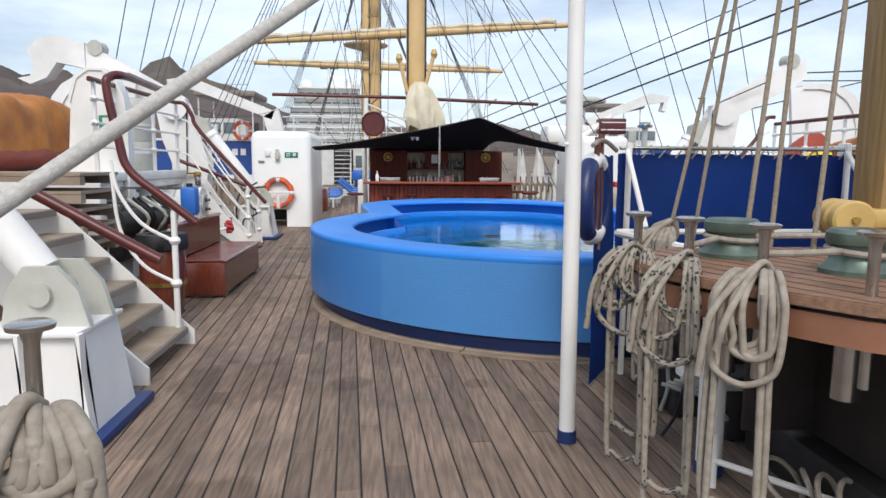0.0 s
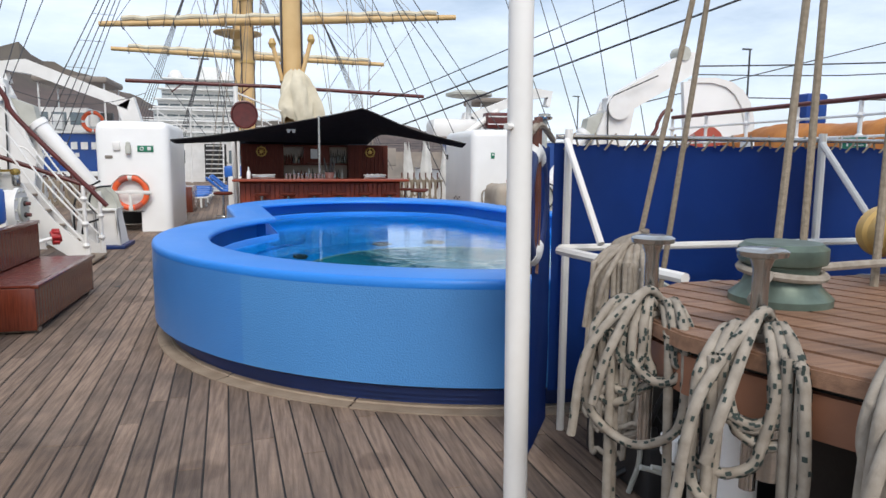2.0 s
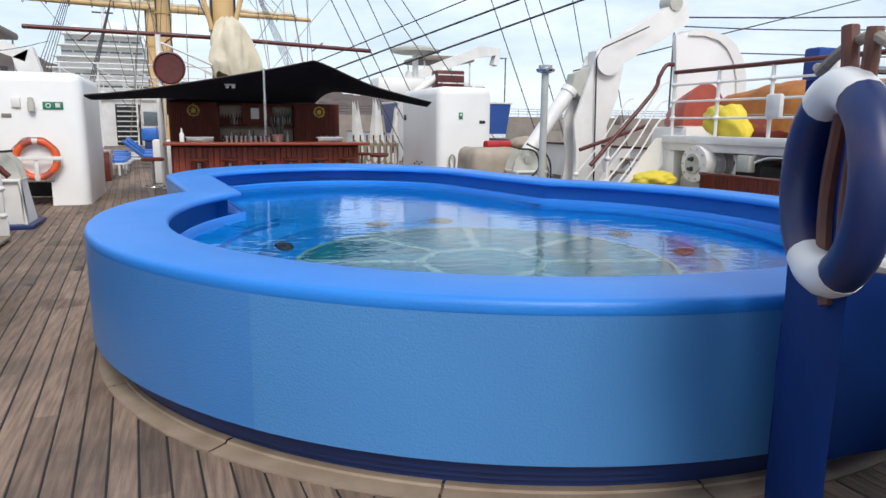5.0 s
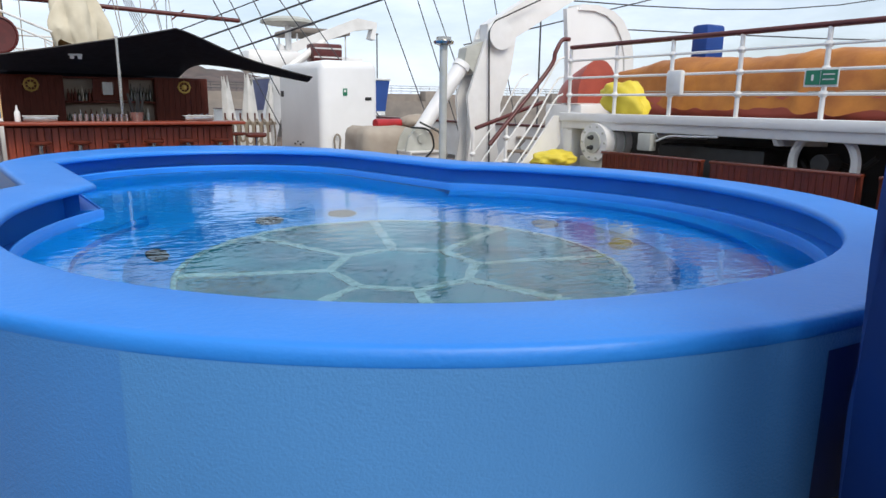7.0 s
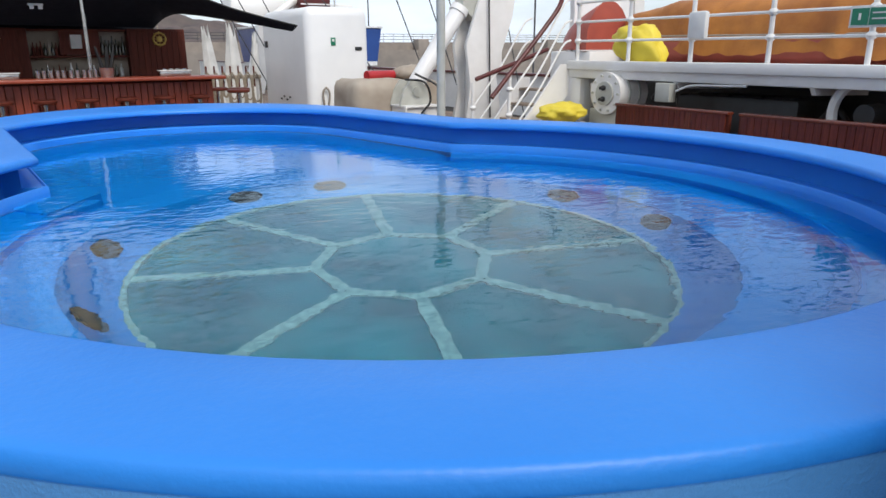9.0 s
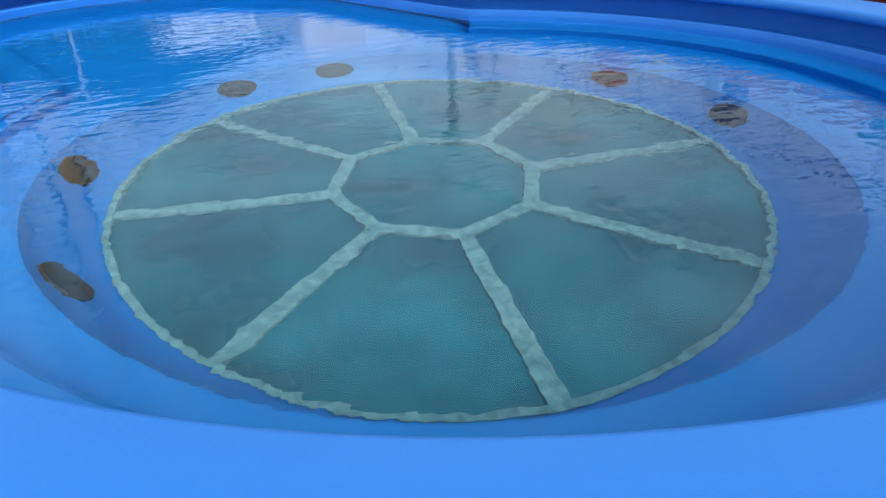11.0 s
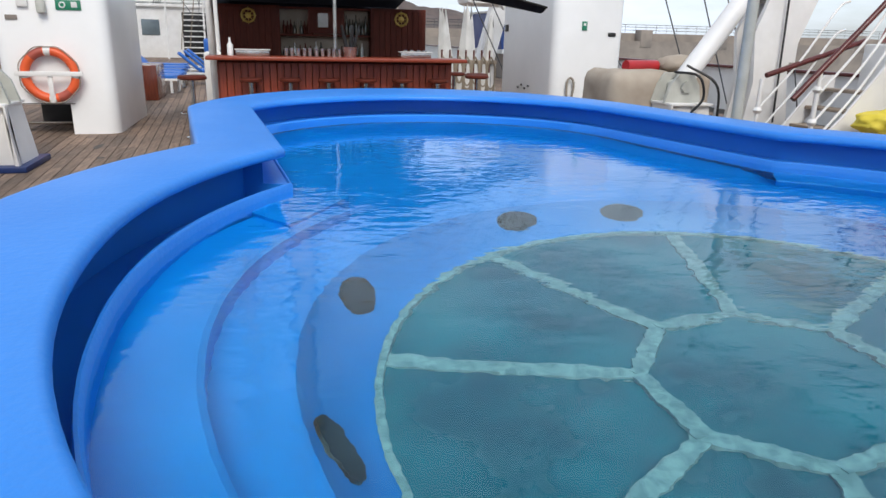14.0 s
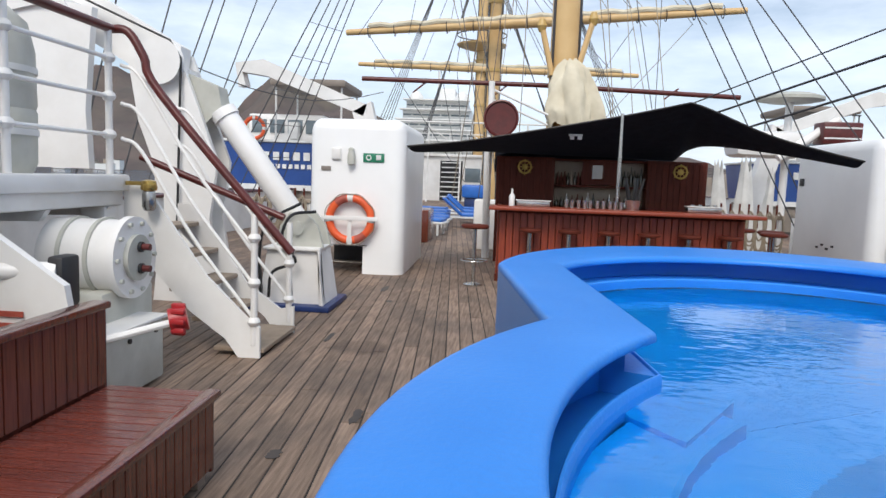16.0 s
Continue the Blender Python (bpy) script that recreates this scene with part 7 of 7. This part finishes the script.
# big white ship across the harbour
def liner(cx, cy, w, label):
    s = thing("cruise_ship", label, "ship")
    part("hull", boxes(((cx, cy + 40, 0.0), (w * 1.25, 80, 9.0)), bevel=0.6), M_SIGNW, s)
    z, ww = 4.5, w * 1.2
    for k in range(6):
        part("deck_tier", boxes(((cx, cy + 40 + k * 2, z + 1.15), (ww, 70, 2.3)), bevel=0.12), M_SIGNW, s)
        n = 7
        for j in range(n):
            part("window", boxes(((cx - ww / 2 + (j + 0.5) * ww / n, cy + 5 + 2 * k - 0.02, z + 1.25), (ww / n * 0.86, 0.1, 0.34))), M_WINDOW, s)
        part("deck_edge", boxes(((cx, cy + 3.6 + 2 * k, z + 2.3), (ww * 1.06, 3.2, 0.22))), M_WHITE, s)
        z, ww = z + 2.35, ww * 0.93
    part("funnel", boxes(((cx, cy + 44, z + 3), (w * 0.3, 8, 6)), bevel=0.5), M_SIGNW, s)
    for sx in (-0.32, 0.32):
        part("dome", lathe(bmesh.new(), [(1.6, 0), (1.7, 1.2), (1.1, 2.3), (0.1, 2.7)], (cx + sx * w, cy + 20, z), 18), M_SIGNW, s)
    part("mast", rod((cx, cy + 18, z), (cx, cy + 18, z + 7), 0.3, 8), M_SIGNW, s)
    part("crossbar", boxes(((cx, cy + 18, z + 5), (4, 0.3, 0.3))), M_WIRE, s)
    return s


liner(-14.5, 150, 17, "large white cruise ship moored across the harbour")
hx = random.Random(8)
for k in range(26):
    az = radians(hx.uniform(-34, 6))
    d = hx.uniform(640, 800)
    w, h = hx.uniform(6, 16), hx.uniform(4, 10)
    hs = thing("harbour_building", "small pale building on the far shore", "building", (d * math.sin(az), d * math.cos(az), -3.5), group="far buildings")
    part("wall", boxes(((0, 0, h / 2), (w, 8, h))), M_SIGNW if k % 2 else M_BEIGE, hs)
    part("roof", boxes(((0, 0, h + 0.2), (w * 1.05, 8.4, 0.4))), M_WALL, hs)
for x, y, h in ((57.0, 75, 16.9), (52, 112, 14.4)):
    lp = thing("quay_lamp", "tall dark quay lamp post", "street lamp", (x, y, -2), group="quay lamps")
    part("column", rod((0, 0, 0), (0, 0, h), 0.11, 8), M_WIRE, lp)
    part("head", boxes(((-0.4, 0, h), (1.2, 0.3, 0.16))), M_WIRE, lp)

# ---- deck planks: the nearest ones as parts, the rest joined ----
def plank_mesh(length):
    bm = bmesh.new()
    box(bm, (0, length / 2, -0.012), (PW - GAP, length - 0.006, 0.024))
    top = [e for e in bm.edges if all(v.co.z > -0.001 for v in e.verts)]
    bmesh.ops.bevel(bm, geom=top, offset=0.003, segments=1, affect="EDGES")
    me = bpy.data.meshes.new("plank")
    bm.to_mesh(me)
    bm.free()
    me.materials.append(M_TEAK)
    return me


AXIS = Matrix.Rotation(radians(3.6), 4, "Z")
LENGTHS = (1.6, 2.2, 2.9, 3.6)
MESHES = {n: plank_mesh(n) for n in LENGTHS}
rng = random.Random(7)
verts, faces, near = [], [], 0
x0, x1 = -5.2, 11.0
cols = int((x1 - x0) / PW)
for i in range(cols):
    x = x0 + (i + 0.5) * PW
    y = -8.4 - rng.random() * 3.0
    y_end = 76 - abs(x - 4.4) ** 2 * 0.5
    wx0 = (AXIS @ Vector((x, 6.5, 0))).x
    wx1 = (AXIS @ Vector((x, 10.1, 0))).x
    over = wx0 > HOLE[0] - 0.08 and wx1 < HOLE[1] + 0.08
    while y < y_end:
        n = rng.choice(LENGTHS)
        if over and y < 6.32 and y + n > 6.32:
            n = 6.32 - y
        elif over and 6.31 <= y < 10.1:
            y = 10.2
            continue
        is_near = -1.6 < x < 3.6 and y + n > 0.6 and y < 11.5 and near < 300 and n in MESHES
        if y > -8.5 and n > 0.02:
            if is_near:
                ob = new("plank", MESHES[n])
                ob.parent = floor
                ob.matrix_basis = AXIS @ Matrix.Translation((x, y, rng.uniform(-0.0015, 0.0008)))
                near += 1
            else:
                k, w = len(verts), (PW - GAP) / 2
                verts += [(x - w, y, 0), (x + w, y, 0), (x + w, y + n - 0.006, 0), (x - w, y + n - 0.006, 0),
                          (x - w, y, -0.008), (x + w, y, -0.008), (x + w, y + n - 0.006, -0.008), (x - w, y + n - 0.006, -0.008)]
                faces += [(k, k + 1, k + 2, k + 3), (k, k + 4, k + 5, k + 1), (k + 1, k + 5, k + 6, k + 2), (k + 3, k + 2, k + 6, k + 7), (k, k + 3, k + 7, k + 4)]
        y += n
me = bpy.data.meshes.new("far_planks")
me.from_pydata([tuple(AXIS @ Vector(v)) for v in verts], [], faces)
me.materials.append(M_TEAK)
far_planks = new("far_planks", me)
far_planks.parent = floor
tagged(far_planks, kind="stuff")

# small dark worn patches on the planks
M_WORN = pbr("dark_worn_spot", (0.035, 0.028, 0.025), (0.06, 0.048, 0.04), 20, 0.6)
rp = random.Random(4)
for x, y, w, h in ((-1.20, 15.55, 0.10, 0.55), (-1.02, 14.7, 0.09, 0.14), (-0.62, 11.0, 0.07, 0.30), (-0.92, 10.4, 0.09, 0.16), (-1.25, 12.9, 0.06, 0.4), (0.2, 3.1, 0.03, 0.10), (0.9, 3.4, 0.03, 0.08)):
    ring = [(x + w * math.cos(a) * rp.uniform(0.6, 1.1) / 2, y + h * math.sin(a) * rp.uniform(0.6, 1.1) / 2) for a in [k * math.pi / 8 for k in range(16)]]
    ob = part("worn_spot", prism(bmesh.new(), ring, 0.0022, pose(0, 0, 0.0006)), M_WORN, floor, "dark worn spot", smooth=None)
